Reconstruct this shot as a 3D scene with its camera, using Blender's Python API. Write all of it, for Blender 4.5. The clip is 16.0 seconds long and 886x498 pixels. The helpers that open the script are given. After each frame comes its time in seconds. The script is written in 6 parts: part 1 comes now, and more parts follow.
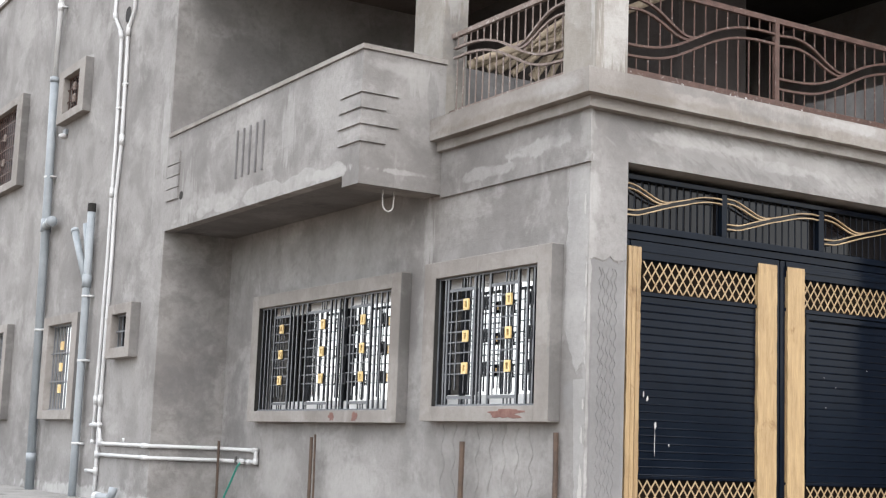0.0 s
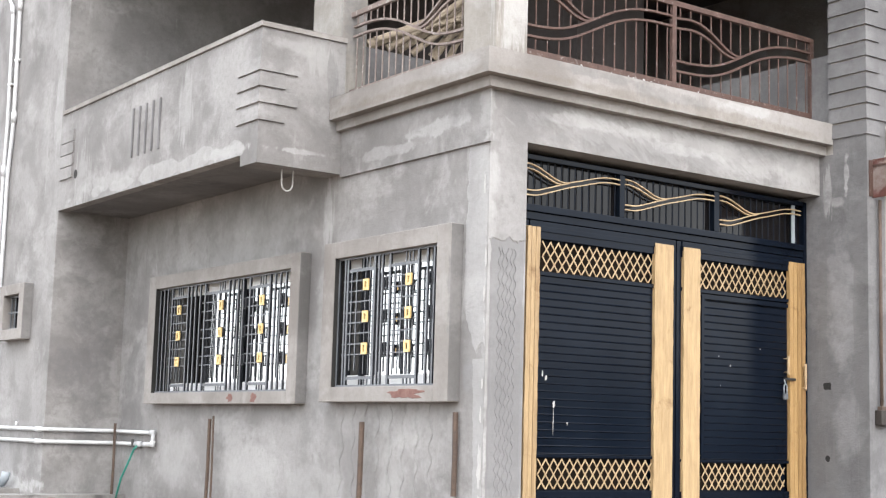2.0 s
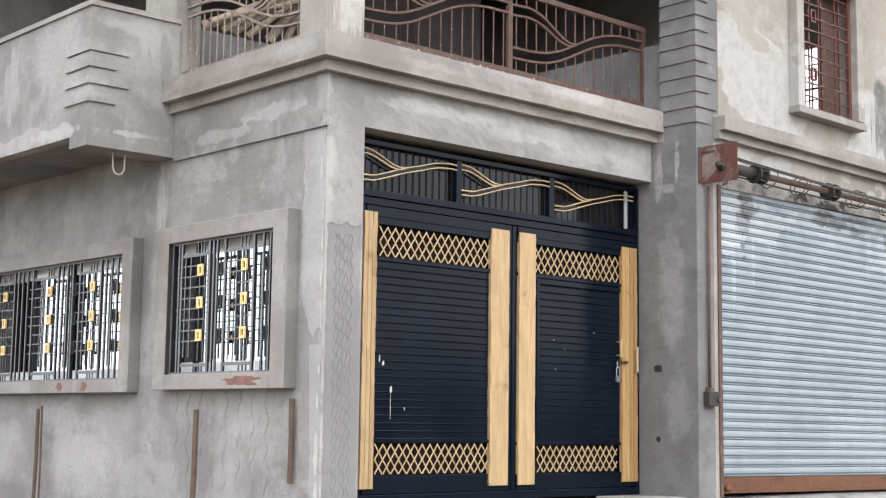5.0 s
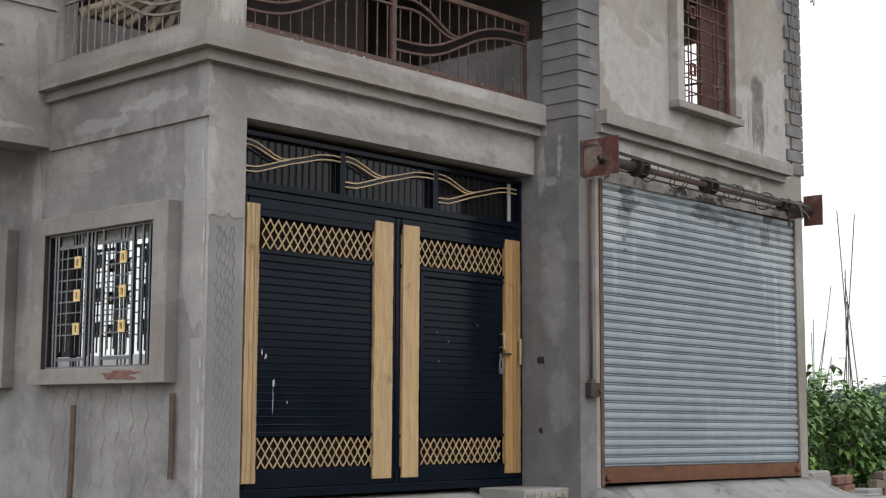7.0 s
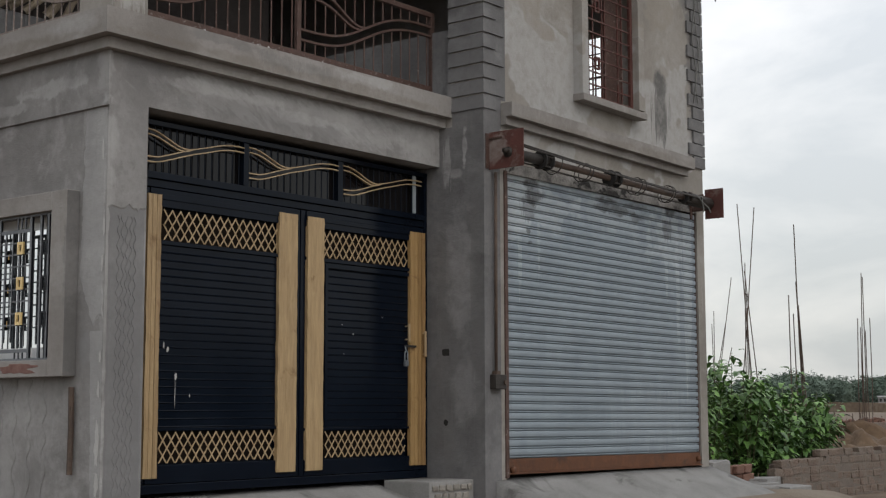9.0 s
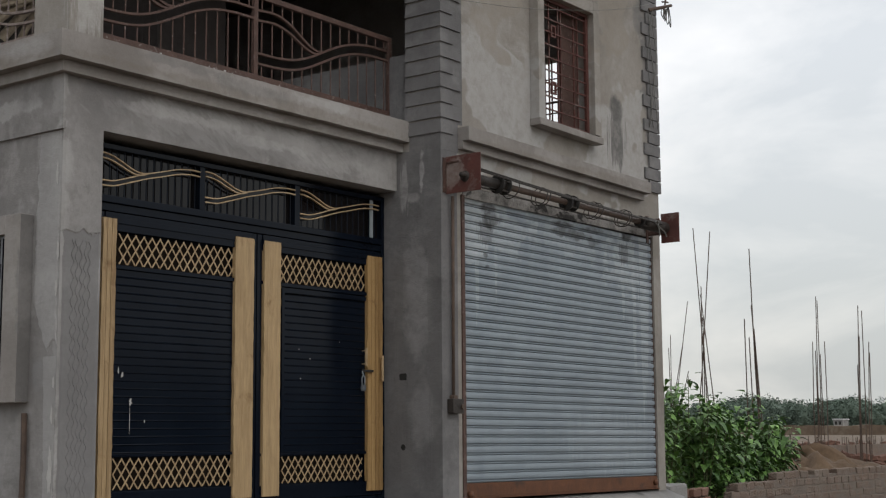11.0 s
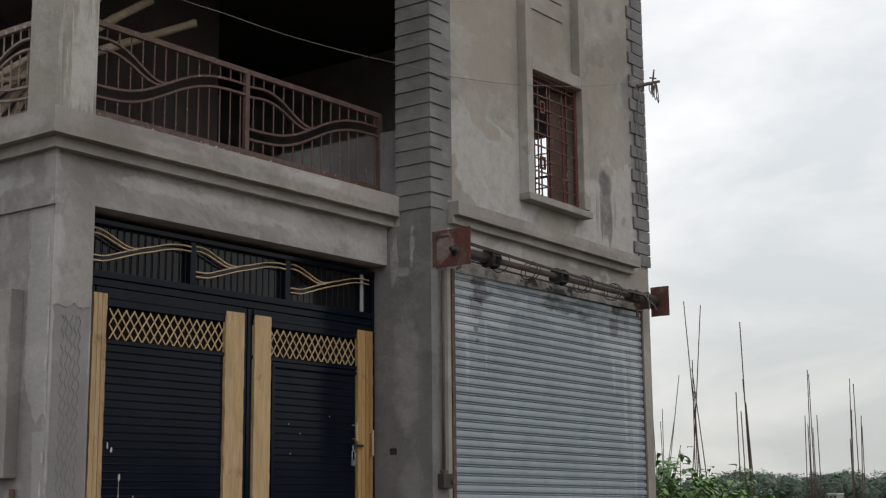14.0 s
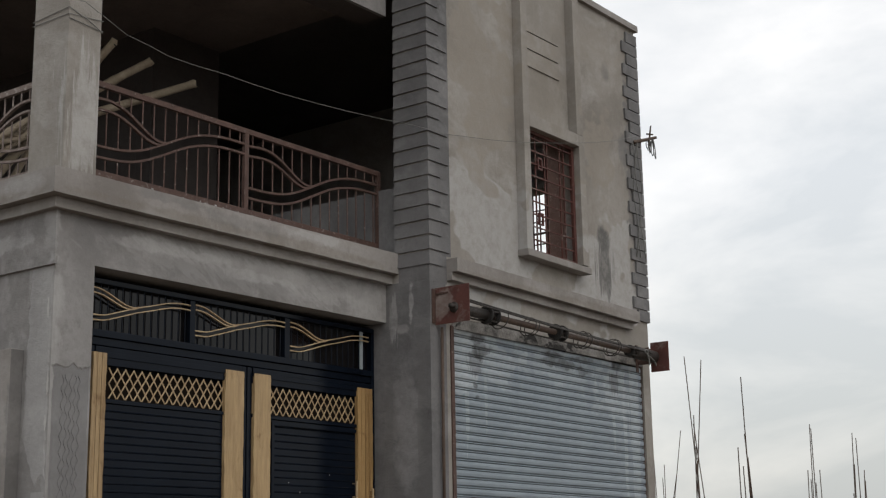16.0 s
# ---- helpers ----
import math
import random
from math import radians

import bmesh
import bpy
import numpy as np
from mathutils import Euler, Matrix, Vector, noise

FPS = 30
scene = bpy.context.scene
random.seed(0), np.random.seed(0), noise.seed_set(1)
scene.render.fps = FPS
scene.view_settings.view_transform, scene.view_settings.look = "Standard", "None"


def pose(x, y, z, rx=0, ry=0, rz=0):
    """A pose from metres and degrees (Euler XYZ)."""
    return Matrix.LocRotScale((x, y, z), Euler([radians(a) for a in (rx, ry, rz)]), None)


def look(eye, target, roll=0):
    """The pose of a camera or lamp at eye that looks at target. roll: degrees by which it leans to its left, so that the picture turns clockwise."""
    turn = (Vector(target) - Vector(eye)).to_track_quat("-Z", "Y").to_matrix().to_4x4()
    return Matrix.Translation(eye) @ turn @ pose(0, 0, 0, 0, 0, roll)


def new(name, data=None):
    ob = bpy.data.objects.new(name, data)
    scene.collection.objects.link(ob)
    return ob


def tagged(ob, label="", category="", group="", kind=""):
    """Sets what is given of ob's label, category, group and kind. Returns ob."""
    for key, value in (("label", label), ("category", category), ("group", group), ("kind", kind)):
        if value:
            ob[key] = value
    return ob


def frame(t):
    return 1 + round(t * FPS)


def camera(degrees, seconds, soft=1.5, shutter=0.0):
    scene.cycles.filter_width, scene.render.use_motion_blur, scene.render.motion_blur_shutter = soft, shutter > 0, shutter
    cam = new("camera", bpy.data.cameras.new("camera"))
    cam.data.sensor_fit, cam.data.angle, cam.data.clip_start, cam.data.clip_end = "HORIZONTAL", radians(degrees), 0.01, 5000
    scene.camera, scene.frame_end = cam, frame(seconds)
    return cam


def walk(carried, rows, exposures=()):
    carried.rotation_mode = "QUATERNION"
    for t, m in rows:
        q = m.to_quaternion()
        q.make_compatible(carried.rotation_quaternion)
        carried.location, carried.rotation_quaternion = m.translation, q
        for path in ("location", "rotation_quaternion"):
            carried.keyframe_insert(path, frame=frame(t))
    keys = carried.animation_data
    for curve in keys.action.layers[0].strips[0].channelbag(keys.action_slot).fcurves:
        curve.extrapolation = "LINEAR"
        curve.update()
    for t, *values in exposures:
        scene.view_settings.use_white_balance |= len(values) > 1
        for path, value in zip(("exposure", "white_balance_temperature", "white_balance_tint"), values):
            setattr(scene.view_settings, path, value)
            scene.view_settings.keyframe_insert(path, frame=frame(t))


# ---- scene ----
cam = camera(35.11, 16.0, soft=1.25)
PATH = [
    (0.0, -5.813, -7.578, 0.597, 8.110, -2.138, -31.785),
    (0.5, -5.807, -7.574, 0.597, 7.904, -2.040, -32.461),
    (1.0, -5.801, -7.569, 0.597, 7.727, -1.914, -33.598),
    (1.5, -5.795, -7.565, 0.597, 7.592, -1.800, -34.653),
    (2.0, -5.789, -7.560, 0.597, 7.443, -1.612, -35.796),
    (2.5, -5.783, -7.555, 0.597, 7.302, -1.421, -37.400),
    (3.0, -5.777, -7.551, 0.597, 7.232, -1.235, -38.538),
    (3.5, -5.771, -7.546, 0.596, 7.165, -1.141, -39.463),
    (4.0, -5.765, -7.542, 0.596, 7.121, -1.005, -40.329),
    (6.5, -5.734, -7.519, 0.596, 6.815, -0.412, -45.829),
    (7.0, -5.728, -7.514, 0.595, 6.761, -0.243, -47.039),
    (7.5, -5.722, -7.510, 0.595, 6.678, -0.104, -48.263),
    (8.0, -5.716, -7.505, 0.595, 6.614, 0.002, -49.218),
    (8.5, -5.710, -7.500, 0.595, 6.535, 0.086, -50.045),
    (9.0, -5.704, -7.496, 0.595, 6.458, 0.125, -50.890),
    (11.5, -5.694, -7.497, 0.593, 7.834, 0.471, -52.767),
    (12.0, -5.699, -7.504, 0.592, 8.340, 0.576, -52.834),
    (12.5, -5.703, -7.512, 0.591, 8.871, 0.647, -52.870),
    (13.0, -5.707, -7.519, 0.590, 9.364, 0.593, -52.888),
    (13.5, -5.712, -7.526, 0.589, 9.948, 0.563, -52.891),
    (14.0, -5.716, -7.534, 0.589, 10.469, 0.540, -52.892),
    (14.5, -5.720, -7.541, 0.588, 10.975, 0.593, -52.884),
    (15.0, -5.725, -7.549, 0.587, 11.570, 0.590, -52.869),
    (15.5, -5.729, -7.556, 0.586, 12.149, 0.657, -52.839),
    (16.0, -5.733, -7.563, 0.585, 12.787, 0.966, -52.789),
]
EXPOSURES = [(0.0, 1.38, 6360, 11), (1.5, 1.75, 6320, 11), (3.5, 1.82, 6320, 11), (4.2, 1.74, 6330, 11), (6.5, 0.82, 6400, 11), (7.0, 0.49, 6410, 10), (7.5, 0.17, 6420, 10), (8.0, 0.02, 6430, 10), (8.5, 0.0, 6440, 10), (9.0, -0.13, 6450, 10), (12.0, -0.18, 6500, 10), (16.0, -0.17, 6550, 10)]
walk(cam, [(t, pose(x, y, z, 90 + pitch, roll, yaw)) for t, x, y, z, pitch, roll, yaw in PATH], EXPOSURES)

# ---- world and light: bright overcast sky, weak wide sun ----
SUN_ELEVATION, SUN_AZIMUTH = 43.0, 198.0
world = bpy.data.worlds.new("overcast_sky")
scene.world = world
world.use_nodes = True
wn, wl = world.node_tree.nodes, world.node_tree.links
wn.clear()
w_out = wn.new("ShaderNodeOutputWorld")
w_bg = wn.new("ShaderNodeBackground")
w_sky = wn.new("ShaderNodeTexSky")
w_sky.sky_type = "NISHITA"
w_sky.sun_disc = False
w_sky.sun_elevation = radians(SUN_ELEVATION)
w_sky.sun_rotation = radians(SUN_AZIMUTH)
w_sky.dust_density = 4.0
w_scale = wn.new("ShaderNodeVectorMath")
w_scale.operation = "SCALE"
w_scale.inputs["Scale"].default_value = 0.11
wl.new(w_sky.outputs["Color"], w_scale.inputs[0])
w_co = wn.new("ShaderNodeTexCoord")
w_map = wn.new("ShaderNodeMapping")
w_map.inputs["Scale"].default_value = (1.0, 1.0, 2.6)
wl.new(w_co.outputs["Generated"], w_map.inputs["Vector"])
w_noise = wn.new("ShaderNodeTexNoise")
w_noise.inputs["Scale"].default_value = 4.6
w_noise.inputs["Detail"].default_value = 7.0
w_noise.inputs["Roughness"].default_value = 0.55
w_noise.inputs["Distortion"].default_value = 0.3
wl.new(w_map.outputs["Vector"], w_noise.inputs["Vector"])
w_ramp = wn.new("ShaderNodeValToRGB")
w_ramp.color_ramp.elements[0].position = 0.36
w_ramp.color_ramp.elements[0].color = (0.74, 0.765, 0.78, 1)
w_ramp.color_ramp.elements[1].position = 0.66
w_ramp.color_ramp.elements[1].color = (1.04, 1.03, 1.015, 1)
wl.new(w_noise.outputs["Fac"], w_ramp.inputs["Fac"])
w_mix = wn.new("ShaderNodeMix")
w_mix.data_type = "RGBA"
w_mix.inputs["Factor"].default_value = 0.82
wl.new(w_scale.outputs["Vector"], w_mix.inputs["A"])
wl.new(w_ramp.outputs["Color"], w_mix.inputs["B"])
w_sep = wn.new("ShaderNodeSeparateXYZ")
wl.new(w_co.outputs["Generated"], w_sep.inputs["Vector"])
w_low = wn.new("ShaderNodeMapRange")
w_low.inputs["From Min"].default_value, w_low.inputs["From Max"].default_value = 0.0, 0.26
wl.new(w_sep.outputs["Z"], w_low.inputs["Value"])
w_haze = wn.new("ShaderNodeMix")
w_haze.data_type = "RGBA"
w_haze.inputs["A"].default_value, w_haze.inputs["B"].default_value = (0.735, 0.735, 0.705, 1), (1.0, 1.0, 1.0, 1)
wl.new(w_low.outputs["Result"], w_haze.inputs["Factor"])
w_dim = wn.new("ShaderNodeVectorMath")
w_dim.operation = "MULTIPLY"
wl.new(w_mix.outputs["Result"], w_dim.inputs[0])
wl.new(w_haze.outputs["Result"], w_dim.inputs[1])
wl.new(w_dim.outputs["Vector"], w_bg.inputs["Color"])
w_bg.inputs["Strength"].default_value = 1.32
wl.new(w_bg.outputs["Background"], w_out.inputs["Surface"])

sun_data = bpy.data.lights.new("sun", "SUN")
sun_data.energy = 0.52
sun_data.angle = radians(40)
sun_data.color = (1.0, 0.98, 0.96)
sun = new("sun", sun_data)
sun.matrix_world = look((-3.0, -9.0, 10.0), (0.0, 0.0, 1.0))


# ---- small helpers ----
def thing(name, label, category, group="", kind="", at=(0, 0, 0)):
    ob = new(name)
    ob.empty_display_size = 0.1
    ob.location = at
    return tagged(ob, label, category, group, kind)


def mesh_of(name, bm, material, smooth=False):
    me = bpy.data.meshes.new(name)
    bm.normal_update()
    bm.to_mesh(me)
    bm.free()
    me.materials.append(material)
    if smooth:
        me.shade_smooth()
    return me


def part(name, bm, material, parent, label="", smooth=False):
    ob = new(name, mesh_of(name, bm, material, smooth))
    ob.parent = parent
    if parent is not None and parent.type == "EMPTY":
        ob.matrix_parent_inverse = Matrix.Translation(parent.location).inverted()
    if label:
        ob["label"] = label
    return ob


def solid(name, bm, material, label, category, group="", kind="", smooth=False):
    return tagged(new(name, mesh_of(name, bm, material, smooth)), label, category, group, kind)


def share(name, me, m, parent):
    ob = new(name, me)
    ob.parent = parent
    if parent is not None and parent.type == "EMPTY":
        ob.matrix_parent_inverse = Matrix.Translation(parent.location).inverted()
    ob.matrix_basis = m
    return ob


def box(bm, x0, x1, y0, y1, z0, z1, bevel=0.0):
    m = Matrix.Translation(((x0 + x1) / 2, (y0 + y1) / 2, (z0 + z1) / 2)) @ Matrix.Diagonal((x1 - x0, y1 - y0, z1 - z0, 1))
    made = bmesh.ops.create_cube(bm, size=1, matrix=m)["verts"]
    if bevel:
        edges = list({e for v in made for e in v.link_edges})
        bmesh.ops.bevel(bm, geom=edges, offset=bevel, segments=2, profile=0.6, affect="EDGES")
    return bm


def boxes(*rows_of):
    bm = bmesh.new()
    for row in rows_of:
        box(bm, *row)
    return bm


def tube(bm, points, radius, sides=10, caps=True):
    """A round rod along a line of points; radius may be one value or one a point."""
    pts = [Vector(p) for p in points]
    rad = radius if isinstance(radius, (list, tuple)) else [radius] * len(pts)
    rings = []
    side = None
    for i, p in enumerate(pts):
        a, b = pts[max(i - 1, 0)], pts[min(i + 1, len(pts) - 1)]
        way = (b - a).normalized()
        if side is None:
            side = way.orthogonal().normalized()
        side = (side - way * side.dot(way))
        side = side.normalized() if side.length > 1e-6 else way.orthogonal().normalized()
        up = way.cross(side)
        rings.append([bm.verts.new(p + (side * math.cos(2 * math.pi * k / sides) + up * math.sin(2 * math.pi * k / sides)) * rad[i]) for k in range(sides)])
    for r0, r1 in zip(rings, rings[1:]):
        for k in range(sides):
            bm.faces.new((r0[k], r0[(k + 1) % sides], r1[(k + 1) % sides], r1[k]))
    if caps:
        bm.faces.new(rings[0][::-1])
        bm.faces.new(rings[-1])
    return bm


def ribbon(bm, points, wide, across, thick):
    """A flat bar along a line of points: 'across' is the direction of its width, 'thick' its height."""
    pts = [Vector(p) for p in points]
    across = Vector(across).normalized()
    rings = []
    for i, p in enumerate(pts):
        way = (pts[min(i + 1, len(pts) - 1)] - pts[max(i - 1, 0)]).normalized()
        up = across.cross(way).normalized()
        rings.append([bm.verts.new(p + across * (sx * wide / 2) + up * (sy * thick / 2)) for sx, sy in ((-1, -1), (1, -1), (1, 1), (-1, 1))])
    for r0, r1 in zip(rings, rings[1:]):
        for k in range(4):
            bm.faces.new((r0[k], r0[(k + 1) % 4], r1[(k + 1) % 4], r1[k]))
    bm.faces.new(rings[0][::-1])
    bm.faces.new(rings[-1])
    return bm


def holed(bm, axis, a0, a1, u0, u1, z0, z1, holes):
    """A wall across 'axis' from a0 to a1, along u and z, with rectangular holes (u0, u1, z0, z1) right through it."""
    us = sorted({u0, u1, *[h[0] for h in holes], *[h[1] for h in holes]})
    for ua, ub in zip(us, us[1:]):
        um = (ua + ub) / 2
        cuts = sorted((h[2], h[3]) for h in holes if h[0] < um < h[1])
        spans, z = [], z0
        for c0, c1 in cuts:
            if c0 > z:
                spans.append((z, c0))
            z = c1
        if z < z1:
            spans.append((z, z1))
        for za, zb in spans:
            if axis == "x":
                box(bm, a0, a1, ua, ub, za, zb)
            else:
                box(bm, ua, ub, a0, a1, za, zb)
    return bm


# ---- materials ----
def surface(name, low, high, rough=0.8, scale=3.0, fine=60.0, bump=0.3, bump_scale=40.0, metal=0.0, stain=None, stain_scale=1.2, stain_at=(0.6, 0.72),
            streak=0.0, island=False, stretch=(1, 1, 1), gloss_noise=0.1, per_object=0.0, specular=0.5):
    m = bpy.data.materials.new(name)
    m.use_nodes = True
    n, l = m.node_tree.nodes, m.node_tree.links
    b = n["Principled BSDF"]
    geo = n.new("ShaderNodeNewGeometry")
    mp = n.new("ShaderNodeMapping")
    mp.inputs["Scale"].default_value = stretch
    l.new(geo.outputs["Position"], mp.inputs["Vector"])

    def noise_node(sc, detail, rough_, src, dist=0.0):
        t = n.new("ShaderNodeTexNoise")
        t.inputs["Scale"].default_value = sc
        t.inputs["Detail"].default_value = detail
        t.inputs["Roughness"].default_value = rough_
        t.inputs["Distortion"].default_value = dist
        l.new(src, t.inputs["Vector"])
        return t

    def maths(op, a, c):
        t = n.new("ShaderNodeMath")
        t.operation = op
        for k, v in enumerate((a, c)):
            if isinstance(v, (int, float)):
                t.inputs[k].default_value = v
            else:
                l.new(v, t.inputs[k])
        return t.outputs[0]

    big = noise_node(scale, 6, 0.6, mp.outputs["Vector"], 0.4)
    small = noise_node(fine, 4, 0.6, mp.outputs["Vector"])
    mixed = maths("ADD", maths("MULTIPLY", big.outputs["Fac"], 0.72), maths("MULTIPLY", small.outputs["Fac"], 0.28))
    if streak:
        sm = n.new("ShaderNodeMapping")
        sm.inputs["Scale"].default_value = (5.5, 5.5, 0.45)
        l.new(geo.outputs["Position"], sm.inputs["Vector"])
        st = noise_node(1.6, 5, 0.65, sm.outputs["Vector"], 0.2)
        mixed = maths("ADD", maths("MULTIPLY", mixed, 1 - streak), maths("MULTIPLY", st.outputs["Fac"], streak))
    if per_object:
        info = n.new("ShaderNodeObjectInfo")
        mixed = maths("ADD", mixed, maths("MULTIPLY", maths("SUBTRACT", info.outputs["Random"], 0.5), per_object))
    if island:
        mixed = maths("ADD", mixed, maths("MULTIPLY", maths("SUBTRACT", geo.outputs["Random Per Island"], 0.5), 0.4))
    ramp = n.new("ShaderNodeValToRGB")
    ramp.color_ramp.elements[0].position, ramp.color_ramp.elements[0].color = 0.32, (*low, 1)
    ramp.color_ramp.elements[1].position, ramp.color_ramp.elements[1].color = 0.68, (*high, 1)
    l.new(mixed, ramp.inputs["Fac"])
    colour = ramp.outputs["Color"]
    if stain is not None:
        sn = noise_node(stain_scale, 7, 0.62, geo.outputs["Position"], 0.8)
        sr = n.new("ShaderNodeMapRange")
        sr.inputs["From Min"].default_value, sr.inputs["From Max"].default_value = stain_at
        l.new(sn.outputs["Fac"], sr.inputs["Value"])
        mx = n.new("ShaderNodeMix")
        mx.data_type = "RGBA"
        l.new(sr.outputs["Result"], mx.inputs["Factor"])
        l.new(colour, mx.inputs["A"])
        mx.inputs["B"].default_value = (*stain, 1)
        colour = mx.outputs["Result"]
    l.new(colour, b.inputs["Base Color"])
    b.inputs["Metallic"].default_value = metal
    b.inputs["Specular IOR Level"].default_value = specular
    l.new(maths("ADD", rough - gloss_noise / 2, maths("MULTIPLY", big.outputs["Fac"], gloss_noise)), b.inputs["Roughness"])
    if bump:
        bn = noise_node(bump_scale, 5, 0.65, mp.outputs["Vector"])
        bp = n.new("ShaderNodeBump")
        bp.inputs["Strength"].default_value = bump
        bp.inputs["Distance"].default_value = 0.02
        l.new(maths("ADD", bn.outputs["Fac"], maths("MULTIPLY", big.outputs["Fac"], 0.6)), bp.inputs["Height"])
        l.new(bp.outputs["Normal"], b.inputs["Normal"])
    return m


def stained(m, patches):
    """Lay stains of their own shape over a material: (centre, radii, colour, amount, kind of edge)."""
    if not patches:
        return m
    n, l = m.node_tree.nodes, m.node_tree.links
    base = n["Principled BSDF"].inputs["Base Color"]
    col = base.links[0].from_socket
    geo = n.new("ShaderNodeNewGeometry")

    def tex(sc, detail, rough_, dist=0.0, stretch=(1, 1, 1), shift=0.0, turn=(0, 0, 0)):
        mp = n.new("ShaderNodeMapping")
        mp.vector_type = "TEXTURE" if turn != (0, 0, 0) else "POINT"
        mp.inputs["Scale"].default_value = stretch if turn == (0, 0, 0) else tuple(1 / s for s in stretch)
        mp.inputs["Rotation"].default_value = turn
        mp.inputs["Location"].default_value = (shift, shift * 0.7, shift * 1.3)
        l.new(geo.outputs["Position"], mp.inputs["Vector"])
        t = n.new("ShaderNodeTexNoise")
        t.inputs["Scale"].default_value = sc
        t.inputs["Detail"].default_value = detail
        t.inputs["Roughness"].default_value = rough_
        t.inputs["Distortion"].default_value = dist
        l.new(mp.outputs["Vector"], t.inputs["Vector"])
        return t.outputs["Fac"]

    def ranged(v, lo, hi, out=1.0, low=0.0):
        r = n.new("ShaderNodeMapRange")
        r.interpolation_type = "SMOOTHSTEP"
        r.inputs["From Min"].default_value, r.inputs["From Max"].default_value = lo, hi
        r.inputs["To Min"].default_value, r.inputs["To Max"].default_value = low, out
        l.new(v, r.inputs["Value"])
        return r.outputs["Result"]

    def times(a, c):
        t = n.new("ShaderNodeMath")
        t.operation = "MULTIPLY"
        l.new(a, t.inputs[0])
        l.new(c, t.inputs[1])
        return t.outputs[0]

    kinds = {"plain": (7.0, 5, 0.6, 0.3, (1, 1, 1), 3.0), "edge": (4.0, 7, 0.62, 0.5, (1, 1, 1), 71.0), "soft": (3.0, 6, 0.6, 0.4, (1, 1, 1), 71.0), "cloud": (2.6, 2.5, 0.45, 0.2, (1, 1, 1.2), 19.0),
             "runs": (2.2, 6, 0.7, 0.2, (9.0, 9.0, 0.6), 83.0), "trowel": (3.2, 5, 0.6, 0.9, (1.1, 1.1, 5.0), 7.0, (0.0, radians(28), 0.0))}
    fade = {"edge": (-0.55, -0.95), "soft": (-0.45, -1.15), "cloud": (-0.62, -0.80), "runs": (-0.55, -0.90), "trowel": (-0.60, -1.10), "plain": (0.45, 0.0)}
    fields, uneven = {}, None
    for centre, radii, colour, amount, kind in patches:
        if uneven is None:
            uneven = ranged(tex(9.0, 6, 0.7, 0.3, shift=37.0), 0.30, 0.62, 1.0, 0.45)
        if kind not in fields:
            fields[kind] = tex(*kinds[kind])
        sb = n.new("ShaderNodeVectorMath")
        sb.operation = "SUBTRACT"
        l.new(geo.outputs["Position"], sb.inputs[0])
        sb.inputs[1].default_value = centre
        dv = n.new("ShaderNodeVectorMath")
        dv.operation = "DIVIDE"
        l.new(sb.outputs["Vector"], dv.inputs[0])
        dv.inputs[1].default_value = radii
        ln = n.new("ShaderNodeVectorMath")
        ln.operation = "LENGTH"
        l.new(dv.outputs["Vector"], ln.inputs[0])
        ma = n.new("ShaderNodeMath")
        ma.operation = "MULTIPLY_ADD"
        l.new(fields[kind], ma.inputs[0])
        ma.inputs[1].default_value = -0.9 if kind == "plain" else -3.2
        l.new(ln.outputs["Value"], ma.inputs[2])
        mx = n.new("ShaderNodeMix")
        mx.data_type = "RGBA"
        l.new(times(ranged(ma.outputs[0], *fade[kind], amount), uneven), mx.inputs["Factor"])
        l.new(col, mx.inputs["A"])
        mx.inputs["B"].default_value = (*colour, 1)
        col = mx.outputs["Result"]
    l.new(col, base)
    return m


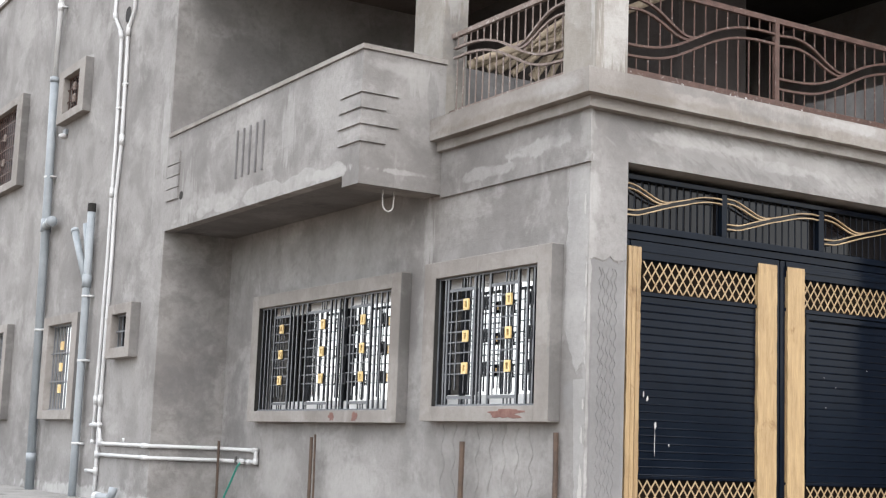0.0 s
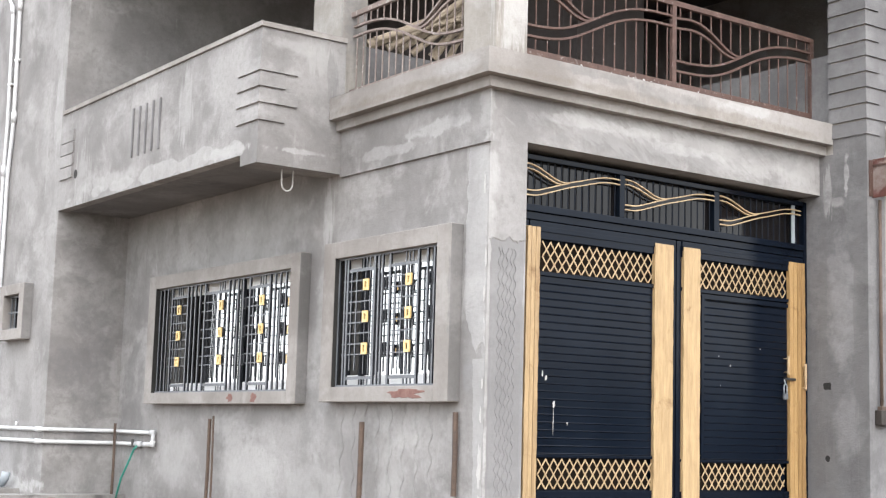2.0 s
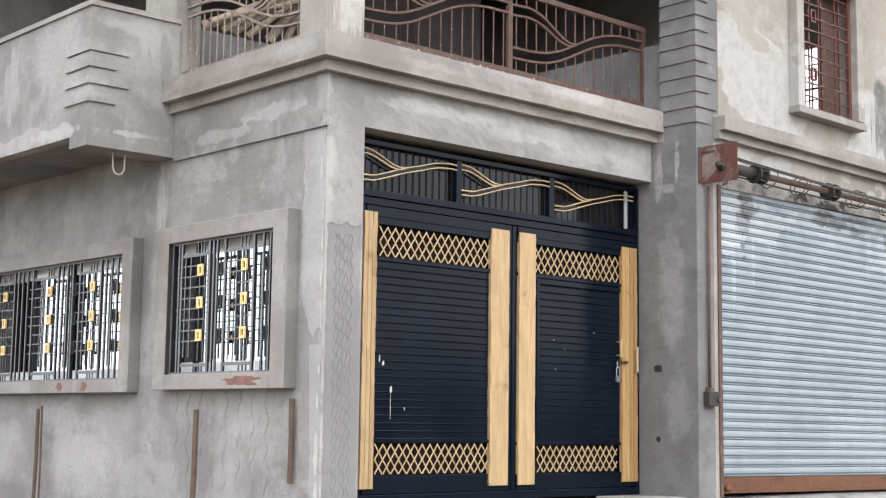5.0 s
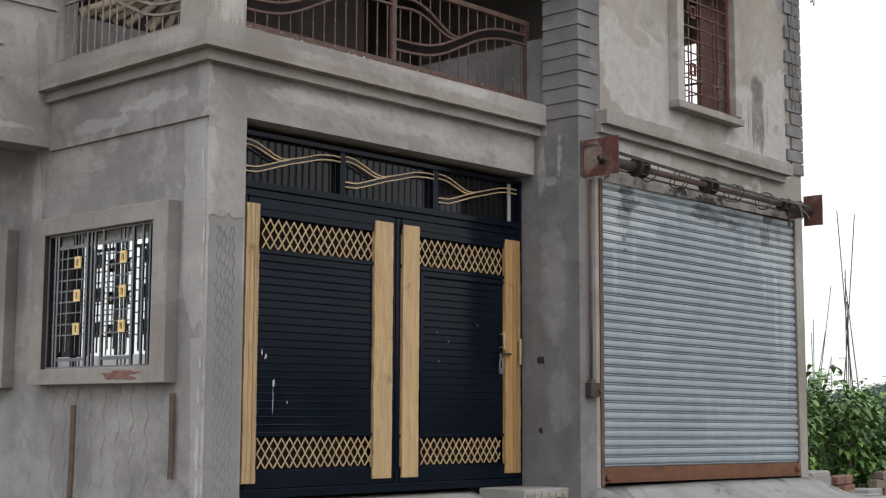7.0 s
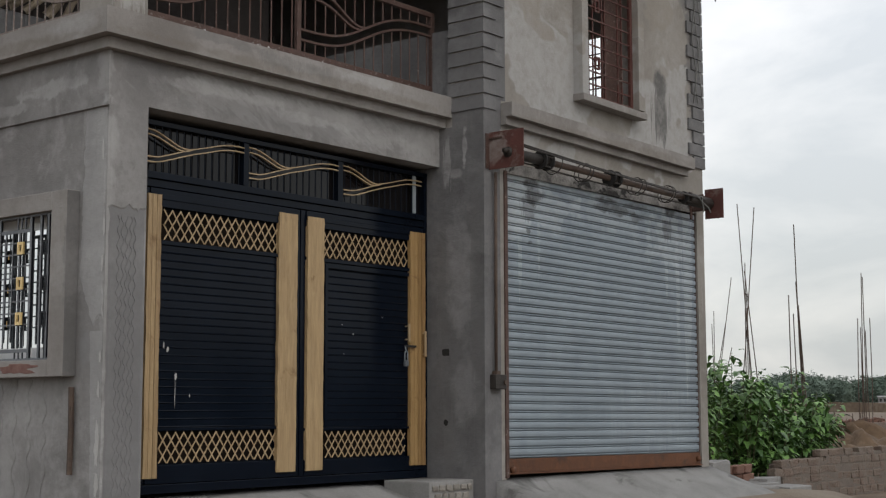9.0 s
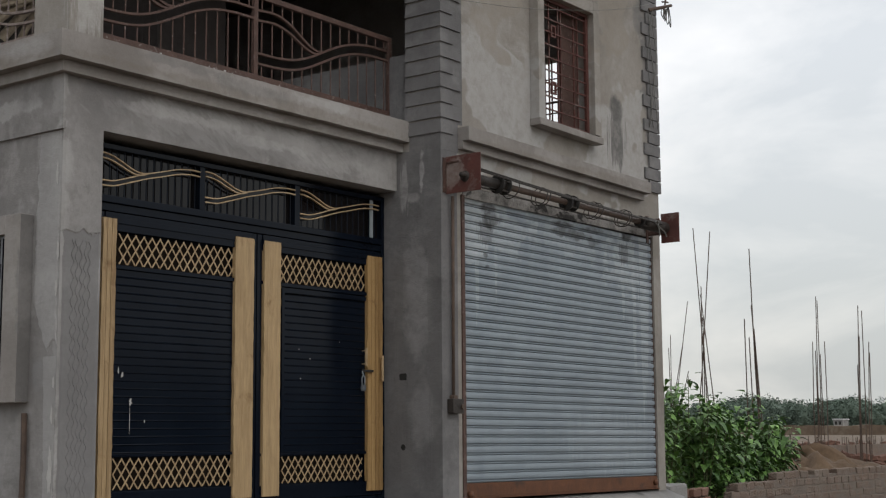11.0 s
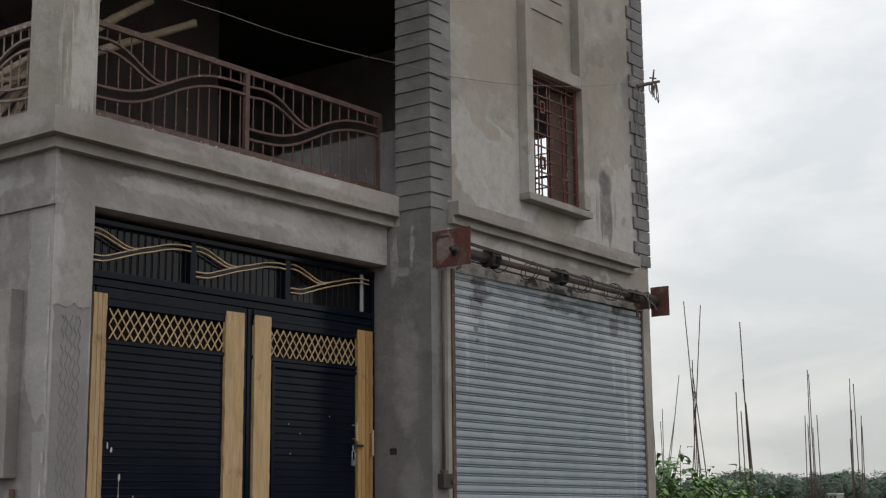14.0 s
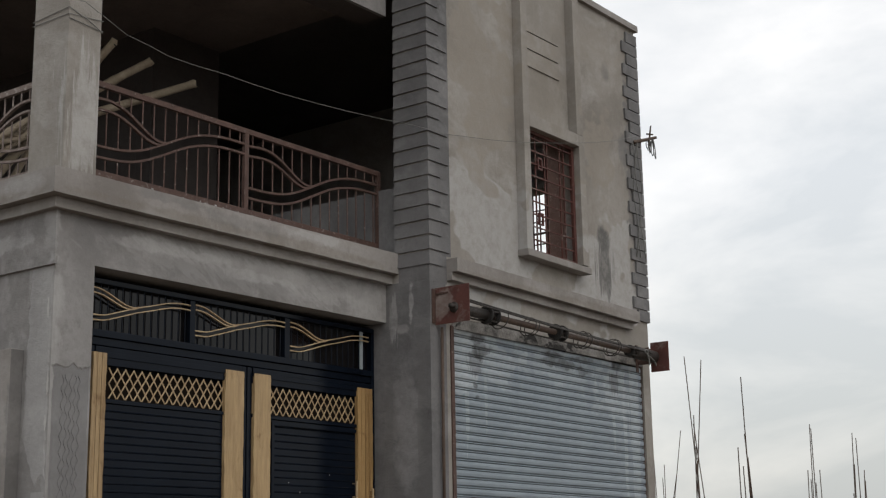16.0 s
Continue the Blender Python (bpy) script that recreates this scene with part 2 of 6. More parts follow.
def plaster(name, dark, base, light, strength=1.0, patches=()):
    """Hand-trowelled cement: damp blotches, pale skim patches with soft ragged edges, run-off streaks, fine sand and trowel arcs."""
    m = bpy.data.materials.new(name)
    m.use_nodes = True
    n, l = m.node_tree.nodes, m.node_tree.links
    b = n["Principled BSDF"]
    geo = n.new("ShaderNodeNewGeometry")

    def tex(sc, detail, rough_, dist=0.0, stretch=(1, 1, 1), shift=0.0):
        mp = n.new("ShaderNodeMapping")
        mp.inputs["Scale"].default_value = stretch
        mp.inputs["Location"].default_value = (shift, shift * 0.7, shift * 1.3)
        l.new(geo.outputs["Position"], mp.inputs["Vector"])
        t = n.new("ShaderNodeTexNoise")
        t.inputs["Scale"].default_value = sc
        t.inputs["Detail"].default_value = detail
        t.inputs["Roughness"].default_value = rough_
        t.inputs["Distortion"].default_value = dist
        l.new(mp.outputs["Vector"], t.inputs["Vector"])
        return t.outputs["Fac"]

    def ranged(v, lo, hi, out=1.0):
        r = n.new("ShaderNodeMapRange")
        r.interpolation_type = "SMOOTHSTEP"
        r.inputs["From Min"].default_value, r.inputs["From Max"].default_value = lo, hi
        r.inputs["To Max"].default_value = out
        l.new(v, r.inputs["Value"])
        return r.outputs["Result"]

    def blend(fac, a, c):
        mx = n.new("ShaderNodeMix")
        mx.data_type = "RGBA"
        l.new(fac, mx.inputs["Factor"])
        for key, v in (("A", a), ("B", c)):
            if isinstance(v, tuple):
                mx.inputs[key].default_value = (*v, 1)
            else:
                l.new(v, mx.inputs[key])
        return mx.outputs["Result"]

    mid = tuple(0.5 * (p + q) for p, q in zip(dark, base))
    col = blend(ranged(tex(1.7, 5, 0.55, 0.5), 0.36, 0.62), mid, base)
    col = blend(ranged(tex(0.85, 6, 0.6, 0.4, shift=11.0), 0.45, 0.70, 0.85 * strength), col, dark)
    col = blend(ranged(tex(0.9, 9, 0.68, 0.35, (1, 1, 1.5), 23.0), 0.50, 0.64, 0.5 * strength), col, light)
    col = blend(ranged(tex(3.1, 8, 0.7, 0.3, (1, 1, 0.8), 47.0), 0.55, 0.70, 0.38 * strength), col, light)
    col = blend(ranged(tex(2.6, 8, 0.7, 0.3, (1, 1, 0.8), 61.0), 0.56, 0.68, 0.45 * strength), col, dark)
    col = blend(ranged(tex(1.6, 6, 0.7, 0.3, (5.0, 5.0, 0.5), 5.0), 0.60, 0.78, 0.55 * strength), col, light)
    col = blend(ranged(tex(1.3, 6, 0.7, 0.3, (6.0, 6.0, 0.4), 31.0), 0.60, 0.80, 0.6 * strength), col, dark)
    col = blend(ranged(tex(22, 5, 0.7), 0.40, 0.75, 0.35), col, dark)
    col = blend(ranged(tex(110, 3, 0.7), 0.55, 0.8, 0.35), col, light)
    l.new(col, b.inputs["Base Color"])
    b.inputs["Roughness"].default_value = 0.9
    add = n.new("ShaderNodeMath")
    add.operation = "MULTIPLY_ADD"
    l.new(tex(4.5, 6, 0.6, 2.2), add.inputs[0])
    add.inputs[1].default_value = 1.6
    l.new(tex(70, 5, 0.7), add.inputs[2])
    bp = n.new("ShaderNodeBump")
    bp.inputs["Strength"].default_value = 0.35
    bp.inputs["Distance"].default_value = 0.012
    l.new(add.outputs[0], bp.inputs["Height"])
    l.new(bp.outputs["Normal"], b.inputs["Normal"])
    return stained(m, patches)


PALE_SALT, SKIM_AND_LIGHT, DAMP = (0.385, 0.382, 0.378), (0.34, 0.336, 0.33), (0.145, 0.142, 0.142)
RUNOFF, GREASE_BLACK, BROWN = (0.385, 0.382, 0.378), (0.022, 0.021, 0.02), (0.15, 0.125, 0.10)
FACADE_PATCHES = (
    ((-0.022, 0.05, 2.82), (0.06, 0.12, 0.2), SKIM_AND_LIGHT, 0.5, "edge"), ((0, 0.03, 0.35), (0.07, 0.05, 0.5), PALE_SALT, 0.75, "edge"), ((0, 0.02, 2.3), (0.06, 0.05, 0.4), PALE_SALT, 0.4, "edge"), ((0.02, 0, 1.5), (0.06, 0.05, 1.2), SKIM_AND_LIGHT, 0.6, "edge"),
    ((-0.022, 0.60, 2.80), (0.06, 0.5, 0.06), PALE_SALT, 0.6, "edge"), ((-0.022, 1.25, 2.71), (0.06, 0.45, 0.05), PALE_SALT, 0.45, "edge"), ((-0.022, 0.25, 2.88), (0.06, 0.25, 0.1), DAMP, 0.5, "soft"),
    # the wide patch under the balcony puts missing light into the wall colour
    ((0, 2.14, 2.3), (0.07, 0.07, 0.4), PALE_SALT, 0.6, "runs"), ((0, 2.17, 1.4), (0.07, 0.16, 0.5), SKIM_AND_LIGHT, 0.5, "soft"), ((0, 3.6, 2.2), (0.07, 1.3, 0.35), SKIM_AND_LIGHT, 0.35, "soft"),
    ((0, 3.4, 0.2), (0.07, 0.45, 0.28), SKIM_AND_LIGHT, 0.6, "soft"), ((0, 1.15, 0.1), (0.07, 0.25, 0.35), SKIM_AND_LIGHT, 0.6, "soft"), ((0, 4.8, 0.3), (0.07, 0.4, 0.3), SKIM_AND_LIGHT, 0.5, "soft"), ((0, 2.2, 0.0), (0.07, 0.5, 0.3), SKIM_AND_LIGHT, 0.5, "soft"),
    ((1.9, 0, 2.83), (1.7, 0.06, 0.17), SKIM_AND_LIGHT, 0.55, "trowel"), ((1.4, 0, 2.74), (1.1, 0.06, 0.09), DAMP, 0.4, "trowel"), ((0.95, 0, 2.87), (0.6, 0.06, 0.05), PALE_SALT, 0.5, "edge"), ((1.95, 0, 2.80), (0.5, 0.06, 0.05), PALE_SALT, 0.45, "edge"), ((3.2, 0, 2.82), (0.25, 0.06, 0.12), SKIM_AND_LIGHT, 0.5, "runs"), ((0.35, 0, 2.85), (0.2, 0.06, 0.14), DAMP, 0.5, "soft"), ((2.9, 0, 2.9), (0.6, 0.06, 0.1), DAMP, 0.5, "soft"),
    ((-0.772, 2.5, 2.785), (0.07, 0.45, 0.05), PALE_SALT, 0.7, "edge"), ((-0.772, 4.9, 2.87), (0.07, 0.9, 0.08), SKIM_AND_LIGHT, 0.6, "edge"), ((-0.772, 3.3, 3.3), (0.07, 0.14, 0.32), SKIM_AND_LIGHT, 0.6, "runs"), ((-0.772, 5.6, 3.0), (0.07, 0.2, 0.4), SKIM_AND_LIGHT, 0.5, "runs"), ((-0.772, 3.9, 2.79), (0.07, 2.6, 0.07), SKIM_AND_LIGHT, 0.7, "cloud"), ((-0.772, 4.6, 3.66), (0.07, 1.5, 0.06), DAMP, 0.35, "runs"),
    ((-0.4, 1.96, 2.76), (0.42, 0.07, 0.035), PALE_SALT, 0.6, "edge"), ((-0.16, 1.96, 3.0), (0.17, 0.07, 0.45), DAMP, 0.35, "soft"), ((-0.45, 1.96, 3.60), (0.4, 0.07, 0.07), SKIM_AND_LIGHT, 0.6, "soft"), ((-0.2, 1.96, 3.52), (0.16, 0.07, 0.14), SKIM_AND_LIGHT, 0.6, "runs"), ((-0.13, 1.96, 3.42), (0.07, 0.07, 0.2), DAMP, 0.6, "runs"),
    ((-0.35, 6.21, 1.1), (0.28, 0.10, 1.0), DAMP, 0.75, "soft"), ((0, 5.85, 0.7), (0.07, 0.35, 0.7), DAMP, 0.7, "soft"), ((0.18, 0, 0.9), (0.16, 0.06, 1.0), DAMP, 0.35, "soft"), ((0, 2.3, 0.75), (0.07, 0.3, 0.25), DAMP, 0.4, "soft"),
    ((-0.772, 8.2, -0.06), (0.07, 2.6, 0.10), PALE_SALT, 0.95, "edge"), ((-0.772, 7.2, 5.6), (0.07, 0.5, 0.6), SKIM_AND_LIGHT, 0.5, "soft"), ((-0.772, 6.35, 3.8), (0.07, 0.12, 0.5), PALE_SALT, 0.5, "runs"), ((-0.772, 9.3, 5.25), (0.07, 0.5, 0.06), SKIM_AND_LIGHT, 0.7, "cloud"),
    ((0.17, -0.0, 0.8), (0.20, 0.03, 1.3), (0.165, 0.163, 0.164), 0.85, "plain"), ((0, 0.17, 0.98), (0.06, 0.14, 0.16), (0.225, 0.224, 0.227), 0.8, "plain"))
STAIN_BLOB = ((6.41, -0.473, 3.82), (0.17, 0.2, 0.18), (0.10, 0.098, 0.095), 1.0, "plain")
STAIN_DRIPS = ((6.41, -0.473, 3.52), (0.16, 0.2, 0.36), (0.11, 0.107, 0.103), 0.95, "runs")
SHUTTER_STAINS = tuple(((x, -0.46, z), (rx, 0.2, rz), GREASE_BLACK if dark else (0.40, 0.44, 0.47), amount, kind) for x, z, rx, rz, dark, amount, kind in (
    (3.95, 2.42, 0.30, 0.32, 0, 0.75, "cloud"), (4.35, 2.36, 0.45, 0.22, 0, 0.6, "cloud"), (5.4, 2.42, 0.7, 0.20, 0, 0.4, "edge"), (6.55, 2.28, 0.45, 0.35, 0, 0.6, "edge"), (6.92, 1.9, 0.10, 1.0, 0, 0.6, "runs"), (6.2, 0.5, 0.8, 0.3, 0, 0.25, "runs"), (6.72, 1.75, 0.035, 0.7, 0, 0.7, "runs"), (6.5, 2.05, 0.03, 0.4, 0, 0.6, "runs"), (4.02, 1.9, 0.03, 0.45, 0, 0.6, "runs"), (4.3, 2.0, 0.025, 0.35, 0, 0.5, "runs"),
    (4.2, 2.54, 0.18, 0.07, 1, 0.95, "plain"), (5.40, 2.53, 0.25, 0.05, 1, 0.9, "plain"), (6.60, 2.55, 0.14, 0.08, 1, 0.9, "plain"), (4.22, 2.42, 0.14, 0.10, 1, 0.75, "edge"), (5.55, 2.46, 0.40, 0.05, 1, 0.7, "edge"), (4.14, 2.12, 0.05, 0.04, 1, 0.8, "plain"), (4.17, 2.02, 0.05, 0.025, 1, 0.7, "plain"), (5.95, 2.42, 0.15, 0.05, 1, 0.6, "edge"), (4.15, 2.33, 0.12, 0.12, 1, 0.5, "runs"), (6.55, 2.36, 0.10, 0.12, 1, 0.6, "runs"), (5.9, 2.53, 0.25, 0.04, 1, 0.6, "edge")))
PLASTER = plaster("cement_plaster", (0.137, 0.131, 0.128), (0.262, 0.255, 0.251), (0.375, 0.368, 0.362), 1.0, FACADE_PATCHES)
SKIM_COAT = plaster("pale_skim_coat", (0.22, 0.217, 0.215), (0.325, 0.321, 0.318), (0.40, 0.397, 0.393), 0.9)
# darker, greyer plaster for the pier, corner blocks, kerbs and balcony slab
PLASTER_DARK = plaster("dark_cement_plaster", (0.086, 0.085, 0.087), (0.158, 0.156, 0.158), (0.22, 0.218, 0.219), 1.15, (
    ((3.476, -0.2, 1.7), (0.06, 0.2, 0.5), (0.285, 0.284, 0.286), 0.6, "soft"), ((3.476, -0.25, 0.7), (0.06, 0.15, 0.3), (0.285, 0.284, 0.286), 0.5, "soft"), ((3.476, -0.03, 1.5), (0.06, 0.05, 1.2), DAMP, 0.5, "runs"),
    ((3.476, -0.27, 2.75), (0.06, 0.03, 0.2), PALE_SALT, 0.7, "edge"), ((3.476, -0.08, 2.66), (0.06, 0.05, 0.22), PALE_SALT, 0.6, "runs"), ((3.476, -0.17, 2.57), (0.06, 0.10, 0.05), SKIM_AND_LIGHT, 0.6, "edge"), ((3.476, -0.1, 0.25), (0.06, 0.07, 0.35), DAMP, 0.8, "runs"), ((3.476, -0.40, 1.3), (0.06, 0.07, 1.0), DAMP, 0.6, "runs")))
PALE_COAT, BEIGE = (0.35, 0.346, 0.338), (0.255, 0.23, 0.198)
PLASTER_PALE = plaster("pale_cement_plaster", (0.185, 0.169, 0.149), (0.285, 0.267, 0.243), (0.37, 0.358, 0.341), 1.0, (
    ((4.32, -0.473, 3.52), (0.80, 0.2, 0.62), PALE_COAT, 0.95, "cloud"), ((6.4, -0.473, 3.50), (0.62, 0.2, 0.66), PALE_COAT, 0.95, "cloud"), 
    ((4.35, -0.473, 5.0), (0.55, 0.2, 0.95), BEIGE, 0.85, "cloud"), ((6.35, -0.473, 4.7), (0.45, 0.2, 0.6), BEIGE, 0.85, "cloud"), ((5.4, -0.473, 5.2), (0.5, 0.2, 0.8), BEIGE, 0.5, "soft"), ((6.4, -0.473, 5.9), (0.5, 0.2, 0.3), BEIGE, 0.5, "soft"),
    ((7.10, -0.473, 4.7), (0.17, 0.2, 1.5), DAMP, 0.9, "edge"), ((6.92, -0.473, 4.85), (0.12, 0.2, 0.25), DAMP, 0.8, "soft"),
    ((6.58, -0.473, 5.67), (0.09, 0.2, 0.11), DAMP, 0.6, "soft"),
    ((0.2, 0.02, 3.7), (0.16, 0.2, 0.5), (0.42, 0.415, 0.405), 0.7, "runs"), ((0.33, 0.02, 4.8), (0.2, 0.3, 0.25), DAMP, 0.35, "edge"), ((0.16, 2.1, 4.0), (0.2, 0.06, 0.35), DAMP, 0.7, "soft"), ((0.16, 2.1, 4.5), (0.2, 0.06, 0.3), RUNOFF, 0.7, "runs"),
    STAIN_BLOB, STAIN_DRIPS))
TRIM = plaster("weathered_cement_trim", (0.165, 0.150, 0.138), (0.275, 0.260, 0.247), (0.36, 0.348, 0.334), 1.0, (
    ((-0.14, 0.9, 3.10), (0.2, 1.2, 0.05), BROWN, 0.5, "soft"), ((1.8, -0.14, 3.09), (2.0, 0.2, 0.04), BROWN, 0.45, "soft"), ((0.9, -0.14, 3.20), (0.5, 0.06, 0.05), DAMP, 0.5, "edge"), ((2.4, -0.14, 3.19), (0.4, 0.06, 0.05), RUNOFF, 0.6, "edge"), ((1.6, -0.14, 3.15), (0.4, 0.06, 0.06), DAMP, 0.4, "runs"), ((-0.14, 0.2, 3.15), (0.06, 0.3, 0.08), RUNOFF, 0.5, "soft"),
    ((5.3, -0.59, 3.05), (1.8, 0.06, 0.04), BROWN, 0.4, "soft"), ((-0.05, 2.385, 1.45), (0.09, 0.05, 0.75), (0.15, 0.148, 0.149), 0.75, "plain"), ((-0.05, 0.285, 1.55), (0.09, 0.04, 0.35), (0.16, 0.158, 0.158), 0.6, "edge")))
# one side of each surround is darker than its front
SIDE_COAT = plaster("dark_side_cement", (0.095, 0.092, 0.090), (0.172, 0.168, 0.165), (0.225, 0.220, 0.215), 1.2)
# shade of the unlit rooms is put into the inner wall colours
INSIDE = surface("shaded_raw_plaster", (0.062, 0.053, 0.050), (0.112, 0.098, 0.093), 0.92, 1.2, 20, 0.3, 25)
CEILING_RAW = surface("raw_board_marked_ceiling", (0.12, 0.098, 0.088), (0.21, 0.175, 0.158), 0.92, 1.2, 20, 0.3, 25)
# deepest of them: stands for the black depth of the upper floor
INSIDE_SHADED = surface("shaded_raw_blockwork", (0.040, 0.034, 0.033), (0.074, 0.065, 0.062), 0.95, 1.2, 20, 0.3, 25)
CONCRETE = surface("rough_concrete", (0.165, 0.162, 0.157), (0.29, 0.286, 0.277), 0.92, 2.0, 50, 0.5, 60, stain=(0.10, 0.098, 0.095), stain_scale=1.6, stain_at=(0.58, 0.66))
NAVY = surface("navy_black_enamel", (0.0026, 0.0046, 0.0092), (0.0056, 0.0088, 0.0156), 0.13, 2.0, 80, 0.03, 90, gloss_noise=0.08, specular=0.12)
SHEET = surface("dark_glossy_sheet", (0.005, 0.0045, 0.005), (0.009, 0.008, 0.0085), 0.08, 1.5, 60, 0.0, gloss_noise=0.05, specular=0.25)
# dark tone doubles as the shaded sides of the window bars
BAR_SIDE = surface("navy_paint_and_bar_shade", (0.006, 0.007, 0.010), (0.014, 0.016, 0.021), 0.5, 5, 80, 0.08, 90, specular=0.3)
# lighter tone doubles as the lit front of the window bars
STEEL_DARK = surface("grey_paint_and_bar_light", (0.085, 0.093, 0.105), (0.15, 0.16, 0.175), 0.45, 5, 80, 0.08, 90)
STEEL_GREY = surface("pale_window_metal", (0.62, 0.625, 0.63), (0.74, 0.745, 0.75), 0.4, 5, 80, 0.05, 90)
GOLD = surface("gold_paint", (0.62, 0.44, 0.17), (0.80, 0.61, 0.30), 0.4, 8, 90, 0.08, 90)
PALE_GOLD = surface("pale_gold_bar_paint", (0.31, 0.215, 0.12), (0.45, 0.335, 0.20), 0.45, 10, 120, 0.1, 90)
TIMBER = surface("yellow_timber_grain", (0.25, 0.165, 0.08), (0.455, 0.325, 0.172), 0.5, 6, 30, 0.25, 30, stretch=(9, 9, 0.7), stain=(0.17, 0.095, 0.035), stain_scale=5, stain_at=(0.60, 0.75), per_object=0.25)
TIMBER_AMBER = surface("amber_timber_grain", (0.235, 0.138, 0.052), (0.42, 0.27, 0.115), 0.5, 6, 30, 0.25, 30, stretch=(9, 9, 0.7), stain=(0.17, 0.09, 0.03), stain_scale=5, stain_at=(0.60, 0.75), per_object=0.25)
RUST = surface("rusty_red_oxide", (0.048, 0.025, 0.019), (0.102, 0.057, 0.045), 0.75, 9, 60, 0.35, 60, stain=(0.24, 0.21, 0.19), stain_scale=26, stain_at=(0.60, 0.70))
# cement dust, plus the light on the side railing, put into the colour
RUST_DUSTY_LIT = surface("dusted_and_lit_rust", (0.13, 0.098, 0.085), (0.25, 0.205, 0.185), 0.85, 9, 60, 0.35, 60, stain=(0.36, 0.34, 0.32), stain_scale=20, stain_at=(0.55, 0.68))
RUST_PLATE = surface("red_oxide_plate", (0.06, 0.02, 0.015), (0.115, 0.038, 0.03), 0.7, 6, 60, 0.3, 60, stain=(0.17, 0.135, 0.12), stain_scale=7, stain_at=(0.55, 0.68))
RUST_ORANGE = surface("orange_rust", (0.07, 0.027, 0.012), (0.15, 0.06, 0.025), 0.8, 6, 60, 0.3, 60, stain=(0.05, 0.025, 0.015), stain_scale=5, stain_at=(0.55, 0.7))
ROD = surface("rusty_rod", (0.05, 0.035, 0.028), (0.11, 0.075, 0.055), 0.8, 9, 60, 0.3, 60)
GREASE = surface("greasy_dark_steel", (0.010, 0.008, 0.007), (0.038, 0.030, 0.025), 0.6, 9, 60, 0.3, 60)
BARREL_BROWN = surface("brown_grease_pipe", (0.045, 0.029, 0.022), (0.105, 0.070, 0.052), 0.6, 9, 60, 0.3, 60)
GALV = stained(surface("galvanised_slat", (0.184, 0.222, 0.256), (0.278, 0.325, 0.362), 0.45, 2.5, 60, 0.08, 60, metal=0.2, stain=(0.14, 0.16, 0.18), stain_scale=1.8, stain_at=(0.64, 0.80), streak=0.25), SHUTTER_STAINS)
PIPE_GREY = surface("grey_plastic_pipe", (0.20, 0.228, 0.25), (0.29, 0.32, 0.345), 0.45, 4, 60, 0.04, 60)
PIPE_WHITE = surface("white_plastic_pipe", (0.42, 0.43, 0.44), (0.56, 0.57, 0.58), 0.4, 4, 60, 0.04, 60)
HOSE = surface("green_hose", (0.02, 0.16, 0.12), (0.03, 0.24, 0.18), 0.4, 6, 60, 0.0)
BAMBOO = surface("dry_bamboo", (0.20, 0.162, 0.118), (0.40, 0.335, 0.25), 0.7, 5, 50, 0.2, 50)
BRICK = surface("pale_dusty_brick", (0.125, 0.088, 0.068), (0.185, 0.138, 0.110), 0.95, 5, 50, 0.9, 40, stain=(0.16, 0.132, 0.11), stain_scale=4.5, stain_at=(0.42, 0.60), per_object=0.16)
STONE = surface("pale_rubble_stone", (0.17, 0.155, 0.135), (0.30, 0.28, 0.25), 0.92, 6, 50, 0.6, 50, per_object=0.4)
BRICK_RED = surface("red_brick", (0.12, 0.06, 0.042), (0.20, 0.11, 0.08), 0.92, 5, 50, 0.5, 60, per_object=0.35)
MORTAR = surface("mortar", (0.115, 0.095, 0.08), (0.175, 0.148, 0.126), 0.95, 4, 50, 0.5, 60)
EARTH = surface("dry_earth", (0.085, 0.06, 0.042), (0.165, 0.122, 0.085), 0.95, 0.8, 12, 0.6, 12, stain=(0.185, 0.155, 0.12), stain_scale=0.35, stain_at=(0.5, 0.65))
MOUND = surface("orange_soil", (0.06, 0.038, 0.022), (0.14, 0.090, 0.052), 0.95, 2, 14, 0.9, 8)
LEAF = surface("broad_green_leaf", (0.034, 0.085, 0.019), (0.155, 0.295, 0.068), 0.5, 6, 30, 0.1, 40, island=True)
STEM = surface("green_brown_stem", (0.07, 0.08, 0.035), (0.13, 0.13, 0.07), 0.7, 8, 40, 0.2, 40)
# distance haze is painted into this leaf colour
FAR_LEAF = surface("haze_tinted_foliage", (0.078, 0.112, 0.088), (0.112, 0.152, 0.118), 0.9, 0.2, 1.5, 0.0, island=True)
CABLE = surface("dark_cable", (0.03, 0.03, 0.03), (0.06, 0.06, 0.06), 0.6, 8, 60, 0.0)
CABLE_PALE = surface("dusty_grey_cable", (0.10, 0.10, 0.095), (0.17, 0.17, 0.16), 0.6, 8, 60, 0.0)
STAIN_RED = surface("red_oxide_smear", (0.13, 0.06, 0.05), (0.22, 0.13, 0.11), 0.9, 14, 60, 0.2, 50)
WHITE_CEMENT = surface("white_cement_smear", (0.36, 0.355, 0.345), (0.46, 0.45, 0.44), 0.9, 10, 60, 0.2, 50)
BLACK = surface("black_grime_and_hole_shade", (0.01, 0.01, 0.01), (0.025, 0.024, 0.022), 0.9, 10, 60, 0.2, 50)
VOID_SHADE = surface("brown_void_shade", (0.008, 0.0055, 0.0035), (0.014, 0.010, 0.007), 0.95, 3, 40, 0.0, specular=0.1)
COMBED = plaster("combed_base_coat", (0.135, 0.133, 0.134), (0.195, 0.193, 0.194), (0.245, 0.243, 0.243), 0.9)

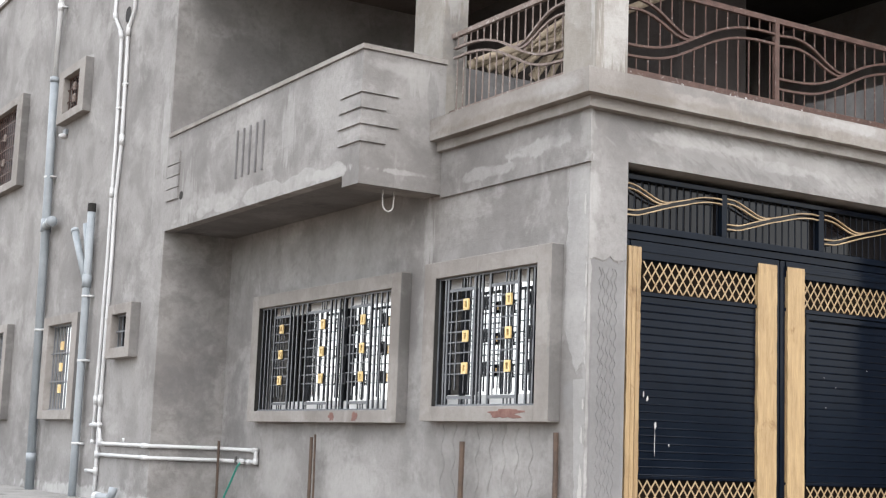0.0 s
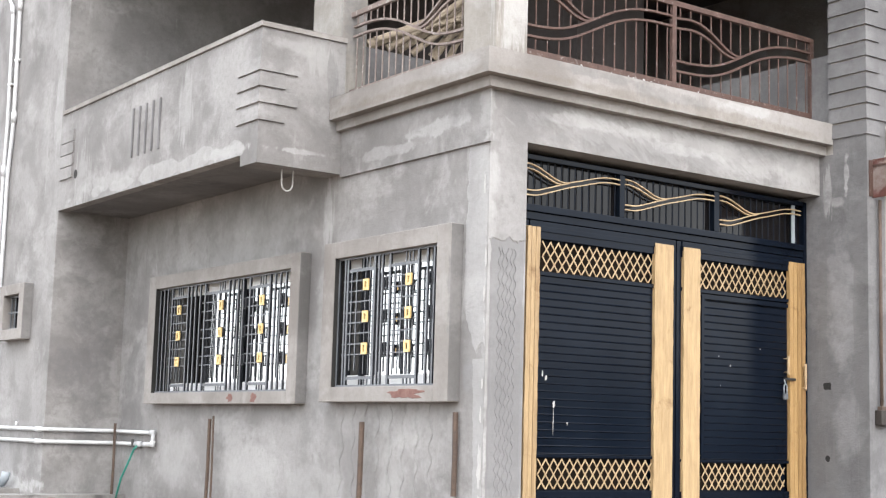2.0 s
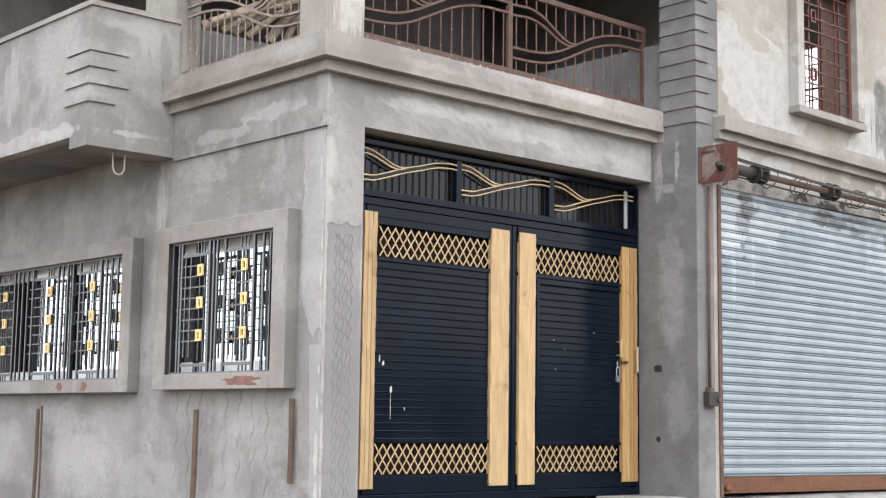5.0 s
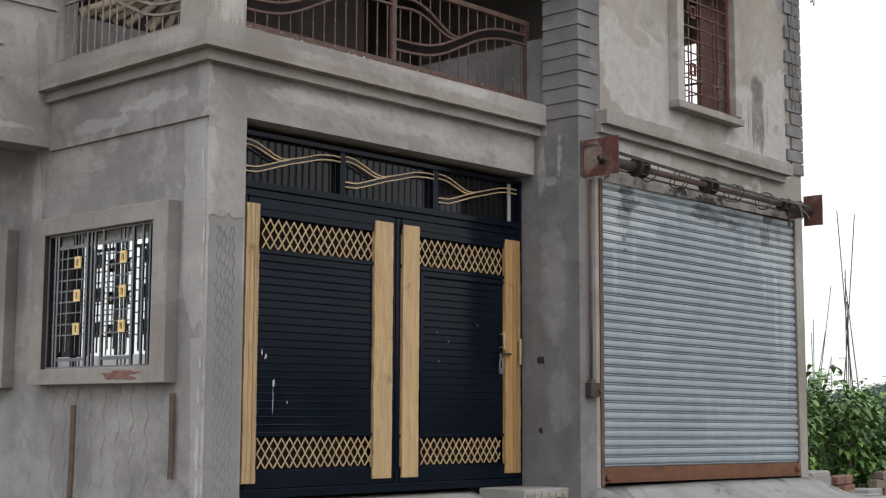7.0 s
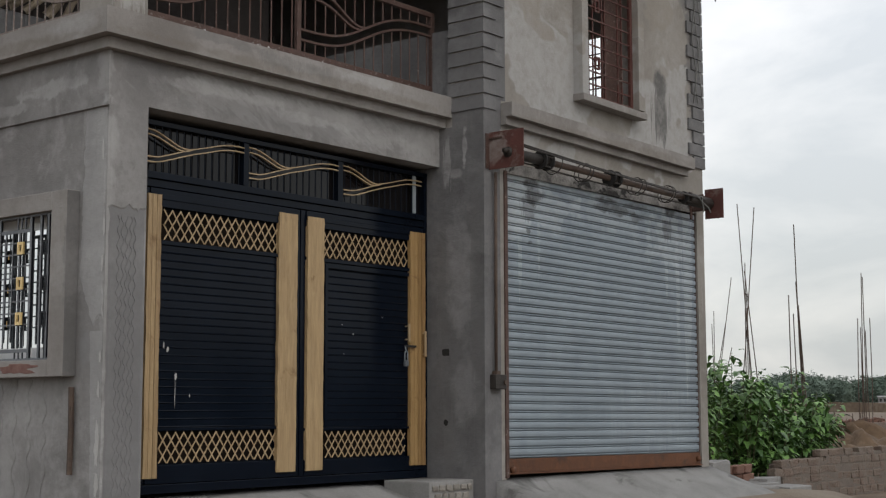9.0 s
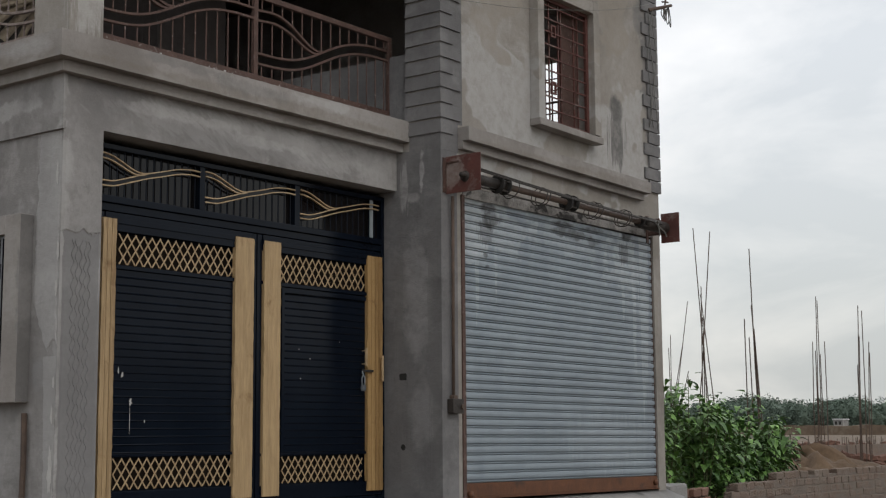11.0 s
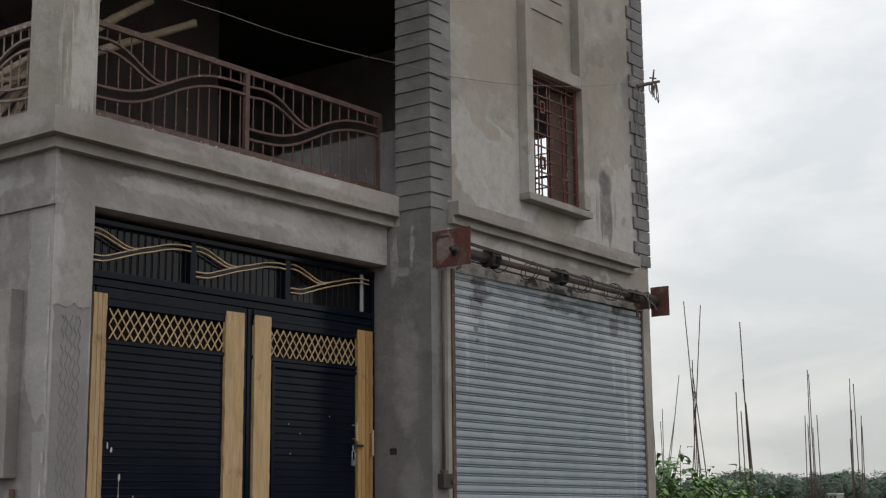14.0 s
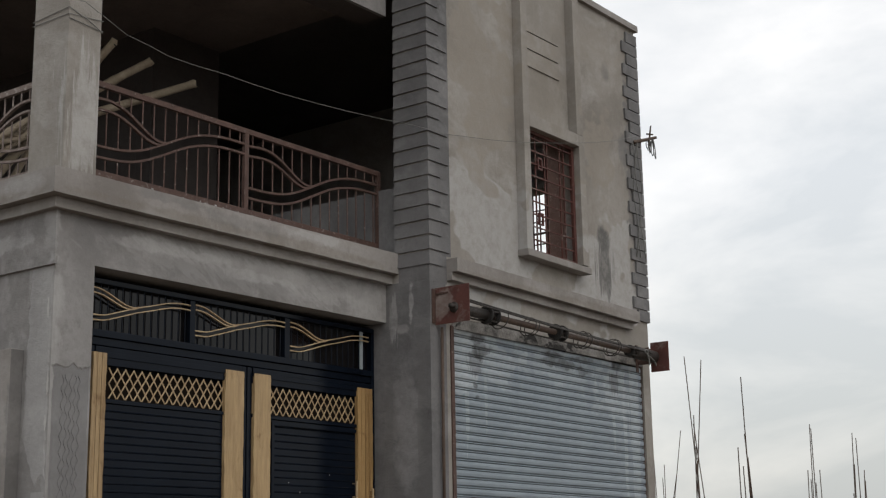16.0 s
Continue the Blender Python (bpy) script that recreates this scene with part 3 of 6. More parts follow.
GRIME = surface("greasy_blackened_cement", (0.05, 0.047, 0.044), (0.34, 0.33, 0.315), 0.85, 6, 40, 0.6, 40, stain=(0.015, 0.014, 0.013), stain_scale=4, stain_at=(0.52, 0.6))
RUST_PLATE = stained(RUST_PLATE, (((3.548, -0.56, 2.76), (0.06, 0.12, 0.15), (0.25, 0.215, 0.195), 0.75, "edge"),))
MIRROR = bpy.data.materials.new("mirror_film_glass")
MIRROR.use_nodes = True
_b = MIRROR.node_tree.nodes["Principled BSDF"]
_b.inputs["Base Color"].default_value = (0.86, 0.88, 0.89, 1)
_b.inputs["Metallic"].default_value = 1.0
_b.inputs["Roughness"].default_value = 0.03

# ---- plan: window wall is x = 0, gate wall is y = 0, shop front is y = SHOP ----
SHOP = -0.473
PIER = 3.481
END_X = 7.247
RECESS = 6.21
BLOCK = -0.772
GATE_Y = 0.119
W2 = (0.46, 1.84, 0.919, 1.924)
W1 = (2.545, 5.20, 0.893, 1.905)
SLAB = 3.19

# ---- ground ----
def ground_height(x, y):
    near = max(-x - 0.9, 0) if y > 0 else max(-y - 1.1, 0)
    if y < 0:
        near = math.hypot(max(-x - 0.9, 0), max(-y - 1.1, 0))
    base = -0.26 if x > -0.4 or y < 1 else -0.14
    z = base - 0.75 * (1 - math.exp(-near / 2.8))
    if x > 8.6:
        z -= 0.30 * min((x - 8.6) / 1.2, 1)
    return z + 0.02 * noise.noise(Vector((x * 0.7, y * 0.7, 0))) + 0.012 * noise.noise(Vector((x * 3, y * 3, 5)))


bm = bmesh.new()
def spread(n, near, far):
    out = [near * (i / n) for i in range(n + 1)]
    v = near
    while v < far:
        v *= 1.35
        out.append(v)
    return out
gx = sorted({-v for v in spread(36, 14, 2500)} | set(spread(60, 26, 2500)))
gy = sorted({-v for v in spread(36, 14, 2500)} | set(spread(40, 18, 2500)))
grid = [[bm.verts.new((x, y, ground_height(x, y) if max(abs(x), abs(y)) < 60 else -0.36)) for x in gx] for y in gy]
for j in range(len(gy) - 1):
    for i in range(len(gx) - 1):
        bm.faces.new((grid[j][i], grid[j][i + 1], grid[j + 1][i + 1], grid[j + 1][i]))
solid("ground", bm, EARTH, "dry brown earth ground with pale dusty patches", "ground", kind="structure", smooth=True)

solid("pavement_side", boxes((-1.9, BLOCK, RECESS + 0.6, 19.0, -0.5, -0.10), (-1.6, -0.002, 5.9, RECESS - 0.002, -0.5, -0.12)), CONCRETE, "rough cement strip along the foot of the side wall", "pavement", kind="structure")
solid("wall_divider", boxes((0.282, 1.7, 2.12, 2.24, SLAB, 3.775)), PLASTER_DARK, "low plastered divider wall on the terrace", "wall", kind="structure")
# sloped concrete in front of the shop and the gate
def wedge(x0, x1, y_top, y_low, z_top, z_low, skew=0.0):
    bm = bmesh.new()
    nx, ny = 14, 8
    rows_v = []
    for j in range(ny + 1):
        f = j / ny
        y = y_top + (y_low - y_top) * f
        z = z_top + (z_low - z_top) * f
        line = []
        for i in range(nx + 1):
            x = x0 + (x1 + skew * f - x0) * i / nx
            line.append(bm.verts.new((x, y + 0.02 * noise.noise(Vector((x * 2, y * 2, 3))) * f, z + 0.012 * noise.noise(Vector((x * 2.2, y * 3, 1))))))
        rows_v.append(line)
    for j in range(ny):
        for i in range(nx):
            bm.faces.new((rows_v[j][i], rows_v[j + 1][i], rows_v[j + 1][i + 1], rows_v[j][i + 1]))
    low = -0.75
    rim = [*rows_v[0], *[r[-1] for r in rows_v[1:]], *rows_v[-1][-2::-1], *[r[0] for r in rows_v[-2:0:-1]]]
    base = [bm.verts.new((v.co.x, v.co.y, low)) for v in rim]
    for k in range(len(rim)):
        bm.faces.new((rim[k], rim[(k + 1) % len(rim)], base[(k + 1) % len(rim)], base[k]))
    return bm


solid("pavement_ramp", wedge(3.62, 7.28, SHOP + 0.03, -1.35, 0.008, -0.40, 0.35), CONCRETE, "sloped grey concrete ramp below the rolling shutter", "ramp", kind="structure", smooth=True)
solid("pavement_gate", wedge(0.10, 2.92, 0.30, -1.10, 0.012, -0.40), CONCRETE, "sloped concrete threshold in front of the gate", "ramp", kind="structure", smooth=True)

# ---- walls ----
bm = bmesh.new()
holed(bm, "x", 0.0, 0.23, 0.0, RECESS + 0.3, -0.6, 3.0, [W1, W2])
wall_w = solid("wall_windows", bm, PLASTER, "bare grey cement-plastered wall with two grilled windows", "wall", kind="structure")

# raised band above the windows, ending in a step
part("plaster_band", boxes((-0.022, 0.0, -0.022, 1.955, 2.60, 3.0)), PLASTER, wall_w)

# corner pillar and beam over the gate
bm = boxes((0.23, 0.331, 0.0, 0.30, -0.6, 2.642), (0.23, PIER, 0.0, 0.30, 2.642, 3.0), (-0.02, 0.23, -0.0, 0.0005, 2.0, 2.001))
beam = solid("wall_gate", bm, PLASTER, "plastered corner pillar and beam over the gate opening", "wall", kind="structure")

# two-stepped ledge round the corner
# the last value tilts a ledge to fit the camera's view
def ledge(name, lines, view_slope=0.0):
    bm = bmesh.new()
    for row in lines:
        box(bm, *row)
    bmesh.ops.subdivide_edges(bm, edges=[e for e in bm.edges if e.calc_length() > 0.6], cuts=40)
    for v in bm.verts:
        v.co.z += 0.003 * noise.noise(v.co * 6.0) + 0.002 * noise.noise(v.co * 21.0) - view_slope * (v.co.x - 3.72)
        v.co.y += 0.002 * noise.noise(v.co * 9.0 + Vector((5, 0, 0)))
    return solid(name, bm, TRIM, "two-stepped smooth cement ledge at floor level", "ledge", kind="structure")


ledge("trim_ledge", [(-0.14, PIER, -0.14, 0.30, 3.052, 3.232), (-0.07, PIER, -0.07, 0.28, 2.974, 3.05)])
solid("kerb", boxes((0.33, PIER - 0.01, 0.12, 0.20, 3.234, 3.325), (0.12, 0.20, 0.415, 2.098, 3.234, 3.325)), PLASTER_DARK, "low cement kerb under the railings", "kerb", kind="structure")
ledge("trim_ledge_side", [(-0.14, 0.30, 0.30, 1.958, 3.052, 3.232), (-0.07, 0.28, 0.28, 1.958, 2.974, 3.05), (0.0, 0.30, 1.958, 2.60, 3.10, 3.23)])

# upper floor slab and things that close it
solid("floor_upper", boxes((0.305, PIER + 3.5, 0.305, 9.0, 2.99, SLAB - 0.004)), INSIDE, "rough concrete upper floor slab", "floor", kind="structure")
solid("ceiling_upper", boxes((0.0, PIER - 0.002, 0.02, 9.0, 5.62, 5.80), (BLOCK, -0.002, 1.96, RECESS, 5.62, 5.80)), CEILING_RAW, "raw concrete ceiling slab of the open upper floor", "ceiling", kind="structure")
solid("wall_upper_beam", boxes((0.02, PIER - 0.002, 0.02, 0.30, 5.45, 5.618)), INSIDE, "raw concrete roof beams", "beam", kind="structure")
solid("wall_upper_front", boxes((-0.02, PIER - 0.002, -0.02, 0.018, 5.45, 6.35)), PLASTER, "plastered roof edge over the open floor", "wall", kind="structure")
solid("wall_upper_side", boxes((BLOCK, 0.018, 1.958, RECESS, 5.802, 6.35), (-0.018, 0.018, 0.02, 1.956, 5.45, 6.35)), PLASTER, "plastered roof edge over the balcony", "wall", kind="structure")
solid("wall_upper_back", boxes((2.5, END_X, 8.8, 9.0, SLAB, 6.2), (2.3, 2.498, RECESS + 0.202, 8.8, SLAB, 6.2), (2.3, 2.31, 8.79, 8.8, SLAB, 3.3)), INSIDE_SHADED, "raw inner walls of the upper floor, shade in their colour", "wall", kind="structure")
# the second box is added to keep side light off the back wall
solid("wall_upper_partition", boxes((2.6, 3.45, 2.1, 2.3, SLAB, 5.618), (2.6, 2.75, 2.302, 8.798, SLAB, 5.618)), INSIDE_SHADED, "plastered partition wall, with an added length blocking side light", "wall", kind="structure")
solid("wall_low", boxes((3.53, 3.65, -0.118, 1.9, SLAB, 3.85)), PLASTER_DARK, "low plastered parapet wall inside the open floor", "wall", kind="structure")

# corner column and second column of the upper floor
solid("column_corner", box(bmesh.new(), 0.04, 0.325, 0.02, 0.41, 3.233, 5.449, 0.008), PLASTER_PALE, "square plastered column at the corner of the terrace", "column", kind="structure")
solid("column_balcony", box(bmesh.new(), 0.04, 0.280, 2.10, 2.585, SLAB, 5.619, 0.008), PLASTER_PALE, "square plastered column beside the balcony", "column", kind="structure")

# ---- left block with the pipes ----
LEFT_HOLES = [(8.85, 9.80, 0.88, 1.92), (6.92, 7.395, 1.545, 1.912), (9.30, 9.96, 4.65, 5.12), (12.22, 13.7, 4.12, 5.22), (11.95, 13.2, 0.87, 1.95)]
bm = bmesh.new()
holed(bm, "x", BLOCK, BLOCK + 0.23, RECESS, 19.0, -0.6, 7.1, LEFT_HOLES)
box(bm, BLOCK + 0.23, 0.0, RECESS, RECESS + 0.23, -0.6, 7.1)
wall_l = solid("wall_block", bm, PLASTER, "tall grey plastered side wall with small windows and pipes", "wall", kind="structure")
part("coping", boxes((BLOCK - 0.04, BLOCK + 0.25, RECESS + 0.235, 19.0, 7.102, 7.16)), TRIM, wall_l)
solid("wall_upper_recess", boxes((0.0, 2.5, RECESS, RECESS + 0.2, SLAB, 6.2)), PLASTER, "plastered wall at the back of the balcony", "wall", kind="structure")
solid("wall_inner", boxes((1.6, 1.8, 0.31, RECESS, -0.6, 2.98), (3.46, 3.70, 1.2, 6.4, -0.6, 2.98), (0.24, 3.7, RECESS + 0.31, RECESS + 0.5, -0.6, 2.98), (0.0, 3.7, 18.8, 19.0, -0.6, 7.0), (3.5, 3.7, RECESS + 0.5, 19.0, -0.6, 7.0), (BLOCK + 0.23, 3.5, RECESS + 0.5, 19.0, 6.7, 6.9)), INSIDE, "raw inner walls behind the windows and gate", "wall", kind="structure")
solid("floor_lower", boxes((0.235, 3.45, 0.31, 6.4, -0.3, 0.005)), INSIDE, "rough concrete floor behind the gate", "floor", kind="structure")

# ---- shop block ----
UW = (4.955, 5.84, 3.457, 4.665)
bm = bmesh.new()
holed(bm, "y", SHOP, SHOP + 0.23, PIER, END_X, -0.6, 6.33, [(3.78, 7.10, -0.05, 2.68), UW])
box(bm, PIER, PIER + 0.23, SHOP + 0.23, 0.02, -0.6, 3.06)
box(bm, PIER, PIER + 0.23, SHOP + 0.23, -0.12, 3.06, 6.33)
box(bm, PIER, PIER + 0.23, 0.02, 1.2, -0.6, 2.98)
side_bm = holed(bmesh.new(), "x", END_X - 0.23, END_X, SHOP + 0.23, 9.0, -0.6, 6.33, [(0.615, 1.5, 3.7, 4.69)])
solid("wall_shop_side", side_bm, PLASTER_PALE, "plastered far side wall of the shop block", "wall", kind="structure")
wall_s = solid("wall_shop", bm, PLASTER_PALE, "pale plastered shop block with stepped corner blocks", "wall", kind="structure")
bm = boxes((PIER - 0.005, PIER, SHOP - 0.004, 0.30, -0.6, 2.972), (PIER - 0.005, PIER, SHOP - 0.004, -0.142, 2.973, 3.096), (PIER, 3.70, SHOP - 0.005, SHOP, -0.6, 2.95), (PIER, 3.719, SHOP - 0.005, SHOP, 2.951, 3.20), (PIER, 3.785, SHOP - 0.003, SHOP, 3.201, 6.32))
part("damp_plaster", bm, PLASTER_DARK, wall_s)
part("coping", boxes((PIER + 0.3, END_X + 0.04, SHOP - 0.04, SHOP + 0.26, 6.332, 6.40)), TRIM, wall_s)
solid("ceiling_shop", boxes((PIER + 0.235, END_X - 0.235, SHOP + 0.235, 8.8, 2.75, 2.95), (PIER, END_X - 0.235, SHOP + 0.235, 8.8, 6.1, 6.3)), INSIDE, "raw concrete slabs over the shop", "ceiling", kind="structure")
ledge("trim_shop_ledge", [(3.72, 6.88, SHOP - 0.12, SHOP + 0.0, 3.056, 3.175), (3.72, 6.84, SHOP - 0.06, SHOP + 0.0, 2.988, 3.054)], 0.017)

# stepped corner blocks: a stack of thin courses, long and short by turns
def course(lx, ly, h):
    bm = bmesh.new()
    verts = {}
    for zi, (z, push) in enumerate(((0.0, 0.018), (h - 0.014, 0.009))):
        verts[zi] = [bm.verts.new(p) for p in ((-push, -push, z), (lx, -push, z), (lx, 0.0, z), (0.0, 0.0, z), (0.0, ly, z), (-push, ly, z))]
    n = 6
    for k in range(n):
        bm.faces.new((verts[0][k], verts[0][(k + 1) % n], verts[1][(k + 1) % n], verts[1][k]))
    bm.faces.new(verts[0][::-1])
    bm.faces.new(verts[1])
    return bm


# ---- balcony ----
balcony = thing("balcony", "cantilevered cement balcony with grooved solid parapet", "balcony", kind="structure", at=(BLOCK, 4.0, 2.72))
Y0 = 1.96
bm = bmesh.new()
box(bm, BLOCK, BLOCK + 0.11, Y0, RECESS - 0.002, 2.72, 3.71)
box(bm, BLOCK + 0.11, -0.002, Y0, Y0 + 0.11, 2.72, 3.71)
part("parapet", bm, PLASTER, balcony)
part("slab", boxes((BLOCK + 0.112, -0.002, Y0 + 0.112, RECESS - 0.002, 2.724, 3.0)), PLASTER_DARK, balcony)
part("end_beam", boxes((BLOCK, -0.002, Y0, Y0 + 0.28, 2.628, 2.72)), PLASTER, balcony)
bm = bmesh.new()
box(bm, BLOCK - 0.018, BLOCK + 0.125, Y0 - 0.018, RECESS - 0.002, 3.712, 3.752)
box(bm, BLOCK + 0.125, -0.0, Y0 - 0.018, Y0 + 0.125, 3.712, 3.752)
part("coping", bm, TRIM, balcony)
# raised plaster courses with shadow gaps; dark strips paint the shade of grooves
for i, z in enumerate((3.36, 3.235, 3.105, 2.965)):
    lx, ly = ((0.325, 0.36), (0.215, 0.37), (0.33, 0.37), (0.22, 0.36))[i]
    ob = part("parapet_course", course(lx, ly, 0.125), PLASTER, balcony)
    ob.matrix_basis = Matrix.Translation((BLOCK, Y0, z))
for i in range(4):
    z = 3.40 - 0.125 * i
    ob = part("parapet_course", boxes((BLOCK - 0.018, BLOCK, 5.86, RECESS - 0.004, z, z + 0.115)), PLASTER, balcony)
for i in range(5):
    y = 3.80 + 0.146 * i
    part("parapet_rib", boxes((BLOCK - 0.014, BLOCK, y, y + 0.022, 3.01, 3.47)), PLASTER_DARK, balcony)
bm = bmesh.new()
tube(bm, [(-0.472, 2.1, 2.63), (-0.470, 2.1, 2.54), *[(-0.42 - 0.05 * math.cos(math.pi * k / 10), 2.1, 2.52 - 0.06 * math.sin(math.pi * k / 10)) for k in range(11)], (-0.37, 2.1, 2.54), (-0.367, 2.1, 2.63)], 0.0065, 8)
part("hook", bm, WHITE_CEMENT, balcony, "pale bent wire hook under the slab", True)

# flat black disc: the shade inside the hole is painted
bm = tube(bmesh.new(), [(BLOCK - 0.003, 5.785, 3.045), (BLOCK + 0.001, 5.785, 3.045)], 0.045, 16)
part("drain_hole", bm, BLACK, balcony, "black disc for the shade inside a small drain hole")

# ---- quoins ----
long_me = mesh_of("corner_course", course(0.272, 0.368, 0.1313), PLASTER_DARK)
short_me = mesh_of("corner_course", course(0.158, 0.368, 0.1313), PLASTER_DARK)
for i in range(24):
    share("corner_course", (long_me, short_me)[(i + 1) % 2], Matrix.Translation((PIER, SHOP, 3.098 + 0.1313 * i)), wall_s)
def right_course(lx, h):
    return boxes((-lx, 0.026, -0.022, 0.0, 0.0, h - 0.012), (0.0, 0.026, 0.0, 0.2, 0.0, h - 0.012))


rl_me = mesh_of("corner_course", right_course(0.295, 0.129), PLASTER_DARK)
rs_me = mesh_of("corner_course", right_course(0.205, 0.129), PLASTER_DARK)
for i in range(25):
    share("corner_course", (rs_me, rl_me)[i % 2], Matrix.Translation((END_X, SHOP, 3.063 + 0.129 * i)), wall_s)

# ---- windows of the window wall and of the left block ----
def smooth_line(controls, u):
    """Catmull-Rom through (u, v) controls."""
    k = 0
    while k < len(controls) - 2 and u > controls[k + 1][0]:
        k += 1
    (u1, v1), (u2, v2) = controls[k], controls[k + 1]
    u0, v0 = controls[k - 1] if k else (2 * u1 - u2, v1)
    u3, v3 = controls[k + 2] if k + 2 < len(controls) else (2 * u2 - u1, v2)
    m1, m2 = (v2 - v0) / (u2 - u0), (v3 - v1) / (u3 - u1)
    h = u2 - u1
    s = (u - u1) / h
    return (2 * s ** 3 - 3 * s ** 2 + 1) * v1 + (s ** 3 - 2 * s ** 2 + s) * h * m1 + (-2 * s ** 3 + 3 * s ** 2) * v2 + (s ** 3 - s ** 2) * h * m2


def surround(parent, face, y0, y1, z0, z1, side, top, low, proud):
    """Raised cement frame round an opening in a wall across x."""
    bm = bmesh.new()
    box(bm, face - proud, face - 0.0, y0 - side, y0, z0 - low, z1 + top, 0.006)
    box(bm, face - proud, face - 0.0, y1, y1 + side, z0 - low, z1 + top, 0.006)
    box(bm, face - proud, face - 0.0, y0, y1, z1, z1 + top, 0.006)
    box(bm, face - proud, face - 0.0, y0, y1, z0 - low, z0, 0.006)
    part("side_coat", box(bmesh.new(), face - proud + 0.004, face - 0.002, y0 - side - 0.003, y0 - side + 0.001, z0 - low + 0.006, z1 + top - 0.006, 0.001), SIDE_COAT, parent, "darker grey cement side of the window surround")
    return part("surround", bm, TRIM, parent)


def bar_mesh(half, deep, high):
    """A square bar with light and shade in its paint: light front and back, dark sides."""
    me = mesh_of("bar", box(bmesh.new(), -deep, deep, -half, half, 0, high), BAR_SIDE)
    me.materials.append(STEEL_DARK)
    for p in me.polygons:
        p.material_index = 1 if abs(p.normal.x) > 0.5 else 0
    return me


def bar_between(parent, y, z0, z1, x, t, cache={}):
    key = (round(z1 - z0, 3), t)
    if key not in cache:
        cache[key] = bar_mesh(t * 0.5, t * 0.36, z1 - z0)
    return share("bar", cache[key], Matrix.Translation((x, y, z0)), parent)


def rail_between(parent, y0, y1, z, x, t, name="cross_bar", cache={}):
    key = (round(y1 - y0, 3), t)
    if key not in cache:
        cache[key] = mesh_of(name, box(bmesh.new(), -t * 0.22, t * 0.22, 0, y1 - y0, -t * 0.5, t * 0.5), STEEL_DARK)
    return share(name, cache[key], Matrix.Translation((x, y0, z)), parent)


def square_ring(size, high, deep, rim):
    bm = bmesh.new()
    box(bm, -deep, 0, -size / 2, -size / 2 + rim, -high / 2, high / 2)
    box(bm, -deep, 0, size / 2 - rim, size / 2, -high / 2, high / 2)
    box(bm, -deep, 0, -size / 2 + rim, size / 2 - rim, high / 2 - rim, high / 2)
    box(bm, -deep, 0, -size / 2 + rim, size / 2 - rim, -high / 2, -high / 2 + rim)
    return bm


def grille(window, x, y0, y1, z0, z1, panels, loose, squares):
    """Steel grille: loose uprights, and panels (left, right, middle of the gold squares, inner uprights)."""
    g = part("grille", boxes((x - 0.006, x + 0.006, y0, y1, z0 + 0.002, z0 + 0.016), (x - 0.006, x + 0.006, y0, y1, z1 - 0.016, z1 - 0.002)), STEEL_DARK, window, "dark grey steel security grille")
    for y in loose:
        bar_between(g, y, z0 + 0.016, z1 - 0.016, x, 0.020)
    high = z1 - z0
    ring_me = mesh_of("gold_square", square_ring(0.068, 0.086, 0.014, 0.019), GOLD)
    back_me = mesh_of("square_back", square_ring(0.078, 0.096, -0.006, 0.028), BAR_SIDE)
    small_me = mesh_of("small_square", square_ring(0.055, 0.10, 0.012, 0.011), BAR_SIDE)
    low, top = z0 + 0.068, z1 - 0.107
    for ya, yb_, yc, inner in panels:
        for y in (ya, yb_):
            bar_between(g, y, z0 + 0.016, z1 - 0.016, x, 0.024)
        for zz in (low, top):
            rail_between(g, yb_, ya, zz, x, 0.024)
        for s in (-0.045, 0.0, 0.045):
            bar_between(g, yc + 0.02 + s, z0 + 0.016, low - 0.012, x, 0.012)
            bar_between(g, yc + 0.02 + s, top + 0.012, z1 - 0.016, x, 0.012)
        for y in inner:
            bar_between(g, y, low + 0.06, top - 0.012, x, 0.013)
        for s in (-0.034, 0.034):
            bar_between(g, yc + s, low + 0.03, top - 0.012, x, 0.009)
        for k in range(3):
            zc = z0 + high * (0.287 + 0.243 * k)
            ob = share("gold_square", ring_me, Matrix.Translation((x - 0.012, yc, zc)), g)
            ob["label"] = "gold painted square ornament"
            share("square_back", back_me, Matrix.Translation((x - 0.0115, yc, zc)), g)
            for dz in (-0.04, 0.04):
                rail_between(g, yb_ + 0.012, yc - 0.04, zc + dz, x, 0.010)
                rail_between(g, yc + 0.04, ya + 0.07, zc + dz, x, 0.010)
            rail_between(g, yb_ + 0.012, ya - 0.012, zc + high * 0.121, x, 0.010)
    for y in squares:
        for k in range(3):
            share("small_square", small_me, Matrix.Translation((x, y, z0 + high * (0.277 + 0.243 * k))), g)
    return g


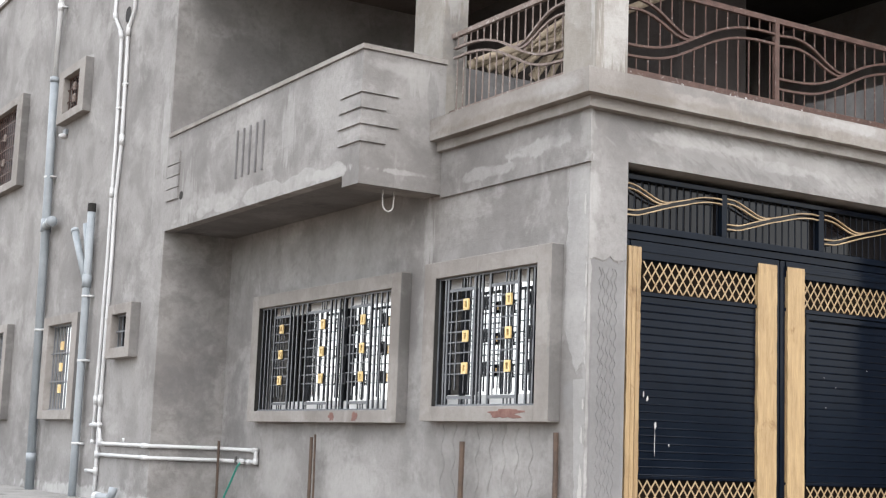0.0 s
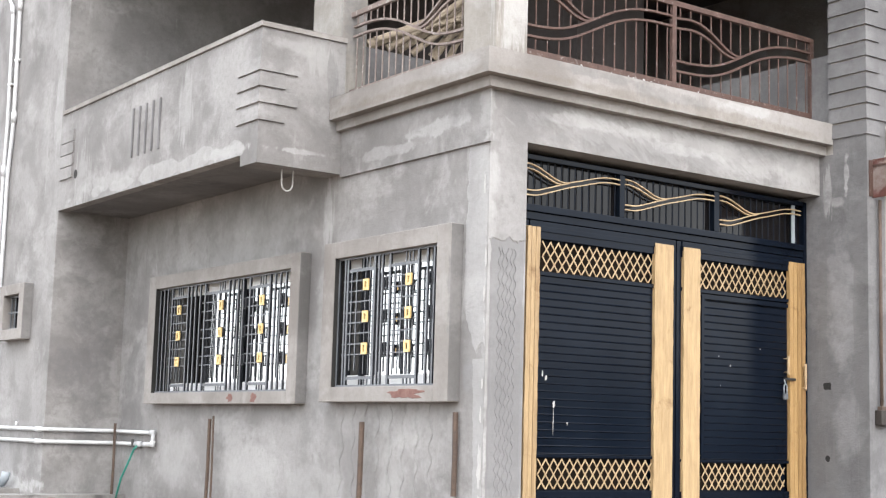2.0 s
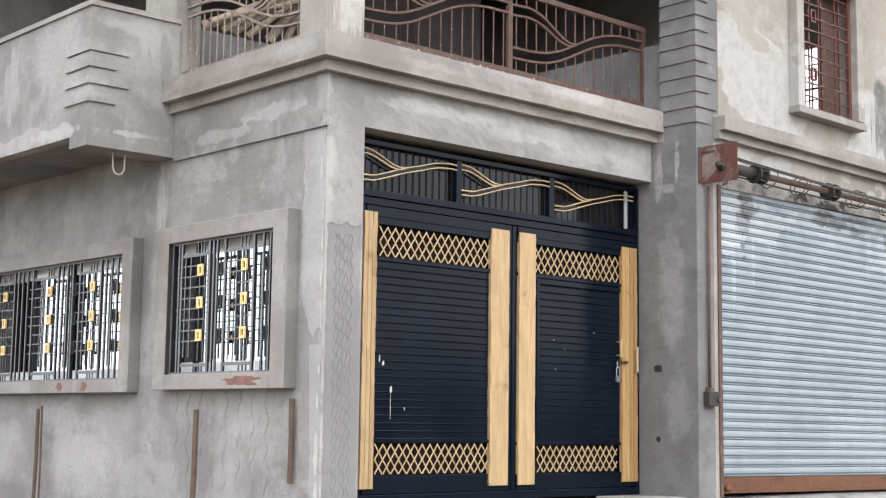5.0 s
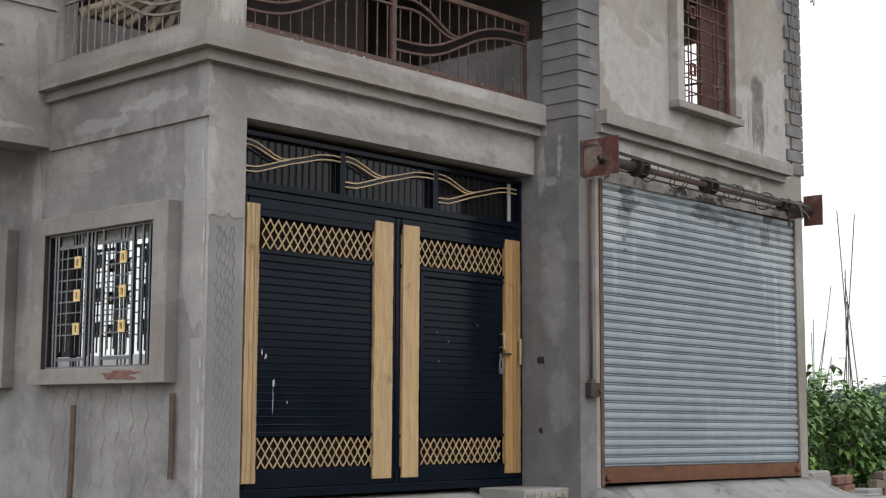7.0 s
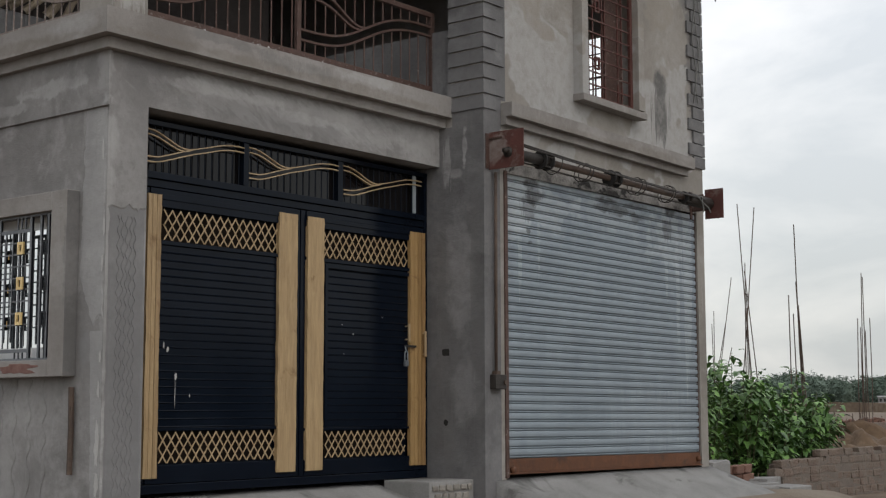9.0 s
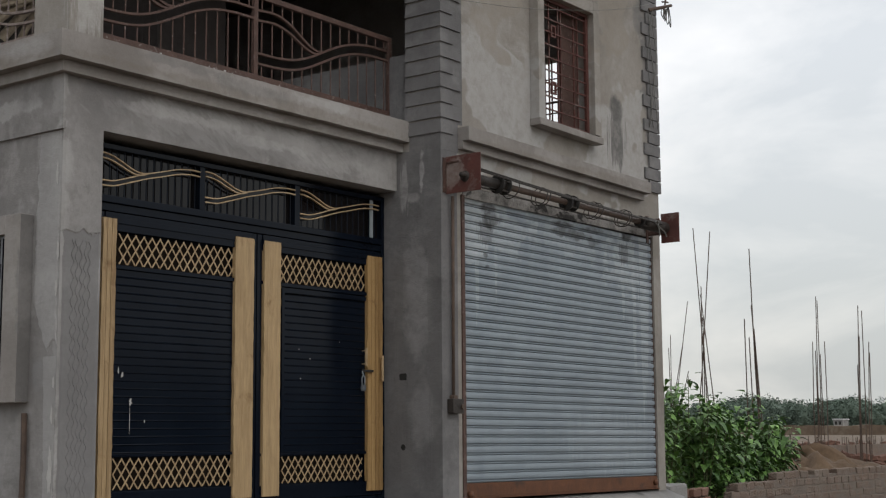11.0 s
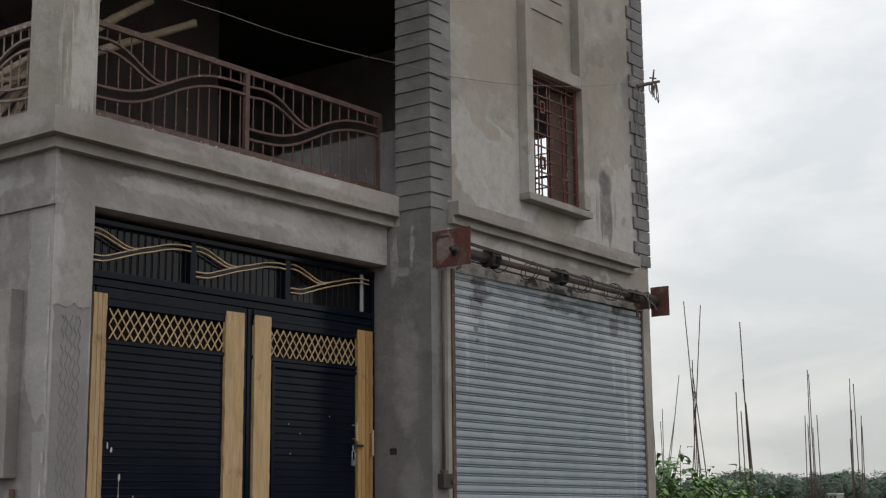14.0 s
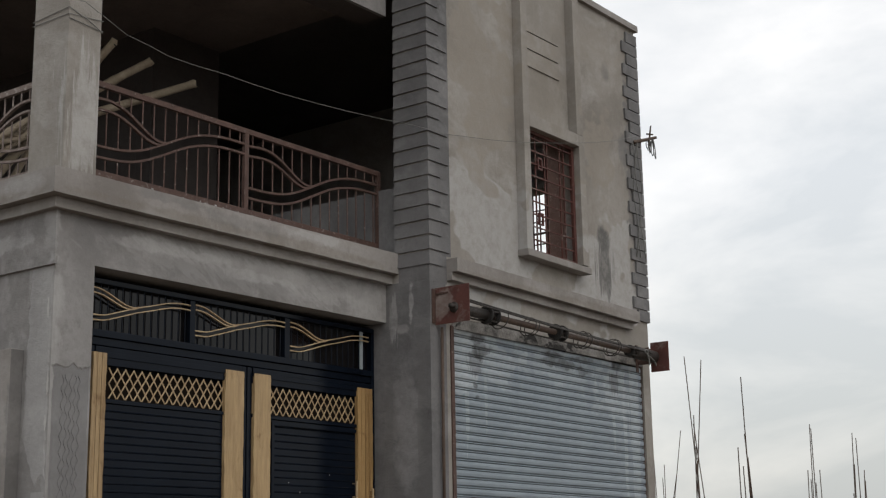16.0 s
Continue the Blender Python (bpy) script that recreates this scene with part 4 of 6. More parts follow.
def panes(window, x, y0, y1, z0, z1, splits, dark=()):
    """Sliding sashes with mirror film behind the grille; those in 'dark' stand open."""
    edges = [y0, *splits, y1]
    # thin black sheet: the shade of the reveal put into its colour
    part("jamb_lining", boxes((-0.10, x - 0.002, y1 - 0.006, y1 - 0.001, z0, z1)), BLACK, window, "dark sheet painted as the shade of the window reveal")
    for i, (a, b) in enumerate(zip(edges, edges[1:])):
        xs = x + (0.03 if i % 2 else 0.0)
        r, low, top = 0.024, 0.095, 0.085
        part("sash_stile", boxes((xs, xs + 0.03, a, a + r, z0, z1)), BAR_SIDE, window, "dark sliding sash stile")
        part("sash_stile", boxes((xs, xs + 0.03, b - r, b, z0, z1)), BAR_SIDE, window, "dark sliding sash stile")
        part("sash_rail", boxes((xs, xs + 0.03, a + r, b - r, z0, z0 + low)), STEEL_GREY, window, "white sash rail")
        part("sash_rail", boxes((xs, xs + 0.03, a + r, b - r, z1 - top, z1)), STEEL_GREY, window, "white sash rail")
        if i not in dark:
            part("pane", boxes((xs + 0.012, xs + 0.018, a + r, b - r, z0 + low, z1 - top)), MIRROR, window, "mirror-film window glass reflecting the sky")


window_2 = thing("window_2", "square window with dark grille, gold squares and mirrored glass", "window", kind="structure", at=(0, 1.15, 0.9))
surround(window_2, 0.0, *W2, 0.17, 0.13, 0.115, 0.105)
grille(window_2, -0.06, *W2, ((1.695, 1.314, 1.414, (1.645, 1.571)), (1.106, 0.737, 0.836, (1.037, 0.955))), (1.822, 1.737, 1.26, 1.213, 0.623, 0.539), (1.16, 0.57))
panes(window_2, 0.03, *W2, (0.70, 1.63), (0, 2))
window_1 = thing("window_1", "wide window with dark grille, gold squares and mirrored glass", "window", kind="structure", at=(0, 3.9, 0.9))
surround(window_1, 0.0, *W1, 0.155, 0.125, 0.105, 0.105)
grille(window_1, -0.06, *W1, ((4.891, 4.548, 4.70, (4.839, 4.775)), (4.184, 3.705, 3.832, (4.019, 3.962, 3.904)), (3.311, 2.951, 3.066, (3.248, 3.175))), (5.16, 5.075, 4.995, 4.474, 4.388, 4.291, 3.624, 3.536, 3.439, 2.864, 2.775, 2.678), (3.58, 3.39, 2.72))
panes(window_1, 0.03, *W1, (3.50, 3.64, 4.33), (1, 3))

def smear(name, parent, centre, u_axis, v_axis, width, height, material, seed, proud=0.003):
    """A thin uneven patch with a ragged edge lying on a surface."""
    bm = bmesh.new()
    c, u, v = Vector(centre), Vector(u_axis), Vector(v_axis)
    n = u.cross(v).normalized()
    ring = []
    for k in range(28):
        a = 2 * math.pi * k / 28
        r = 0.72 + 0.5 * noise.noise(Vector((math.cos(a) * 2.2 + seed * 3.1, math.sin(a) * 2.2, seed)))
        ring.append(c + u * (math.cos(a) * width / 2 * r) + v * (math.sin(a) * height / 2 * r))
    mid = bm.verts.new(c + n * proud)
    vs = [bm.verts.new(p + n * 0.0005) for p in ring]
    ins = [bm.verts.new(c + (p - c) * 0.9 + n * proud) for p in ring]
    for k in range(28):
        j = (k + 1) % 28
        bm.faces.new((vs[k], vs[j], ins[j], ins[k]))
        bm.faces.new((ins[k], ins[j], mid))
    return part(name, bm, material, parent)


DOWN, BACKY = (0, 0, -1), (0, -1, 0)
smear("paint_smear", window_2, (-0.105, 0.80, 0.862), (0, -1, 0), (0, 0, 1), 0.55, 0.10, STAIN_RED, 3)
smear("paint_smear", window_1, (-0.105, 3.52, 0.84), (0, -1, 0), (0, 0, 1), 0.16, 0.10, STAIN_RED, 5)
smear("paint_smear", window_1, (-0.105, 3.10, 0.84), (0, -1, 0), (0, 0, 1), 0.16, 0.11, STAIN_RED, 8)

def block_window(name, hole, label, sides, rails, gold, rusty=False):
    w = thing(name, label, "window", kind="structure", at=(BLOCK, (hole[0] + hole[1]) / 2, hole[2]))
    surround(w, BLOCK, *hole, sides, 0.11, 0.11, 0.105)
    y0, y1, z0, z1 = hole
    x = BLOCK - 0.03
    mat_bar = RUST if rusty else STEEL_DARK
    bm = boxes((x - 0.006, x + 0.006, y0, y1, z0, z0 + 0.02), (x - 0.006, x + 0.006, y0, y1, z1 - 0.02, z1))
    g = part("grille", bm, mat_bar, w, "painted steel window grille")
    n_bars = max(3, int((y1 - y0) / 0.11))
    me = mesh_of("bar", box(bmesh.new(), -0.006, 0.006, -0.007, 0.007, 0, z1 - z0 - 0.04), mat_bar)
    for k in range(n_bars):
        share("bar", me, Matrix.Translation((x, y0 + (k + 0.5) * (y1 - y0) / n_bars, z0 + 0.02)), g)
    for k in range(rails):
        part("cross_bar", boxes((x - 0.012, x - 0.006, y0, y1, z0 + (k + 1) * (z1 - z0) / (rails + 1) - 0.006, z0 + (k + 1) * (z1 - z0) / (rails + 1) + 0.006)), mat_bar, g)
    for k in range(gold):
        ob = part("gold_square" if not rusty else "small_square", square_ring(0.085, 0.10, 0.02, 0.024), GOLD if not rusty else RUST_DUSTY_LIT, g)
        ob.matrix_basis = Matrix.Translation((x - 0.014, (y0 + y1) / 2, z0 + (z1 - z0) * (k + 1) / (gold + 1)))
    part("pane", boxes((x + 0.05, x + 0.055, y0, y1, z0, z1)), MIRROR if gold == 3 else NAVY, w, "reflecting window glass")
    return w


block_window("window_3", LEFT_HOLES[0], "narrow grilled window with gold squares in the side wall", 0.21, 2, 3)
block_window("window_4", LEFT_HOLES[1], "tiny ventilator window with dark bars", 0.14, 1, 0)
block_window("window_5", LEFT_HOLES[2], "small upper ventilator window with rusty bars", 0.22, 2, 2, True)
block_window("window_6", LEFT_HOLES[3], "upper window with rusty red grille", 0.28, 5, 2, True)
block_window("window_7", LEFT_HOLES[4], "grilled lower window at the far end of the wall", 0.16, 2, 3)

# ---- gate ----
GATE_WAVE = ([(0, 0.255), (0.12, 0.265), (0.24, 0.36), (0.46, 0.555), (0.6, 0.655), (0.78, 0.785), (0.92, 0.825), (1.0, 0.815)], [(0, 0.855), (0.1, 0.83), (0.22, 0.74), (0.34, 0.635), (0.48, 0.56)])
RAIL_WAVE = ([(0, 0.22), (0.13, 0.228), (0.25, 0.265), (0.36, 0.355), (0.48, 0.50), (0.6, 0.645), (0.72, 0.74), (0.85, 0.785), (1.0, 0.79)], [(0, 0.78), (0.13, 0.808), (0.24, 0.78), (0.35, 0.69), (0.48, 0.57)])

def scroll(parent, origin, along, across, length, z0, high, gap, wide, thick, material, wave, name="scroll"):
    """The twin wave: a long S pair and a short pair that falls into it."""
    o, al = Vector(origin), Vector(along)
    low_line, high_line = wave
    for controls, last in ((low_line, 1.0), (high_line, 0.47)):
        for off in (-gap / 2, gap / 2):
            bm = bmesh.new()
            pts = []
            for k in range(25):
                u = last * k / 24
                p = o + al * (u * length)
                z = z0 + high * smooth_line(controls, u) + off
                if controls is high_line:
                    f = (u / last) ** 3
                    z = z * (1 - f) + f * (z0 + high * smooth_line(low_line, u) + gap / 2 + (thick * 0.25 if off > 0 else thick * 0.05))
                pts.append((p.x, p.y, z))
            ribbon(bm, pts, wide * (0.86 if controls is high_line else 1.0), across, thick)
            part(name, bm, material, parent)


def wave_bars(parent, origin, along, length, z0, high, gap, count, t, material, name, wave, first=0.5):
    """Upright bars, broken where the waves pass."""
    o, al = Vector(origin), Vector(along)
    cache = {}
    for k in range(count):
        u = (k + first) / count
        p = o + al * (u * length)
        low = z0 + high * smooth_line(wave[0], u)
        spans = [(z0, low - gap / 2)]
        if u < 0.44:
            f = (u / 0.47) ** 3
            up = (z0 + high * smooth_line(wave[1], u)) * (1 - f) + f * (low + gap / 2)
            if up - low > gap * 1.2:
                spans.append((low + gap / 2, up - gap / 2 * (1 - f)))
            spans.append((max(up, low) + gap / 2 * (1 - f), z0 + high))
        else:
            spans.append((low + gap / 2, z0 + high))
        for a, b in spans:
            bm = bmesh.new()
            tube(bm, [(0, 0, 0), (0, 0, b - a)], t / 2, 6)
            share(name, mesh_of(name, bm, material), Matrix.Translation((p.x, p.y, a)), parent)


G0, G1 = 0.335, 3.476
gate_frame = thing("transom_grille", "navy-black barred steel transom with gold waves over the gate", "transom", at=(1.9, 0.15, 0.01))
yb = GATE_Y + 0.02
part("stile", box(bmesh.new(), G0, 0.42, yb, yb + 0.07, 0.012, 2.60, 0.004), NAVY, gate_frame)
part("stile", box(bmesh.new(), 3.44, G1, yb, yb + 0.07, 0.012, 2.60, 0.004), NAVY, gate_frame)
part("head_rail", box(bmesh.new(), 0.422, 3.438, yb, yb + 0.06, 2.562, 2.60, 0.004), NAVY, gate_frame)
part("transom_rail", box(bmesh.new(), 0.422, 3.438, yb - 0.012, yb + 0.06, 2.185, 2.235, 0.004), NAVY, gate_frame)
part("lower_transom_rail", box(bmesh.new(), 0.422, 3.438, yb + 0.006, yb + 0.06, 2.128, 2.183, 0.004), NAVY, gate_frame)
part("sill_rail", box(bmesh.new(), 0.422, 3.438, yb - 0.01, yb + 0.06, 0.014, 0.075, 0.004), NAVY, gate_frame)
for a, b in ((1.345, 1.397), (2.364, 2.424)):
    part("mullion", box(bmesh.new(), a, b, yb, yb + 0.05, 2.237, 2.56, 0.003), NAVY, gate_frame)
part("plate", box(bmesh.new(), 3.30, 3.34, yb + 0.01, yb + 0.02, 2.24, 2.56, 0.002), PIPE_GREY, gate_frame, "pale grey metal strip")
part("backing_sheet", boxes((0.422, 3.438, yb + 0.052, yb + 0.058, 2.237, 2.56)), SHEET, gate_frame, "dark glossy sheet behind the bars")
for a, b in ((0.42, 1.345), (1.397, 2.364), (2.424, 3.40)):
    scroll(gate_frame, (a, yb + 0.005, 0), (1, 0, 0), (0, 1, 0), b - a, 2.237, 0.323, 0.036, 0.02, 0.008, PALE_GOLD, GATE_WAVE)
    wave_bars(gate_frame, (a, yb + 0.02, 0), (1, 0, 0), b - a, 2.237, 0.323, 0.030, 14, 0.009, NAVY, "transom_bar", GATE_WAVE)


def timber_post(parent, x0, x1, fluted, seed):
    rnd = random.Random(seed)
    n = fluted if fluted else 1
    edges = [x0 + (x1 - x0) * k / n for k in range(n + 1)]
    for a, b in zip(edges, edges[1:]):
        bm = bmesh.new()
        steps = 60
        left, right = [], []
        for k in range(steps + 1):
            z = 0.118 + (2.075 - 0.118) * k / steps
            wa = 0.005 * noise.noise(Vector((z * 3.5, seed, a))) + 0.006 * noise.noise(Vector((z * 14, seed, a))) if a == x0 else 0.0
            wb = 0.005 * noise.noise(Vector((z * 3.5, seed + 4, b))) + 0.006 * noise.noise(Vector((z * 14, seed + 4, b))) if b == x1 else 0.0
            y = GATE_Y + (0.0015 if fluted and a != x0 else 0.0) + 0.001 * rnd.random()
            g = 0.0022 if fluted else 0.0005
            left.append((bm.verts.new((a + wa + g * (a != x0), y, z)), bm.verts.new((a + wa, y + 0.035, z))))
            right.append((bm.verts.new((b + wb - g * (b != x1), y, z)), bm.verts.new((b + wb, y + 0.035, z))))
        for k in range(steps):
            bm.faces.new((left[k][0], right[k][0], right[k + 1][0], left[k + 1][0]))
            bm.faces.new((left[k][1], left[k][0], left[k + 1][0], left[k + 1][1]))
            bm.faces.new((right[k][0], right[k][1], right[k + 1][1], right[k + 1][0]))
        bm.faces.new((left[0][1], right[0][1], right[0][0], left[0][0]))
        bm.faces.new((left[-1][0], right[-1][0], right[-1][1], left[-1][1]))
        part("timber_board", bm, TIMBER_AMBER if fluted == 4 else TIMBER, parent, "varnished yellow timber facing")


def lattice(parent, x0, x1, z0, z1):
    # the backing sheet carries the shade behind the lattice as colour
    lt = part("lattice", boxes((x0, x1, yb + 0.045, yb + 0.05, z0, z1)), VOID_SHADE, parent, "gold diamond lattice strip over a sheet with shade in its colour")
    high, pitch, run = z1 - z0, 0.0745, 0.149
    for sgn, y in ((1, yb + 0.002), (-1, yb + 0.009)):
        x = x0 - run
        while x < x1 + run:
            a, b = (x, x + run) if sgn > 0 else (x + run, x)
            u0, u1 = 0.0, 1.0
            for lim, is_low in ((x0, True), (x1, False)):
                ta = (lim - a) / (b - a)
                if (b > a) == is_low:
                    u0 = max(u0, ta)
                else:
                    u1 = min(u1, ta)
            if u1 - u0 > 0.05:
                bm = bmesh.new()
                ribbon(bm, [(a + (b - a) * u0, y, z0 + high * u0), (a + (b - a) * u1, y, z0 + high * u1)], 0.005, (0, 1, 0), 0.009)
                part("lattice_strip", bm, PALE_GOLD, lt)
            x += pitch


def slat_mesh(x0, x1, pitch, material):
    bm = bmesh.new()
    prof = [(0.0, 0.008), (0.001, 0.0), (0.0045, -0.0008), (0.0093, 0.003), (pitch - 0.003, 0.003), (pitch, 0.007)]
    ends = [[bm.verts.new((x, y, z)) for z, y in prof] for x in (x0, x1)]
    for k in range(len(prof) - 1):
        bm.faces.new((ends[0][k], ends[1][k], ends[1][k + 1], ends[0][k + 1]))
    return mesh_of("slat", bm, material)


def gate_leaf(label, x0, x1, posts, lat_top, lat_low, panel):
    leaf = thing("gate_leaf", label, "gate", "pair of gate leaves", at=((x0 + x1) / 2, yb, 0.08))
    part("stile", box(bmesh.new(), x0, x0 + 0.05, yb + 0.005, yb + 0.05, 0.08, 2.12, 0.003), NAVY, leaf)
    part("stile", box(bmesh.new(), x1 - 0.05, x1, yb + 0.005, yb + 0.05, 0.08, 2.12, 0.003), NAVY, leaf)
    for z0, z1 in ((0.08, lat_low[2] - 0.012), (lat_low[3] + 0.008, lat_low[3] + 0.03), (lat_top[2] - 0.035, lat_top[2] - 0.006), (lat_top[3] + 0.012, 2.12)):
        part("rail", box(bmesh.new(), x0 + 0.052, x1 - 0.052, yb - 0.004, yb + 0.05, z0, z1, 0.003), NAVY, leaf)
    part("step_rail", box(bmesh.new(), x0 + 0.052, x1 - 0.052, yb - 0.012, yb - 0.004, 2.045, 2.085, 0.003), NAVY, leaf)
    part("backing", boxes((x0 + 0.052, x1 - 0.052, yb + 0.052, yb + 0.06, 0.09, 2.11)), NAVY, leaf)
    z0, z1 = lat_low[3] + 0.032, lat_top[2] - 0.037
    n = 23
    pitch = (z1 - z0) / n
    me = slat_mesh(panel[0], panel[1], pitch, NAVY)
    for k in range(n):
        share("slat", me, Matrix.Translation((0, yb + 0.004, z0 + pitch * k)), leaf)
    lattice(leaf, *lat_top)
    lattice(leaf, *lat_low)
    for i, (a, b, fl) in enumerate(posts):
        timber_post(leaf, a, b, fl, i + int(x0 * 10))
    return leaf


leaf_a = gate_leaf("navy-black slatted gate leaf with timber facings and gold lattice", 0.424, 1.945, ((0.445, 0.563, 3), (1.70, 1.897, 0)), (0.605, 1.697, 1.765, 1.98), (0.595, 1.697, 0.218, 0.43), (0.57, 1.70))
leaf_b = gate_leaf("closed navy-black gate leaf with padlock, timber and lattice", 1.955, 3.438, ((2.01, 2.19, 0), (3.235, 3.43, 4)), (2.205, 3.215, 1.77, 1.985), (2.24, 3.19, 0.21, 0.412), (2.215, 3.23))
part("panel_border", boxes((2.215, 2.245, yb - 0.012, yb + 0.003, 0.45, 1.72), (2.245, 3.225, yb - 0.012, yb + 0.003, 1.69, 1.72)), NAVY, leaf_b)
def pull(z0, z1, x):
    bm = bmesh.new()
    steps = 15
    tube(bm, [(x, GATE_Y - 0.028, z0 + (z1 - z0) * k / steps) for k in range(steps + 1)], [0.009 + 0.003 * (k % 2) for k in range(steps + 1)], 10)
    for z in (z0 + 0.02, z1 - 0.02):
        tube(bm, [(x, GATE_Y - 0.028, z), (x, GATE_Y + 0.02, z)], 0.005, 8)
    return bm


part("pull_handle", pull(1.14, 1.29, 3.185), PALE_GOLD, leaf_b, "ribbed gold pull handle", True)
part("pull_handle", pull(1.02, 1.235, 3.395), PALE_GOLD, leaf_b, "ribbed gold pull handle", True)
part("latch_bolt", box(bmesh.new(), 3.15, 3.29, GATE_Y - 0.02, GATE_Y - 0.004, 1.095, 1.113, 0.003), BLACK, leaf_b, "dark sliding latch bolt")
padlock = thing("padlock", "small steel padlock hanging on the gate latch", "padlock", at=(3.15, GATE_Y - 0.03, 0.94))
part("lock_body", box(bmesh.new(), 3.13, 3.174, GATE_Y - 0.035, GATE_Y - 0.012, 0.935, 0.985, 0.006), STEEL_DARK, padlock)
bm = bmesh.new()
tube(bm, [(3.152 + 0.018 * math.cos(math.pi * k / 10), GATE_Y - 0.024, 1.04 + 0.02 * math.sin(math.pi * k / 10)) for k in range(11)], 0.0045, 8)
tube(bm, [(3.134, GATE_Y - 0.024, 0.985), (3.134, GATE_Y - 0.024, 1.04)], 0.0045, 8)
tube(bm, [(3.170, GATE_Y - 0.024, 0.985), (3.170, GATE_Y - 0.024, 1.04)], 0.0045, 8)
tube(bm, [(3.152, GATE_Y - 0.024, 1.06), (3.152, GATE_Y - 0.012, 1.10)], 0.005, 8)
part("shackle", bm, PIPE_GREY, padlock, smooth=True)
for i, (x, z, w, h) in enumerate(((0.731, 0.815, 0.03, 0.07), (0.727, 0.69, 0.007, 0.27), (0.655, 1.0, 0.025, 0.05), (0.62, 1.03, 0.015, 0.07), (0.86, 0.68, 0.012, 0.03), (2.42, 1.25, 0.012, 0.012), (2.55, 1.18, 0.012, 0.015), (2.44, 1.02, 0.012, 0.012), (2.9, 1.33, 0.012, 0.015), (2.35, 0.165, 0.05, 0.02), (2.52, 0.15, 0.03, 0.015), (2.71, 0.172, 0.04, 0.012), (2.30, 0.125, 0.02, 0.02))):
    smear("paint_splash", leaf_a if x < 1.9 else leaf_b, (x, yb + 0.001, z), (1, 0, 0), (0, 0, 1), w, h, WHITE_CEMENT, 20 + i, 0.002)
rnd = random.Random(9)
for k in range(26):
    w = rnd.uniform(0.006, 0.016)
    smear("mildew_spot", window_2, (-0.055 + rnd.gauss(0, 0.016), 0.2895, 1.72 + rnd.gauss(0, 0.13)), (1, 0, 0), (0, 0, 1), w, w * rnd.uniform(0.9, 1.8), BLACK, 70 + k, 0.001)

# ---- rolling shutter ----
shutter = thing("rolling_shutter", "closed galvanised rolling shutter with grease stains", "shutter", at=(5.45, SHOP + 0.03, 0.02))
bm = bmesh.new()
PITCH = 0.0759
prof = [(0.0, 0.024), (0.006, 0.024), (0.007, 0.003), (0.0095, 0.001), (0.0135, 0.001), (0.016, 0.003), (0.017, 0.024), (0.0235, 0.024), (0.025, 0.004), (0.030, 0.0), (0.05, -0.002), (0.070, 0.0), (0.0755, 0.004), (PITCH, 0.024)]
# slats and bottom rail are tilted to fit the camera's view
VIEW_TILT = 0.009 * 3.3
ends = [[bm.verts.new((x, y, z - VIEW_TILT * (x > 5))) for z, y in prof] for x in (3.80, 7.094)]
for k in range(len(prof) - 1):
    bm.faces.new((ends[0][k], ends[1][k], ends[1][k + 1], ends[0][k + 1]))
slat_me = mesh_of("slat", bm, GALV)
for k in range(32):
    share("slat", slat_me, Matrix.Translation((0, SHOP + 0.022, 0.1686 + PITCH * k)), shutter)
part("lintel_render", boxes((3.80, 7.094, SHOP + 0.004, SHOP + 0.05, 2.583, 2.678)), GRIME, shutter, "greasy blackened cement above the slats")
bm = bmesh.new()
box(bm, 3.80, 7.094, SHOP + 0.012, SHOP + 0.05, 0.05, 0.167, 0.004)
box(bm, 3.80, 7.094, SHOP - 0.01, SHOP + 0.05, 0.038, 0.049, 0.002)
for v in bm.verts:
    v.co.z -= 0.009 * (v.co.x - 3.80)
part("bottom_rail", bm, RUST_ORANGE, shutter, "orange rusted bottom rail")
part("guide", boxes((3.755, 3.798, SHOP - 0.012, SHOP + 0.06, 0.01, 2.60)), RUST, shutter, "rusty side guide channel")
part("guide", boxes((7.088, 7.097, SHOP + 0.018, SHOP + 0.06, 0.01, 2.60)), RUST, shutter, "rusty side guide channel")
for x in (3.86, 7.03):
    bm = bmesh.new()
    tube(bm, [(x, SHOP + 0.012, 0.075), (x, SHOP - 0.02, 0.075)], 0.028, 14)
    part("lock_boss", bm, RUST_ORANGE, shutter, smooth=True)

barrel = thing("shutter_barrel", "greasy steel shutter barrel with pulleys and spring rods", "shutter barrel", at=(5.3, -0.68, 2.69))
BY = -0.68
bm = bmesh.new()
tube(bm, [(3.54, BY, 2.705), (4.0, BY, 2.70)], 0.046, 14)
part("barrel_end", bm, GREASE, barrel, smooth=True)


def fall_to(x):
    return 2.702 - 0.016 * (x - 3.9)


bm = tube(bmesh.new(), [(3.98, BY, fall_to(3.98)), (6.60, BY, fall_to(6.6))], 0.028, 14)
part("barrel_pipe", bm, BARREL_BROWN, barrel, "brown greasy barrel pipe", True)
bm = tube(bmesh.new(), [(6.55, BY, fall_to(6.55)), (6.57, BY, fall_to(6.57)), (6.98, BY, fall_to(6.98)), (7.0, BY, fall_to(7.0))], [0.045, 0.062, 0.060, 0.05], 16)
part("barrel_end", bm, GREASE, barrel, smooth=True)
